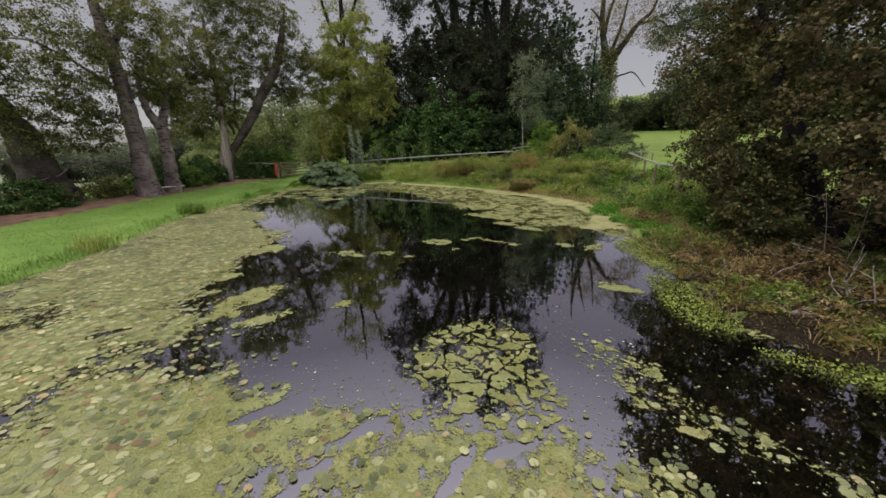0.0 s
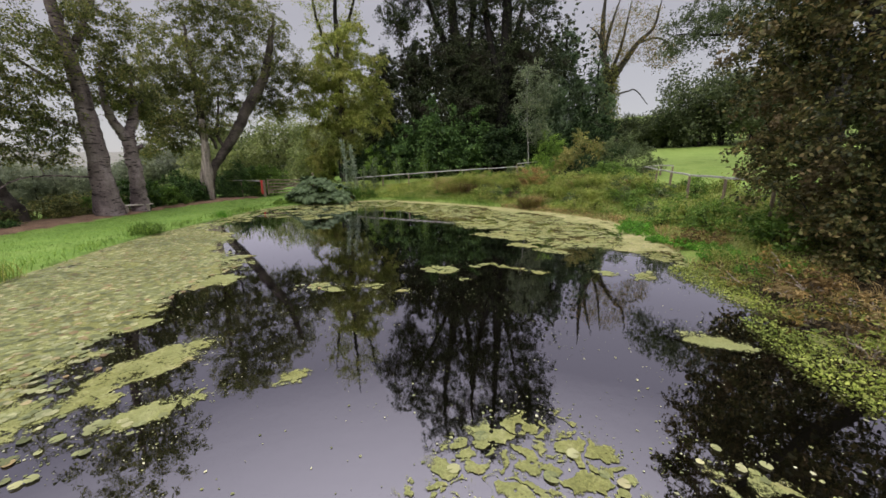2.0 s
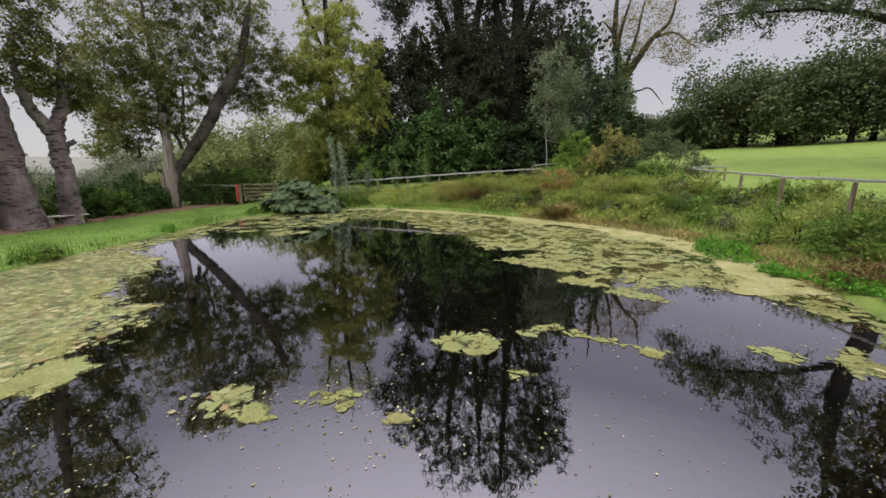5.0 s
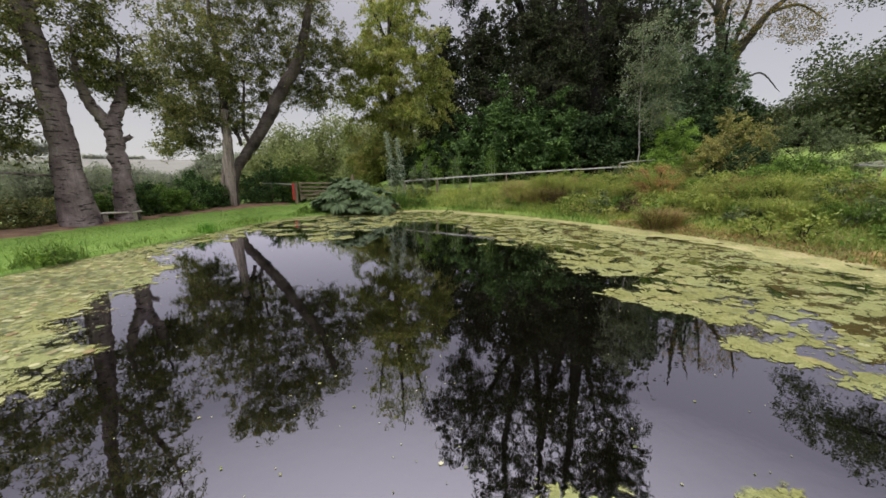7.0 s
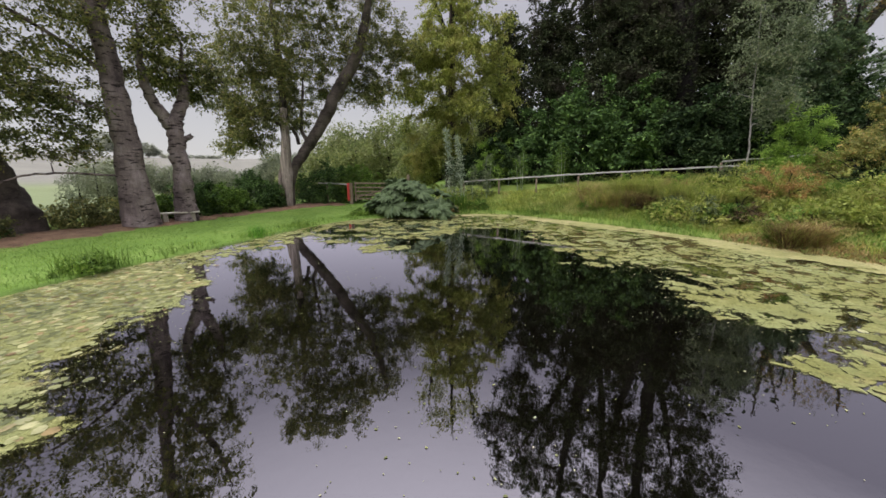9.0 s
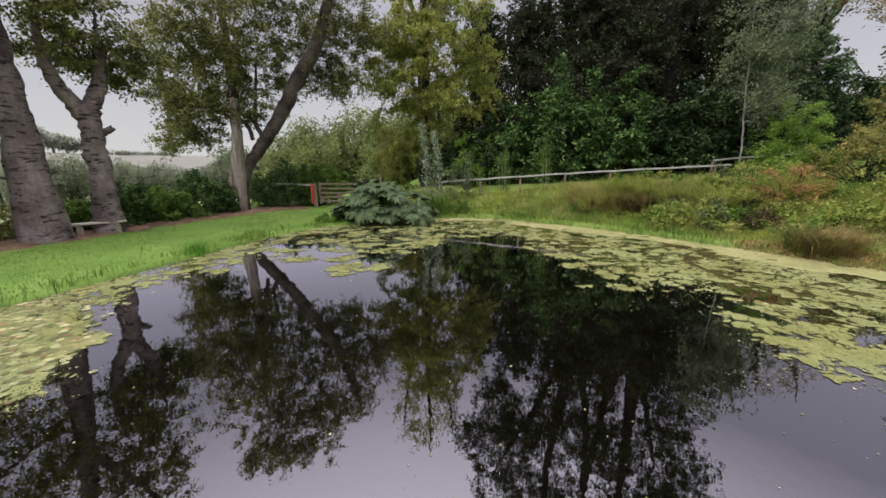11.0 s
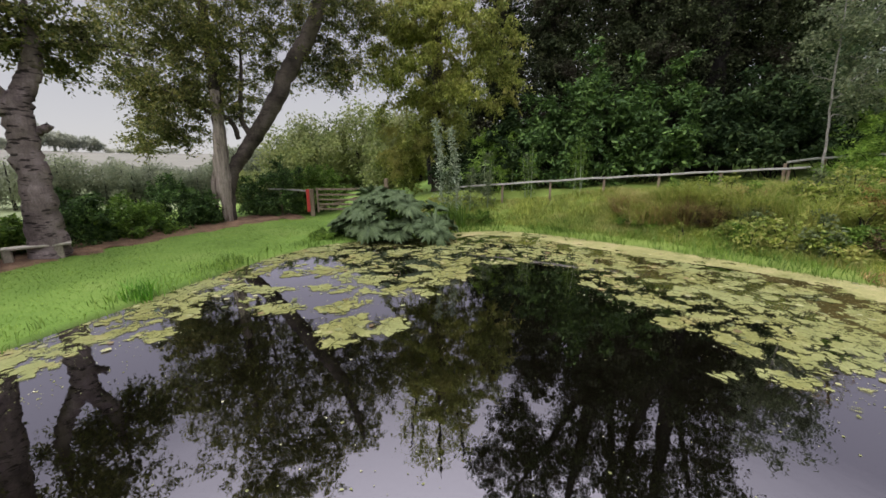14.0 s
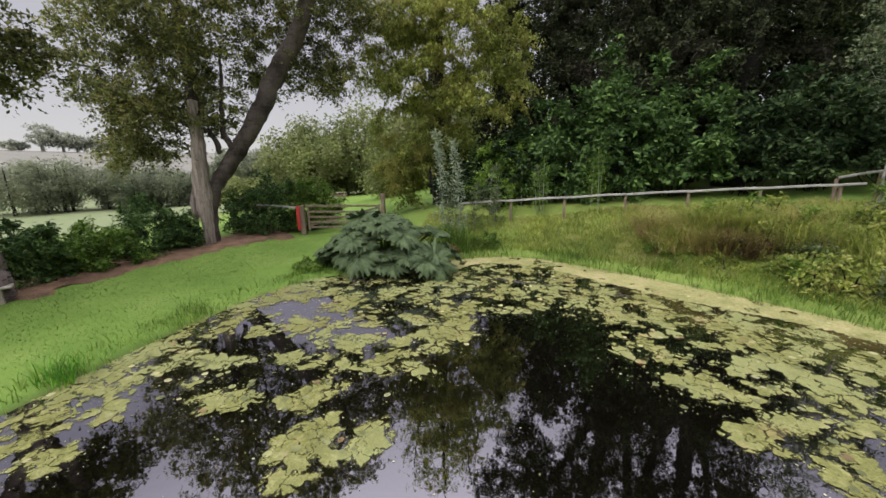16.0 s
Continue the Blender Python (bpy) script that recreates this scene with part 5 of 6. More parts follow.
def build_fences():
    fence("long grey timber rail fence on brown posts along the bank",
          [(-6.6, 31.0, 1.5), (-4.6, 31.0, 1.64), (-2.6, 30.95, 1.78), (-0.5, 30.9, 1.92), (1.5, 30.85, 2.04), (3.6, 30.8, 2.16), (5.72, 30.72, 2.27)], (6.3, 30.7, 2.3))
    fence("short return of grey rail fence at the corner", [(5.65, 30.85, 2.5), (7.6, 32.0, 2.66), (9.8, 32.2, 2.8)])
    fence("grey rail fence on brown posts along the rising field", [(12.7, 25.9, 2.25), (12.1, 23.4, 2.13), (11.0, 20.3, 2.05), (10.1, 17.6, 1.97), (10.0, 15.5, 1.93), (9.9, 13.4, 1.9)])
    fence("short rail fence beside the field corner", [(12.75, 26.0, 2.25), (13.9, 26.1, 2.35), (13.9, 24.9, 2.3)])


def build_gate():
    g = ground_z(-13.5, 30.3)
    post = thing("gate_post", "wooden gate post with a red painted face", "gate post", (-13.5, 30.3, g), 20)
    part("post", box(bmesh.new(), (0.2, 0.2, 1.35), (0.08, 0.05, 0.6), 0.02), POST, post)
    part("red_face", box(bmesh.new(), (0.14, 0.05, 1.05), (-0.06, -0.08, 0.75), 0.008), RED_PAINT, post, "red painted board")
    gate = thing("field_gate", "weathered brown five-bar timber field gate, closed", "gate", (-13.2, 30.4, ground_z(-12, 30.6)), 8)
    L = 3.2
    for k, h in enumerate((0.2, 0.42, 0.64, 0.87, 1.12)):
        part("bar", box(bmesh.new(), (L, 0.035, 0.085), (L / 2, 0, h), 0.008), POST, gate)
    for x in (0.04, L - 0.04):
        part("stile", box(bmesh.new(), (0.085, 0.06, 1.15), (x, 0.0, 0.62), 0.008), POST, gate)
    part("brace", box(bmesh.new(), (L * 1.02, 0.03, 0.08), (L / 2, 0.035, 0.66), 0.006, Matrix.Rotation(-math.atan2(0.8, L), 4, "Y")), POST, gate)
    end = thing("gate_post", "plain brown wooden gate post", "gate post", (-9.9, 30.9, ground_z(-9.9, 30.9)))
    part("post", box(bmesh.new(), (0.16, 0.16, 1.3), (0, 0, 0.6), 0.02), POST, end)
    side = thing("rail_fence", "low grey rail running into the bush beside the gate", "fence")
    part("post", box(bmesh.new(), (0.09, 0.09, 1.2), (-15.2, 30.5, g + 0.55), 0.012), POST, side)
    rail_between("rail", (-13.6, 30.35, g + 1.2), (-15.9, 30.6, g + 1.25), 0.05, 0.08, RAIL, side)


def build_bench():
    x, y = -15.82, 21.5
    g = ground_z(x, y)
    a = math.degrees(math.atan2(21.93 - 20.9, -15.58 + 16.24))
    b = thing("bench", "simple plank bench with silvered seat on two stub legs", "bench", (x - 0.08, y - 0.07, g), a)
    bm = box(bmesh.new(), (1.42, 0.34, 0.06), (0, 0, 0.375), 0.015)
    part("seat", bm, BENCH_WOOD, b)
    for s in (-0.45, 0.45):
        part("leg", box(bmesh.new(), (0.17, 0.28, 0.37), (s, 0, 0.165), 0.02), BENCH_LEG, b)


def build_picnic():
    x, y = -23.0, 50.5
    t = thing("picnic_table", "brown wooden picnic table on the grass beyond the gate", "picnic table", (x, y, ground_z(x, y)), 25)
    part("tabletop", box(bmesh.new(), (1.8, 0.75, 0.05), (0, 0, 0.75), 0.01), POST, t)
    for s in (-1, 1):
        part("bench_seat", box(bmesh.new(), (1.8, 0.26, 0.05), (0, s * 0.72, 0.45), 0.01), POST, t)
        part("trestle", box(bmesh.new(), (0.09, 1.5, 0.09), (s * 0.6, 0, 0.40), 0.01), POST, t)
        for q in (-1, 1):
            part("leg", box(bmesh.new(), (0.09, 0.09, 0.82), (s * 0.66, q * 0.42, 0.36), 0.01, Matrix.Rotation(q * 0.4, 4, "X")), POST, t)


build_fences()
build_gate()
build_bench()
build_picnic()


# ---- gunnera and waterside plants ----
def gunnera_leaf(radius, seed):
    """A big lobed, toothed leaf, dished and folded along its ribs."""
    rng = np.random.default_rng(seed)
    n, rings = 97, 7
    th = np.linspace(-np.pi * 0.93, np.pi * 0.93, n)
    lobe = 0.62 + 0.32 * np.abs(np.cos(th * 3.5)) ** 0.7 + 0.10 * np.sign(np.sin(th * 24)) + rng.normal(0, 0.02, n)
    V = [np.array([[0, 0, 0.0]])]
    for k in range(1, rings + 1):
        f = k / rings
        r = radius * f * (1 + (lobe - 1) * f ** 2)
        zz = radius * (0.22 * f - 0.26 * f ** 3) + 0.085 * radius * f * np.cos(th * 7) + rng.normal(0, 0.008, n)
        V.append(np.stack([r * np.cos(th), r * np.sin(th), zz], -1))
    V = np.concatenate(V)
    k = np.arange(n - 1)
    tri = np.stack([np.zeros(n - 1, int), 1 + k, 2 + k], -1)
    Q = [np.stack([1 + a * n + k, 1 + (a + 1) * n + k, 2 + (a + 1) * n + k, 2 + a * n + k], -1) for a in range(rings - 1)]
    return mesh_np("leaf", V, np.concatenate(Q), tri)


def build_gunnera():
    x, y = -8.1, 26.7
    g = ground_z(x, y)
    root = thing("gunnera", "giant gunnera clump with huge lobed dusty green leaves", "gunnera", (x, y, g))
    rng = np.random.default_rng(17)
    shapes = [gunnera_leaf(0.62, s) for s in range(5)]
    for k in range(46):
        low = k >= 32
        az, rad = rng.uniform(0, 2 * np.pi), rng.uniform(0.0, 1.0) ** 0.55
        if low:
            az, rad = rng.uniform(1.02 * np.pi, 1.98 * np.pi), rng.uniform(0.7, 1.05)
        px, py = 2.0 * rad * math.cos(az) + 0.1, 1.3 * rad * math.sin(az)
        pz = 0.3 + 1.25 * (1 - rad ** 2.2) * rng.uniform(0.6, 1.1) + rng.uniform(0.0, 0.2)
        s = rng.uniform(0.65, 1.2)
        if low:
            pz, s = rng.uniform(0.25, 0.7), rng.uniform(0.5, 0.85)
        stem = bend([(px * 0.3, py * 0.3, 0), (px * 0.65, py * 0.65, pz * 0.7), (px, py, pz)], 7)
        st = part("leaf_stalk", mesh_np("leaf_stalk", *tubes([(stem, np.linspace(0.04, 0.022, 7))], 6)), LEAF_FRESH, root)
        lf = part("leaf", shapes[k % 5], LEAF_GUNNERA, st, smooth=True)
        lf.matrix_basis = pose(px, py, pz, rng.uniform(-14, 14), 6 + 30 * rad + rng.uniform(-14, 20), math.degrees(az) + rng.uniform(-30, 30)) @ Matrix.Scale(s, 4)


def clump(name, label, at, count, h, w, mat, seed, spread=0.15, lean=0.5, category="grass tuft", group="", second=None, share=0.0):
    rng = np.random.default_rng(seed)
    root = thing(name, label, category, at, group=group)
    b = np.column_stack([np.clip(rng.normal(0, spread, (count, 2)), -1.5 * spread, 1.5 * spread), np.zeros(count) - 0.02])
    k = int(count * share)
    part("leaf_tuft", mesh_np("leaf_tuft", *blades(b[k:], h, w, rng, lean)), mat, root, kind="stuff")
    if k:
        b[:k, :2] *= 1.15
        part("leaf_tuft", mesh_np("leaf_tuft", *blades(b[:k], 0.85 * h, w, rng, lean)), second, root, kind="stuff")
    return root


def build_waterside():
    z = ground_z
    clump("iris_clump", "upright dark green iris leaves by the gunnera", (-6.3, 28.6, z(-6.3, 28.6)), 130, 0.95, 0.035, LEAF_FRESH, 90, 0.28, 0.6, "iris")
    shrub("withered_plant", "rusty orange withered leaf rosette at the water's edge", (-6.5, 28.0, z(-6.5, 28.0)), 0.35, 0.3, LEAF_RUST, 260, 0.22, 0.3, 91, 8, lumps=14)
    clump("pond_grass_tuft", "long grass tuft at the lawn's wet edge", (-10.6, 19.9, z(-10.6, 19.9)), 120, 0.42, 0.014, GRASS_BRIGHT, 92, 0.16, 0.7)
    clump("pond_grass_tuft", "low grass tuft at the lawn's wet edge", (-10.7, 22.2, z(-10.7, 22.2)), 160, 0.28, 0.014, GRASS, 93, 0.3, 0.7)
    clump("pond_grass_tuft", "brownish grass tuft at the lawn's wet edge", (-9.8, 9.8, z(-9.8, 9.8)), 220, 0.5, 0.016, GRASS_TALL, 94, 0.3, 0.6)
    shrub("leafy_weed", "dark green leafy weeds at the lawn's wet edge", (-10.75, 15.4, z(-10.75, 15.4)), 0.45, 0.4, LEAF_LIGHT, 1500, 0.08, 0.4, 508, 10, lumps=22)
    clump("pond_grass_tuft", "rushy grass tuft at the lawn's wet edge", (-10.9, 15.6, z(-10.9, 15.6)), 200, 0.5, 0.016, GRASS, 95, 0.3, 0.5)
    for k, (x, y, r, h) in enumerate([(6.9, 15.4, 0.8, 0.36), (7.4, 16.3, 0.7, 0.4), (6.9, 10.4, 0.6, 0.24), (7.0, 11.5, 0.6, 0.26), (7.1, 9.4, 0.5, 0.22), (7.0, 12.6, 0.6, 0.24), (6.9, 13.8, 0.6, 0.22), (6.5, 9.9, 0.4, 0.14), (6.5, 11.0, 0.4, 0.14)]):
        shrub("water_weed", "bright green low water plants at the pond's edge", (x, y, max(0.0, z(x, y))), (0.8 * r, r), h, GRASS_BRIGHT, 2600, 0.055, 0.5, 96 + k, 8, lumps=30, category="water plant", group="water weeds", clump=0.24)
    for k, (x, y, h, sp) in enumerate([(1.6, 28.8, 0.9, 0.4), (4.8, 23.0, 0.75, 0.26), (0.4, 28.4, 0.75, 0.4), (1.0, 28.3, 0.8, 0.35), (3.0, 27.6, 0.85, 0.4), (4.0, 26.6, 0.8, 0.4), (2.3, 28.4, 0.8, 0.4)]):
        clump("dry_sedge_tussock", "dense straw-coloured sedge tussock on the bank", (x, y, z(x, y)), 900, h, 0.014, STRAW if k == 1 else GRASS_TALL, 400 + k, sp, 1.3, "sedge", "dry tussocks", STRAW if k in (2, 3) else GRASS_BANK, 0.45)
    for k, (x, y, h) in enumerate([(1.5, 27.7, 0.8), (1.9, 27.5, 0.65), (4.65, 22.75, 0.6), (5.05, 22.7, 0.65)]):
        clump("dead_sedge_tussock", "brown dying sedge tussock on the bank", (x, y, z(x, y)), 800, h, 0.014, SEDGE_DEAD if k < 3 else STRAW, 450 + k, 0.17, 1.25, "sedge", "dead tussocks", GRASS_TALL, 0.22)
    rng = np.random.default_rng(150)
    for k in range(46):
        x, y = rng.uniform(-1.0, 10.5), rng.uniform(20.0, 29.5)
        while not 1.9 < float(shore_distance(x, y)) < 4.2:
            x, y = rng.uniform(-1.0, 10.5), rng.uniform(20.0, 29.5)
        m, lab = ((GRASS_TALL, "arching pale sedge tuft on the bank"), (STRAW, "straw-coloured dying sedge tuft on the bank"), (GRASS_BANK, "yellow-green sedge tuft on the bank"), (GRASS_TALL, "arching pale sedge tuft on the bank"), (GRASS, "fresh green sedge tuft on the bank"), (GRASS_TALL, "arching pale sedge tuft on the bank"))[int(rng.integers(0, 6))]
        clump("sedge_tuft", lab, (x, y, z(x, y)), 330, rng.uniform(0.45, 0.8), 0.014, m, 151 + k, 0.24, 1.5, "sedge", "sedge tufts")
    def spire(name, label, x, y, h, leaf, seed, group, n, wide, size):
        rng = np.random.default_rng(seed)
        root = thing(name, label, "tall plant", (x, y, z(x, y)), group=group)
        lean = rng.normal(0, 0.06, 2) * h
        st = bend([(0, 0, -0.05), (lean[0] * 0.3, lean[1] * 0.3, h * 0.5), (lean[0], lean[1], h)], 8)
        part("stalk", mesh_np("stalk", *tubes([(st, np.linspace(0.02, 0.005, 8))], 5)), LEAF_SILVER, root)
        u = rng.uniform(0.1, 1, n)
        c = np.stack([lean[0] * u ** 2, lean[1] * u ** 2, h * u], -1) + rng.normal(0, 0.35, (n, 3)) * (wide * (0.25 + 1 - u))[:, None] * [1, 1, 0.2]
        part("foliage", mesh_np("foliage", *leaf_cloud(c, size, rng, 0.2, -0.25)), leaf, root, kind="stuff")
    rng = np.random.default_rng(119)
    for k in range(15):
        x, y = -5.8 + 4.6 * rng.random() ** 1.3, rng.uniform(31.4, 32.3)
        spire("nettle", "tall pale green nettle behind the fence", x, y, rng.uniform(0.9, 2.4), (LEAF_LIGHT, LEAF_BIRCH, LEAF_LIGHT)[k % 3], 120 + k, "nettles", 190, 0.5, 0.16)
    for k, (x, y, h) in enumerate([(-6.95, 29.5, 3.8), (-6.35, 29.6, 3.4), (-6.7, 29.4, 2.2), (-5.9, 30.2, 1.8), (-5.2, 30.6, 1.5)]):
        spire("silver_spire_plant", "tall silvery-leaved spire plant behind the gunnera", x, y, h, LEAF_SILVER if h > 3 else LEAF_BIRCH, 100 + k, "silver spires", 460 if h > 3 else 260, 0.42, 0.2)
    for k, (x, y) in enumerate([(1.3, 28.9), (1.8, 29.0), (2.4, 28.9), (3.1, 29.1)]):
        shrub("tall_weed", "pale yellow-green tall leafy weed before the fence", (x, y, z(x, y)), 0.22, 1.0, LEAF_LIME if k % 2 else LEAF_LIGHT, 520, 0.12, 0.4, 110 + k, 7, lumps=12, group="tall weeds")
    rng = np.random.default_rng(130)
    for k in range(14):
        a = np.array([rng.uniform(6.2, 8.6), rng.uniform(3.8, 8.0), 0])
        a[2] = z(a[0], a[1]) + 0.1
        b = a + [rng.uniform(-0.9, 0.9), rng.uniform(-0.9, 0.9), rng.uniform(0.1, 0.7)]
        root = thing("fallen_branch", "pale bare fallen branch on the muddy margin", "branch", tuple(a), group="fallen branches")
        m = (a + b) / 2 + rng.normal(0, 0.08, 3)
        tw = [(bend([a - a, m - a, b - a], 8, 0.01, k), np.linspace(0.012, 0.005, 8)), (bend([m - a, m - a + (b - a) * 0.3 + rng.normal(0, 0.15, 3)], 5), np.linspace(0.01, 0.004, 5))]
        part("wood", mesh_np("wood", *tubes(tw, 5)), BARE_WOOD, root)


def build_margin():
    z = ground_z
    for k, (x, y, r, h, m, lab) in enumerate([(6.7, 7.0, 0.5, 0.45, LEAF_RUST, "rusty dead fern clump on the muddy margin"), (6.6, 5.6, 0.55, 0.4, LEAF_LITTER, "brown dead fern clump on the muddy margin"),
                                              (7.4, 6.2, 0.6, 0.5, LEAF_RUST, "rusty dead fern clump on the muddy margin"), (6.4, 4.6, 0.5, 0.3, LEAF_LIME, "yellow-green cress clump at the water's edge"),
                                              (5.9, 6.6, 0.45, 0.25, LEAF_LIME, "yellow-green cress clump at the water's edge"), (7.6, 4.8, 0.7, 0.5, LEAF_TINT, "yellowing dead fern clump on the muddy margin"),
                                              (6.4, 8.6, 0.5, 0.55, LEAF_RUST, "rusty dead fern clump beneath the hazel"), (6.9, 9.6, 0.5, 0.6, LEAF_TINT, "yellowing bramble beneath the hazel")]):
        shrub("dead_fern" if m is not LEAF_LIME else "cress_clump", lab, (x, y, z(x, y)), r, h, m, 900, 0.09, 0.35, 200 + k, 12, lumps=20, bark=BARE_WOOD, group="margin plants")
    rng = np.random.default_rng(210)
    for k in range(7):
        x, y = rng.uniform(7.4, 9.2), rng.uniform(4.6, 7.4)
        root = thing("bare_sapling", "leafless grey sapling stem under the hazel", "sapling", (x, y, z(x, y)), group="bare stems")
        h = rng.uniform(0.8, 1.7)
        tip = np.array([rng.normal(0, 0.3), rng.normal(0, 0.3), h])
        tw = [(bend([(0, 0, -0.05), tip * 0.5 + rng.normal(0, 0.05, 3), tip], 8), np.linspace(0.012, 0.004, 8))]
        for q in range(4):
            f = tip * rng.uniform(0.35, 0.9)
            tw.append((bend([f, f + rng.normal(0, 0.14, 3) + [0, 0, 0.12]], 4), np.linspace(0.006, 0.003, 4)))
        part("stem", mesh_np("stem", *tubes(tw, 5)), BARE_WOOD, root)


def build_understory():
    z = ground_z
    for k, (x, y, r, h) in enumerate([(11.4, 5.6, 1.8, 2.6), (12.4, 8.4, 1.9, 2.8), (11.0, 3.2, 1.7, 2.4), (10.4, 7.0, 1.3, 1.8), (12.0, 11.4, 1.8, 2.4)]):
        shrub("understory_bush", "dark brown-green bush in the shade of the hazel", (x, y, z(x, y)), r, h, LEAF_AUTUMN, 5200, 0.12, 0.6, 220 + k, 14, lumps=34, group="bushes under the hazel", clump=0.18)
    rng = np.random.default_rng(230)
    kinds = [("dead_fern", "pale straw-coloured dead fern on the muddy margin", STRAW), ("dead_fern", "rusty dead fern clump on the muddy margin", LEAF_RUST), ("cress_clump", "yellow-green cress clump on the muddy margin", LEAF_LIME), ("leafy_weed", "green leafy weeds on the muddy margin", LEAF_FRESH), ("dead_fern", "brown dead fern clump on the muddy margin", LEAF_LITTER), ("leafy_weed", "yellowing low weeds on the muddy margin", LEAF_TINT)]
    for k in range(64):
        x, y = rng.uniform(4.8, 8.6), rng.uniform(2.8, 9.6)
        while not 0.0 < float(shore_distance(x, y)) < 2.6:
            x, y = rng.uniform(4.8, 8.6), rng.uniform(2.8, 9.6)
        name, lab, m = kinds[int(rng.integers(0, 6))]
        shrub(name, lab, (x, y, z(x, y) + 0.04), (rng.uniform(0.25, 0.55), rng.uniform(0.25, 0.5)), rng.uniform(0.12, 0.34), m, 420, rng.uniform(0.06, 0.09), 0.35, 240 + k, 8, lumps=14, bark=BARE_WOOD, group="margin plants", clump=0.25)


build_gunnera()
build_understory()
build_waterside()
build_margin()


# ---- grass ----
def scatter(n, lo, hi, keep, rng):
    p = np.stack([rng.uniform(lo[0], hi[0], n), rng.uniform(lo[1], hi[1], n)], -1)
    p = p[keep(p[:, 0], p[:, 1], rng.random(n))]
    return np.column_stack([p, height(p[:, 0], p[:, 1]) - 0.01])


def build_grass():
    rng = np.random.default_rng(21)
    lawn = scatter(80000, (-15.6, 4), (-9, 30.5), lambda x, y, u: (shore_distance(x, y) > 0.1) & (x > -15.5 + 0.3 * wave(x, y, 0.7)) & (u < 0.75 + 0.3 * wave(x, y, 0.8)), rng)
    root = thing("lawn_grass", "short bright green mown lawn grass", "grass", kind="stuff")
    part("leaf_tuft", mesh_np("leaf_tuft", *blades(lawn, 0.04, 0.013, rng, 0.9)), GRASS, root, kind="stuff")
    rim = scatter(60000, (-13, 2), (-2, 30), lambda x, y, u: (np.abs(shore_distance(x, y) - 0.28) < 0.38) & (u < 0.6 + 0.5 * wave(x, y, 1.6)), rng)
    root = thing("margin_grass", "longer grass along the pond's edge", "grass", kind="stuff")
    part("leaf_tuft", mesh_np("leaf_tuft", *blades(rim, 0.19, 0.014, rng, 0.7)), GRASS, root, kind="stuff")
    bank = scatter(150000, (-8, 15), (14, 31), lambda x, y, u: (shore_distance(x, y) > 1.7) & (shore_distance(x, y) < 4.0) & (y > 17) & (x > -5.5) & (u < (0.1 + 1.3 * (cloud(x, y, 0.55, 9) - 0.3)) * step(-2.5, 1.0, x)), rng)
    root = thing("bank_grass", "tall rough seeding grass on the bank", "grass", kind="stuff")
    part("leaf_tuft", mesh_np("leaf_tuft", *blades(bank, 0.10 + 0.30 * cloud(bank[:, 0], bank[:, 1], 0.8, 9), 0.018, rng, 1.4)), GRASS_TALL, root, kind="stuff")
    short = scatter(90000, (-8, 24), (9, 31.5), lambda x, y, u: (shore_distance(x, y) > 0.5) & (y < 31.3), rng)
    root = thing("bank_grass", "short green grass on the bank below the fence", "grass", kind="stuff")
    part("leaf_tuft", mesh_np("leaf_tuft", *blades(short, 0.10 + 0.2 * cloud(short[:, 0], short[:, 1], 0.9, 17), 0.015, rng, 1.0)), GRASS_BANK, root, kind="stuff")
    right = scatter(60000, (5.0, 9), (13, 27), lambda x, y, u: (shore_distance(x, y) > 0.25) & (shore_distance(x, y) < 5) & (u < 0.5 + 0.5 * wave(x, y, 1.3, 1.0)), rng)
    root = thing("bank_grass", "bright green grass and weeds on the bank", "grass", kind="stuff")
    part("leaf_tuft", mesh_np("leaf_tuft", *blades(right, 0.16 + 0.24 * cloud(right[:, 0], right[:, 1], 1.1, 14), 0.016, rng, 1.0)), GRASS_BANK, root, kind="stuff")
    low = scatter(110000, (-7, 12), (10, 31), lambda x, y, u: (np.abs(shore_distance(x, y) - 0.6) < 0.75) & (u < (0.6 + 0.5 * wave(x, y, 1.6)) * (1 - 0.9 * step(2.2, 4.2, x))), rng)
    root = thing("margin_grass", "low green grass along the far water's edge", "grass", kind="stuff")
    part("leaf_tuft", mesh_np("leaf_tuft", *blades(low, 0.3, 0.015, rng, 0.8)), GRASS, root, kind="stuff")
    weeds = scatter(24000, (4.0, 9), (13, 29), lambda x, y, u: (shore_distance(x, y) > 0.5) & (shore_distance(x, y) < 5.5) & (cloud(x, y, 0.7, 5) > 0.45), rng)
    weeds[:, 2] += rng.uniform(0.04, 0.42, len(weeds)) * cloud(weeds[:, 0], weeds[:, 1], 1.1, 6)
    root = thing("bank_weeds", "broad-leaved green weeds among the bank grass", "weeds", kind="stuff")
    part("foliage", mesh_np("foliage", *leaf_cloud(weeds, 0.105, rng, 0.5, 0.1)), LEAF_LIGHT, root, kind="stuff")
    litter = scatter(40000, (4.2, 2.0), (10.5, 11), lambda x, y, u: (shore_distance(x, y) > -0.15) & (shore_distance(x, y) < 3.6), rng)
    litter[:, 2] = np.maximum(litter[:, 2], 0.0) + 0.05 + rng.uniform(0.0, 0.24, len(litter)) * cloud(litter[:, 0], litter[:, 1], 1.6, 7)
    root = thing("dead_bracken", "brown dead bracken and leaf litter on the margin", "bracken", kind="stuff")
    part("foliage", mesh_np("foliage", *leaf_cloud(litter, 0.05, rng, 0.4, 0.1)), LEAF_LITTER, root, kind="stuff")
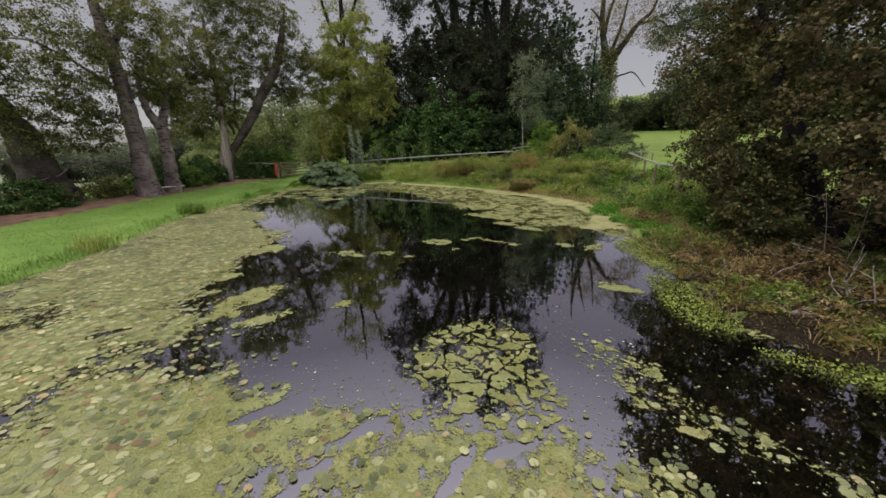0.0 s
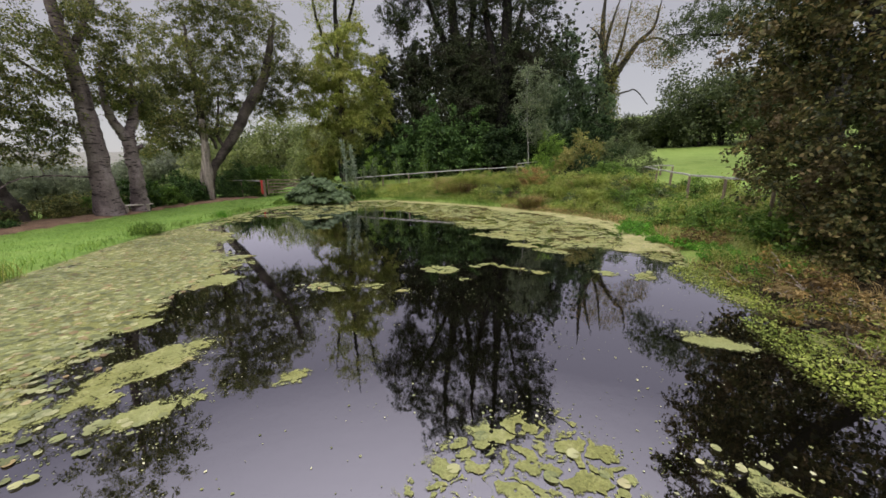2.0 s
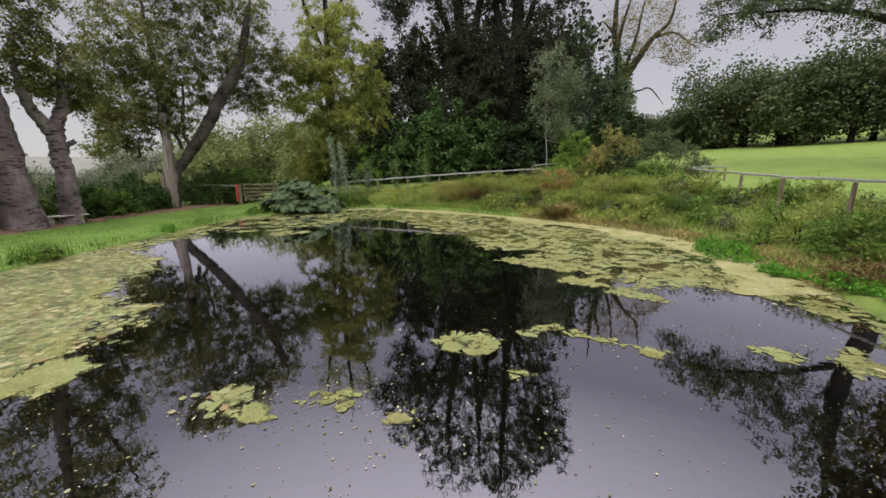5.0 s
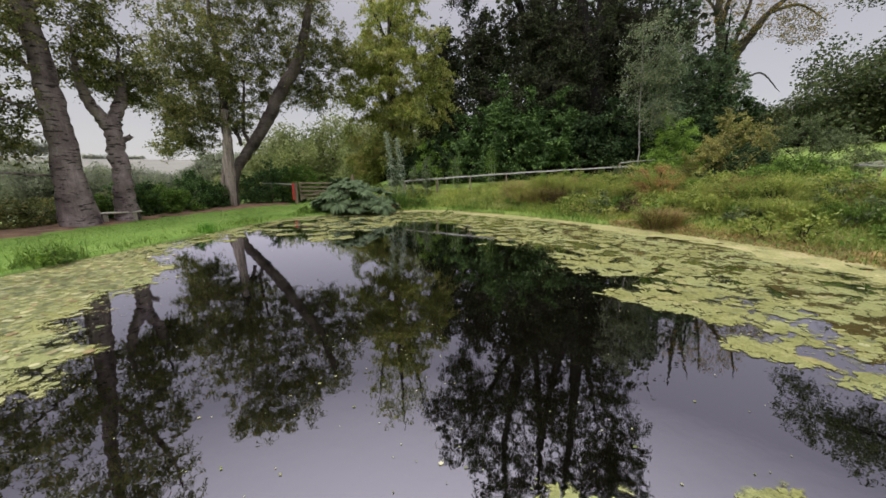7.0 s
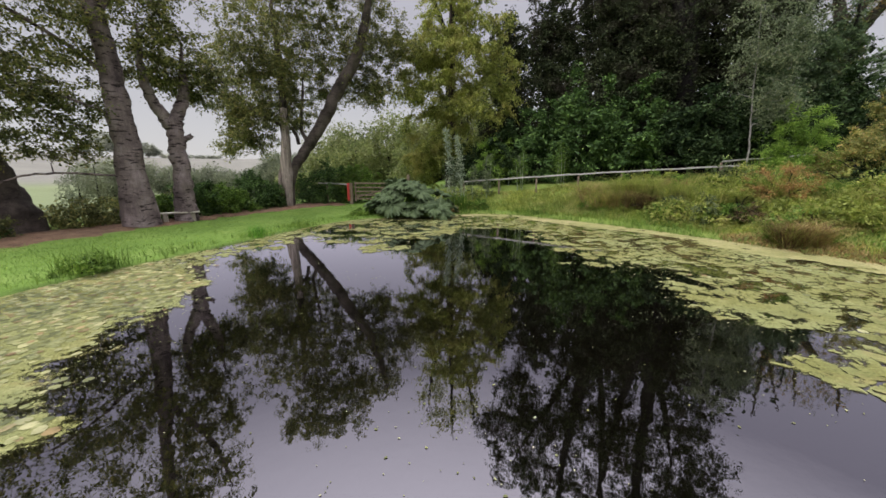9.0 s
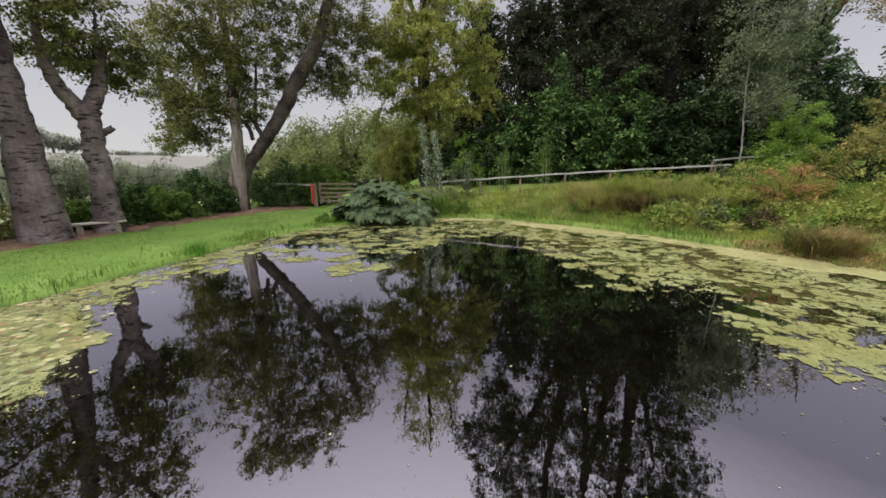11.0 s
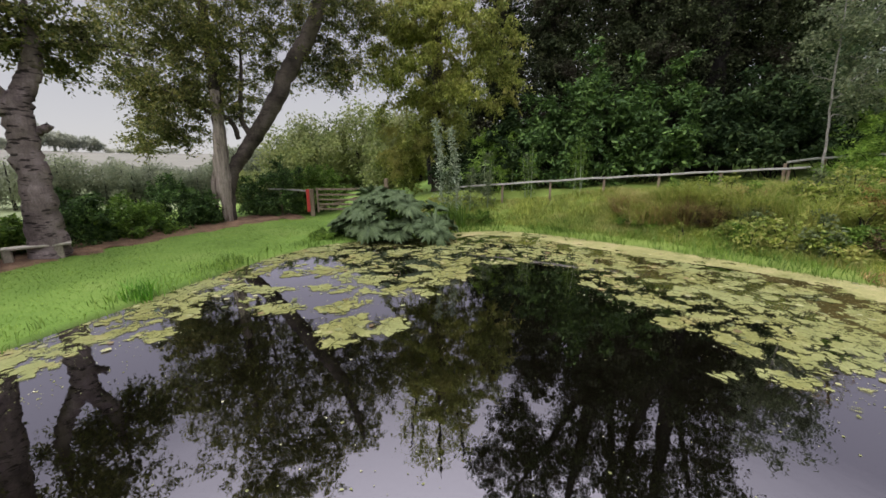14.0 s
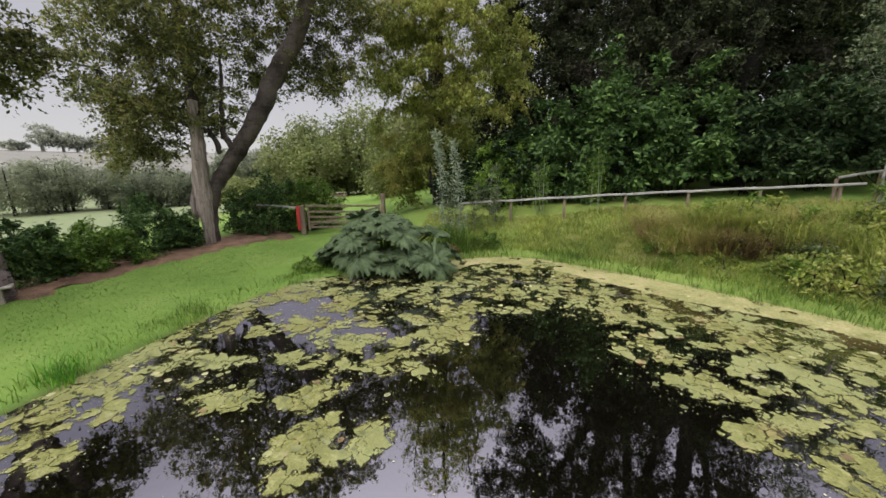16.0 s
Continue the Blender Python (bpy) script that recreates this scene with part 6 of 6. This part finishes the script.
    cress = scatter(40000, (3.8, 2.0), (9, 11), lambda x, y, u: (shore_distance(x, y) > -0.9) & (shore_distance(x, y) < 1.2) & (cloud(x, y, 1.1, 8) > 0.5), rng)
    cress[:, 2] = np.maximum(cress[:, 2], 0.0) + rng.uniform(0.015, 0.09, len(cress))
    root = thing("water_cress", "low yellow-green cress on the muddy margin", "water plant", kind="stuff")
    part("foliage", mesh_np("foliage", *leaf_cloud(cress, 0.042, rng, 0.7, 0.0)), LEAF_LIME, root, kind="stuff")
    flat = scatter(46000, (3.4, 12.5), (9.5, 24), lambda x, y, u: (np.abs(shore_distance(x, y) - 0.35) < 0.35 + 0.5 * cloud(x, y, 0.6, 15)) & (u < 0.85), rng)
    root = thing("flattened_grass", "flattened straw-coloured grass along the water's edge", "grass", kind="stuff")
    part("leaf_tuft", mesh_np("leaf_tuft", *blades(flat, 0.11, 0.022, rng, 1.8)), STRAW, root, kind="stuff")
    straw = scatter(10000, (4.5, 2), (9.5, 26), lambda x, y, u: (np.abs(shore_distance(x, y) - 0.9) < 1.0) & (wave(x, y, 1.2, 2.0) > 0.1), rng)
    root = thing("dead_grass", "straw-coloured dead stalks by the water", "grass", kind="stuff")
    part("leaf_tuft", mesh_np("leaf_tuft", *blades(straw, 0.24, 0.014, rng, 1.3)), STRAW, root, kind="stuff")


build_grass()


# ---- floating plants ----
# the edge of the open water within the floating plants
OPEN = np.array([(-2.6, 3.8), (-0.6, 3.85), (1.2, 3.3), (2.3, 1.2), (5.0, 0.0), (7.2, 1.0), (6.2, 4.6), (5.6, 6.2), (5.9, 8.4), (5.7, 10.5), (4.9, 12.6), (3.7, 13.0), (3.0, 12.9), (2.24, 13.75), (1.75, 14.5), (1.1, 14.9), (1.35, 15.45), (1.95, 15.65), (2.2, 16.2), (1.7, 16.67), (1.2, 16.72), (0.58, 16.9), (0.7, 17.9), (0.28, 18.94),
                 (-0.35, 19.6), (-0.8, 20.2), (-1.3, 21.4), (-1.75, 22.0), (-2.4, 22.9), (-3.25, 23.9), (-4.9, 23.2), (-5.6, 21.4), (-6.9, 20.9), (-7.7, 20.3), (-9.0, 19.5), (-9.2, 17.4), (-8.8, 16.4), (-8.1, 15.1), (-7.5, 13.9), (-6.6, 12.9), (-5.8, 11.8), (-5.2, 10.0), (-5.0, 8.2), (-4.7, 6.6), (-4.2, 5.2), (-3.4, 4.3)])
# floating islands: x, y, half length, half width, turn, strength
ISLANDS = [(0.45, 4.6, 1.25, 0.9, 55, 0.95), (0.7, 3.8, 0.8, 0.6, 0, 0.95), (-3.75, 6.6, 0.9, 0.4, 60, 0.95), (-3.03, 5.72, 0.55, 0.24, 42, 0.95), (-4.1, 5.74, 0.65, 0.28, 18, 0.95), (-5.7, 12.1, 0.6, 0.2, 20, 0.8), (-2.2, 9.5, 1.6, 0.32, -5, 0.5), (-0.3, 9.0, 0.8, 0.25, 0, 0.45), (2.4, 4.25, 1.0, 0.5, -65, 0.9), (2.75, 3.35, 0.9, 0.42, -50, 0.95), (3.3, 2.65, 0.8, 0.3, -40, 0.7), (5.1, 6.7, 0.9, 0.3, 75, 0.75), (4.8, 5.2, 0.6, 0.25, -40, 0.75), (5.2, 8.4, 0.8, 0.3, 80, 0.75),
           (1.75, 2.4, 0.7, 0.45, 20, 0.9), (3.7, 7.1, 0.6, 0.3, -40, 0.9), (4.4, 10.3, 1.5, 0.5, -20, 0.55), (-6.1, 19.65, 0.75, 0.42, 20, 0.95), (-6.7, 20.5, 0.45, 0.6, 80, 0.9), (-7.8, 20.0, 0.5, 0.3, 20, 0.9)]
# open water within the mats: x, y, half length, half width, turn
HOLES = [(-8.5, 21.5, 0.8, 0.3, 15), (-7.3, 20.6, 0.35, 0.3, -5), (-8.0, 20.75, 0.4, 0.14, 30), (-9.1, 23.0, 0.5, 0.12, 30), (-7.0, 22.4, 0.5, 0.12, 15), (-6.2, 22.6, 0.3, 0.3, 30), (-4.6, 24.4, 0.8, 0.1, -15), (-3.0, 4.7, 0.6, 0.2, 15), (-4.6, 7.3, 0.5, 0.15, 40),
         (-1.9, 3.5, 0.5, 0.08, 35), (-0.9, 3.1, 0.5, 0.05, 40), (-1.3, 2.5, 0.4, 0.05, 50), (0.1, 2.6, 0.4, 0.05, 60), (0.7, 2.9, 0.35, 0.05, 20), (-5.3, 5.2, 0.3, 0.08, 35), (-4.2, 4.3, 0.3, 0.07, 30), (0.9, 18.6, 0.5, 0.2, -50), (1.6, 19.6, 0.6, 0.16, -50)]
# single rafts of algae: x, y, radius, stretch, turn
RAFTS = [(-1.9, 6.3, 0.12, 1.8, 40), (-0.12, 10.76, 0.36, 1.25, 0), (-0.32, 10.98, 0.16, 1.2, 30), (0.75, 11.08, 0.16, 1.5, 20), (1.14, 11.24, 0.16, 1.4, -20), (1.37, 10.98, 0.13, 2.0, -40), (1.7, 10.76, 0.15, 2.0, -30), (2.1, 10.5, 0.16, 1.8, -25),
         (-1.6, 9.6, 0.16, 2.2, 0), (-0.9, 9.3, 0.12, 2.0, 10), (-2.4, 9.4, 0.15, 2.4, -8), (0.3, 10.0, 0.1, 2.2, 0), (3.6, 7.15, 0.28, 1.6, -40)]
FAR_RAFTS = [(1.27, 15.1, 0.24, 1.5, -20), (-1.5, 21.65, 0.24, 1.5, -30), (-1.3, 20.75, 0.25, 1.4, -30), (-5.6, 19.75, 0.3, 1.3, 70), (-6.3, 19.6, 0.4, 1.3, 60), (-6.2, 19.1, 0.22, 1.4, 20), (-6.8, 20.4, 0.34, 1.4, 80), (-7.75, 20.1, 0.3, 1.6, 15), (-5.3, 22.6, 0.4, 1.5, 10),
             (-0.55, 19.35, 0.2, 1.6, -10), (-1.25, 19.3, 0.13, 1.4, 20), (2.3, 13.4, 0.3, 1.8, -40), (3.0, 12.6, 0.3, 2.0, -40)]


OPEN_EDGE = rounded(OPEN, 3)


def holes(x, y):
    out = np.zeros(np.shape(x))
    for cx, cy, a, b, turn in HOLES:
        c, si = math.cos(radians(turn)), math.sin(radians(turn))
        u, v = ((x - cx) * c + (y - cy) * si) / a, (-(x - cx) * si + (y - cy) * c) / b
        out = np.maximum(out, 0.8 * np.clip(1.25 - np.hypot(u, v), 0, 0.6))
    return out


def mat_field(x, y):
    """How thickly plants float here, without the small unevenness."""
    q = line_distance(OPEN_EDGE, x, y) + 0.5 * (cloud(x, y, 0.8, 20) - 0.5) + 0.35 * (cloud(x, y, 2.2, 21) - 0.5)
    best = np.clip(0.42 + 0.45 * q, -1.0, 0.62)
    for cx, cy, a, b, turn, s in ISLANDS:
        c, si = math.cos(radians(turn)), math.sin(radians(turn))
        u, v = ((x - cx) * c + (y - cy) * si) / a, (-(x - cx) * si + (y - cy) * c) / b
        best = np.maximum(best, np.minimum(s * (1.35 - np.sqrt(u * u + v * v)), 0.28 + 0.34 * s))
    return best - holes(x, y)


def cover(x, y):
    """The same with blotches: above about 0.5 they close up."""
    return mat_field(x, y) + 0.30 * (cloud(x, y, 0.9) - 0.5) + 0.36 * (cloud(x, y, 2.6, 1) - 0.5) + 0.24 * (cloud(x, y, 6.5, 2) - 0.5) + 0.10 * (cloud(x, y, 15.0, 3) - 0.5)


def pad_mesh(seed, n=13, rings=True):
    """A round notched leaf, a little dished and uneven."""
    rng = np.random.default_rng(seed)
    th = np.linspace(0.16, 2 * np.pi - 0.16, n)
    r = 1 + rng.normal(0, 0.06, n) + 0.08 * np.cos(2 * th + seed)
    rim = np.stack([r * np.cos(th), r * np.sin(th), rng.normal(0.015, 0.025, n)], -1)
    k = np.arange(n - 1)
    if not rings:
        return np.vstack([[[0, 0, 0.0]], rim]), np.zeros((0, 4), int), np.stack([np.zeros(n - 1, int), 1 + k, 2 + k], -1)
    V = np.vstack([[[0, 0, 0.0]], np.stack([0.45 * r * np.cos(th), 0.45 * r * np.sin(th), 0.03 + 0 * th], -1), rim])
    return V, np.stack([1 + k, 1 + n + k, 2 + n + k, 2 + k], -1), np.stack([np.zeros(n - 1, int), 1 + k, 2 + k], -1)


def build_floating():
    rng = np.random.default_rng(31)
    # the algae film: one sheet over the water wherever anything floats
    s = 0.075
    xs, ys = np.arange(-11.2, 7.8, s), np.arange(-5.0, 29.2, s)
    X, Y = np.meshgrid(xs, ys, indexing="ij")
    n, m = X.shape
    mx, my = X[:-1, :-1] + s / 2, Y[:-1, :-1] + s / 2
    d = shore_distance(mx, my)
    dv = shore_distance(X, Y)
    field = mat_field(X, Y)
    leftside = step(-2.6, -3.8, X) * step(17.5, 16.0, Y)
    leafy = step(7.2, 8.4, Y) * (1 - leftside)
    cells = step(-1.0, -0.6, X) * step(2.1, 1.7, X) * step(2.9, 3.4, Y) * step(7.0, 6.4, Y)
    base = field + 0.3 * (cloud(X, Y, 0.9) - 0.5) * (1 - 0.6 * cells) + leftside * (0.09 - 0.07 * step(8.0, 6.0, Y) - 0.2 * np.clip(cloud(X, Y, 1.9, 23) - 0.4, 0, 1) * step(9.5, 6.5, Y)) + 0.12 * cells
    # rafts: overlapping rounded leaves of algae with water between
    rafts = np.full(X.shape, -0.3)
    px, py = rng.uniform(-11, 7.6, 16000), rng.uniform(3.0, 28.8, 16000)
    pf = mat_field(px, py)
    close = (py < 7) & (px > -1.2) & (px < 2.2)
    ok = (~close) & (rng.random(16000) < (0.12 + 0.26 * step(0.35, 0.62, pf)) * (1 + 0.55 * step(-1.0, 1.0, px)) * step(0.25, 0.48, pf)) & (py > 7.2)
    px, py = px[ok], py[ok]
    pr = 0.055 + 0.21 * rng.random(len(px)) ** 1.7
    discs = [(*q, rng.uniform(1.0, 2.0), rng.uniform(0, 180)) for q in zip(px, py, pr)] + RAFTS + FAR_RAFTS
    for cx, cy, r, st, turn in discs:
        i0, i1 = np.searchsorted(xs, [cx - 2.2 * r * st, cx + 2.2 * r * st])
        j0, j1 = np.searchsorted(ys, [cy - 2.2 * r * st, cy + 2.2 * r * st])
        gx, gy = X[i0:i1, j0:j1] - cx, Y[i0:i1, j0:j1] - cy
        c, si = math.cos(radians(turn)), math.sin(radians(turn))
        u, v = (gx * c + gy * si) / st, -gx * si + gy * c
        th = np.arctan2(v, u)
        rr = r * (1 + 0.12 * np.sin(3 * th + cx * 9) + 0.08 * np.sin(7 * th + cy * 7))
        rafts[i0:i1, j0:j1] = np.maximum(rafts[i0:i1, j0:j1], 0.5 + np.minimum(2.2 * (rr - np.hypot(u, v)), 0.24))
    ragged = 1 - 0.62 * leafy - 0.35 * cells
    rim = line_distance(OPEN_EDGE, X, Y) + 0.35 * (cloud(X, Y, 1.5, 26) - 0.5)
    rafts = np.maximum(rafts, np.where((X > -0.6) & (Y > 12.6) & (Y < 20), 0.72 - 0.5 * np.abs(rim - 0.3) - 0.55 * np.clip(cloud(X, Y, 1.6, 27) - 0.45, 0, 1) - 0.06 * np.clip(Y - 16, 0, 4), -1))
    rafts -= holes(X, Y)
    base = base * (1 - leafy) + leafy * rafts
    one = np.isclose(leafy, 0) & (rafts > 0.3)
    base = np.where(one, np.maximum(base, rafts), base)
    base = np.maximum(base, np.where(Y > 9, 0.66 - np.where((X < -5) & (Y > 14), 0.75, 0.45) * np.abs(dv + 0.2) - 0.2 * cloud(X, Y, 0.6, 4), -1))
    base = np.maximum(base, np.where((X < -5) & (Y > 15), 0.78 - 0.42 * np.abs(dv + 0.35) - 0.25 * cloud(X, Y, 0.9, 4), -1))
    gaps = 0.75 * leafy * step(7, 8, Y) + 1.3 * cells + 0.5 * step(-4.6, -4.2, X) * step(-1.9, -2.3, X) * step(5.4, 5.8, Y) * step(7.9, 7.5, Y) + 0.7 * step(1.6, 1.9, X) * step(6.5, 6.0, Y)
    gaps = gaps * (1 - 0.2 * ((X > -0.6) & (Y > 12.6) & (Y < 19) & (np.abs(rim - 0.34) < 0.45)))
    on = (base[:-1, :-1] > 0.05) & (d < 0.3)
    i, j = np.nonzero(on)
    Xj, Yj = X + rng.uniform(-0.4, 0.4, X.shape) * s, Y + rng.uniform(-0.4, 0.4, X.shape) * s
    Z = 0.007 + 0.003 * rng.random(X.shape)
    V = np.stack([Xj, Yj, Z], -1).reshape(-1, 3)
    F = np.stack([i * m + j, (i + 1) * m + j, (i + 1) * m + j + 1, i * m + j + 1], -1)
    used, inv = np.unique(F, return_inverse=True)
    root = thing("algae_mat", "yellow-green floating algae and duckweed film", "algae", kind="stuff")
    me = mesh_np("film", V[used], inv.reshape(-1, 4))
    at = me.attributes.new("cover", "FLOAT_COLOR", "POINT")
    col = np.stack([base, gaps, ragged, 0 * base + 1], -1).reshape(-1, 4)[used]
    at.data.foreach_set("color", col.astype(np.float32).ravel())
    part("film", me, ALGAE, root, kind="stuff")
    scum = (d > -0.5 - 0.8 * cloud(mx, my, 0.5, 11) - 0.9 * step(1.5, 4.0, mx) * cloud(mx, my, 1.3, 13)) & (d < 0.22) & (mx > -6.5 + 0.4 * (26 - my)) & (my > 12.5) & (cloud(mx, my, 3.0, 12) > 0.22)
    i, j = np.nonzero(scum)
    V2 = V.copy()
    V2[:, 2] += 0.004
    F = np.stack([i * m + j, (i + 1) * m + j, (i + 1) * m + j + 1, i * m + j + 1], -1)
    used, inv = np.unique(F, return_inverse=True)
    root = thing("shore_scum", "pale beige-yellow scum along the far shore", "algae", kind="stuff")
    part("film", mesh_np("film", V2[used], inv.reshape(-1, 4)), SCUM, root, kind="stuff")
    # added sheet hiding sky mirrored between rafts; its brown mixes weed and reflection
    brown = (d < 0.1) & (d > -3.4) & (mx > 1.2) & (my > 12.0) & (my < 25) & (rim[:-1, :-1] > 0.25) & (cloud(mx, my, 0.8, 28) + 0.5 * (cloud(mx, my, 4.0, 29) - 0.5) > 0.42)
    i, j = np.nonzero(brown)
    V2[:, 2] = 0.003
    F = np.stack([i * m + j, (i + 1) * m + j, (i + 1) * m + j + 1, i * m + j + 1], -1)
    used, inv = np.unique(F, return_inverse=True)
    root = thing("brown_sheet", "dark brown sheet on the water: weed and a painted dark reflection", "algae", kind="stuff")
    part("film", mesh_np("film", V2[used], inv.reshape(-1, 4)), BROWN_SHEET, root, kind="stuff")
    # lily pads over it
    root = thing("water_lily_bed", "crowded round water lily pads, yellowing and pale green", "water lily")
    g = 0.082
    xs, ys = np.arange(-11.0, 7.6, g), np.arange(-5.0, 28.6, g)
    X, Y = np.meshgrid(xs, ys, indexing="ij")
    x, y = (X + rng.uniform(-0.5, 0.5, X.shape) * g * 1.3).ravel(), (Y + rng.uniform(-0.5, 0.5, X.shape) * g * 1.3).ravel()
    c = cover(x, y)
    left = step(-2.2, -3.6, x)
    front = step(3.6, 3.0, y) * (1 - left)
    thick = 0.03 + 0.30 * front * (0.4 + 1.2 * cloud(x, y, 1.2, 5)) + left * np.where(y < 17, 0.85 - 0.4 * cloud(x, y, 1.3, 24) * step(9.0, 6.5, y), 0.025)
    thick = thick * (1 - 1.0 * step(-4.5, -4.1, x) * step(5.4, 5.9, y) * step(8.2, 7.6, y))
    keep = (c + rng.normal(0, 0.08, len(x)) > 0.46) & (shore_distance(x, y) < -0.05) & (rng.random(len(x)) < thick)
    keep |= (mat_field(x, y) > 0.18) & (y < 5.2) & (x > -3) & (rng.random(len(x)) < 0.004) & (shore_distance(x, y) < -0.05)
    keep |= (mat_field(x, y) > -0.15) & (y < 7) & (x < -2) & ((x < -4.3) | (y < 5.2)) & (rng.random(len(x)) < 0.16 * cloud(x, y, 1.7, 16)) & (shore_distance(x, y) < -0.05)
    x, y = x[keep], y[keep]
    near = np.nonzero((np.abs(x + 0.5) < 2.4) & (y < 6.2))[0]
    near = rng.permutation(near)[:290]
    shapes = [pad_mesh(k) for k in range(6)]
    meshes = [mesh_np("lily_pad", *sh) for sh in shapes]
    for me in meshes:
        me.materials.append(PAD)
    for k in near:
        ob = part("lily_pad", meshes[k % 6], None, root)
        sc = rng.uniform(0.035, 0.066)
        ob.matrix_basis = pose(x[k], y[k], 0.010 + rng.uniform(0, 0.006), rng.normal(0, 1), rng.normal(0, 1), rng.uniform(0, 360)) @ Matrix.Scale(sc, 4)
    rest = np.setdiff1d(np.arange(len(x)), near)
    VV, Q, T, off = [], [], [], 0
    for k in range(6):
        idx = rest[rest % 6 == k]
        V, q, t = pad_mesh(k, 9, False)
        a = rng.uniform(0, 2 * np.pi, len(idx))
        sc = 0.028 + 0.034 * rng.random(len(idx))
        ca, sa = np.cos(a) * sc, np.sin(a) * sc
        P = np.stack([x[idx, None] + V[None, :, 0] * ca[:, None] - V[None, :, 1] * sa[:, None], y[idx, None] + V[None, :, 0] * sa[:, None] + V[None, :, 1] * ca[:, None],
                      0.011 + rng.uniform(0, 0.006, (len(idx), 1)) + V[None, :, 2] * sc[:, None] + np.maximum(0, rng.normal(0, 0.06, (len(idx), 1)) * V[None, :, 0]) * sc[:, None]], -1)
        o = off + np.arange(len(idx))[:, None, None] * len(V)
        VV.append(P.reshape(-1, 3))
        T.append((t[None] + o).reshape(-1, 3))
        off += len(idx) * len(V)
    part("pad_cover", mesh_np("pad_cover", np.concatenate(VV), np.concatenate(T)), PAD, root, kind="stuff")
    # drifting specks
    n = 90000
    x, y = rng.uniform(-10.5, 7, n), rng.uniform(1.2, 27, n)
    c = cover(x, y)
    keep = (shore_distance(x, y) < -0.1) & (rng.random(n) < 0.05 * cloud(x, y, 0.7, 22) + 0.5 * cloud(x, y, 1.4, 25) ** 3 * step(5.0, 6.0, y) * step(12.0, 8.0, y) + 0.8 * step(0.05, 0.5, c) + 0.6 * step(-0.3, 0.2, c) * step(-1.5, -2.5, x) * step(7.5, 6.5, y) + 0.07 * (wave(x, y, 0.8, 3.0) > 0.4))
    x, y = x[keep], y[keep]
    wx, wy = rng.uniform(1.6, 6.0, 260), rng.uniform(1.6, 5.6, 260)
    wk = shore_distance(wx, wy) < -0.1
    x, y = np.concatenate([x, wx[wk]]), np.concatenate([y, wy[wk]])
    n = len(x)
    a, sc = rng.uniform(0, 2 * np.pi, n), 0.005 + 0.011 * rng.random(n) ** 4
    sc[-int(wk.sum()):] = rng.uniform(0.006, 0.02, int(wk.sum()))
    th = a[:, None] + np.arange(5)[None] * 2 * np.pi / 5
    sc = sc[:, None] * rng.uniform(0.5, 1.5, th.shape)
    V = np.stack([x[:, None] + sc * np.cos(th), y[:, None] + sc * np.sin(th), np.full(th.shape, 0.006)], -1).reshape(-1, 3)
    root = thing("duckweed", "scattered duckweed and fallen leaf specks on the water", "duckweed", kind="stuff")
    part("specks", mesh_np("specks", V, np.arange(n * 5).reshape(-1, 5)), SPECK, root, kind="stuff")


build_floating()
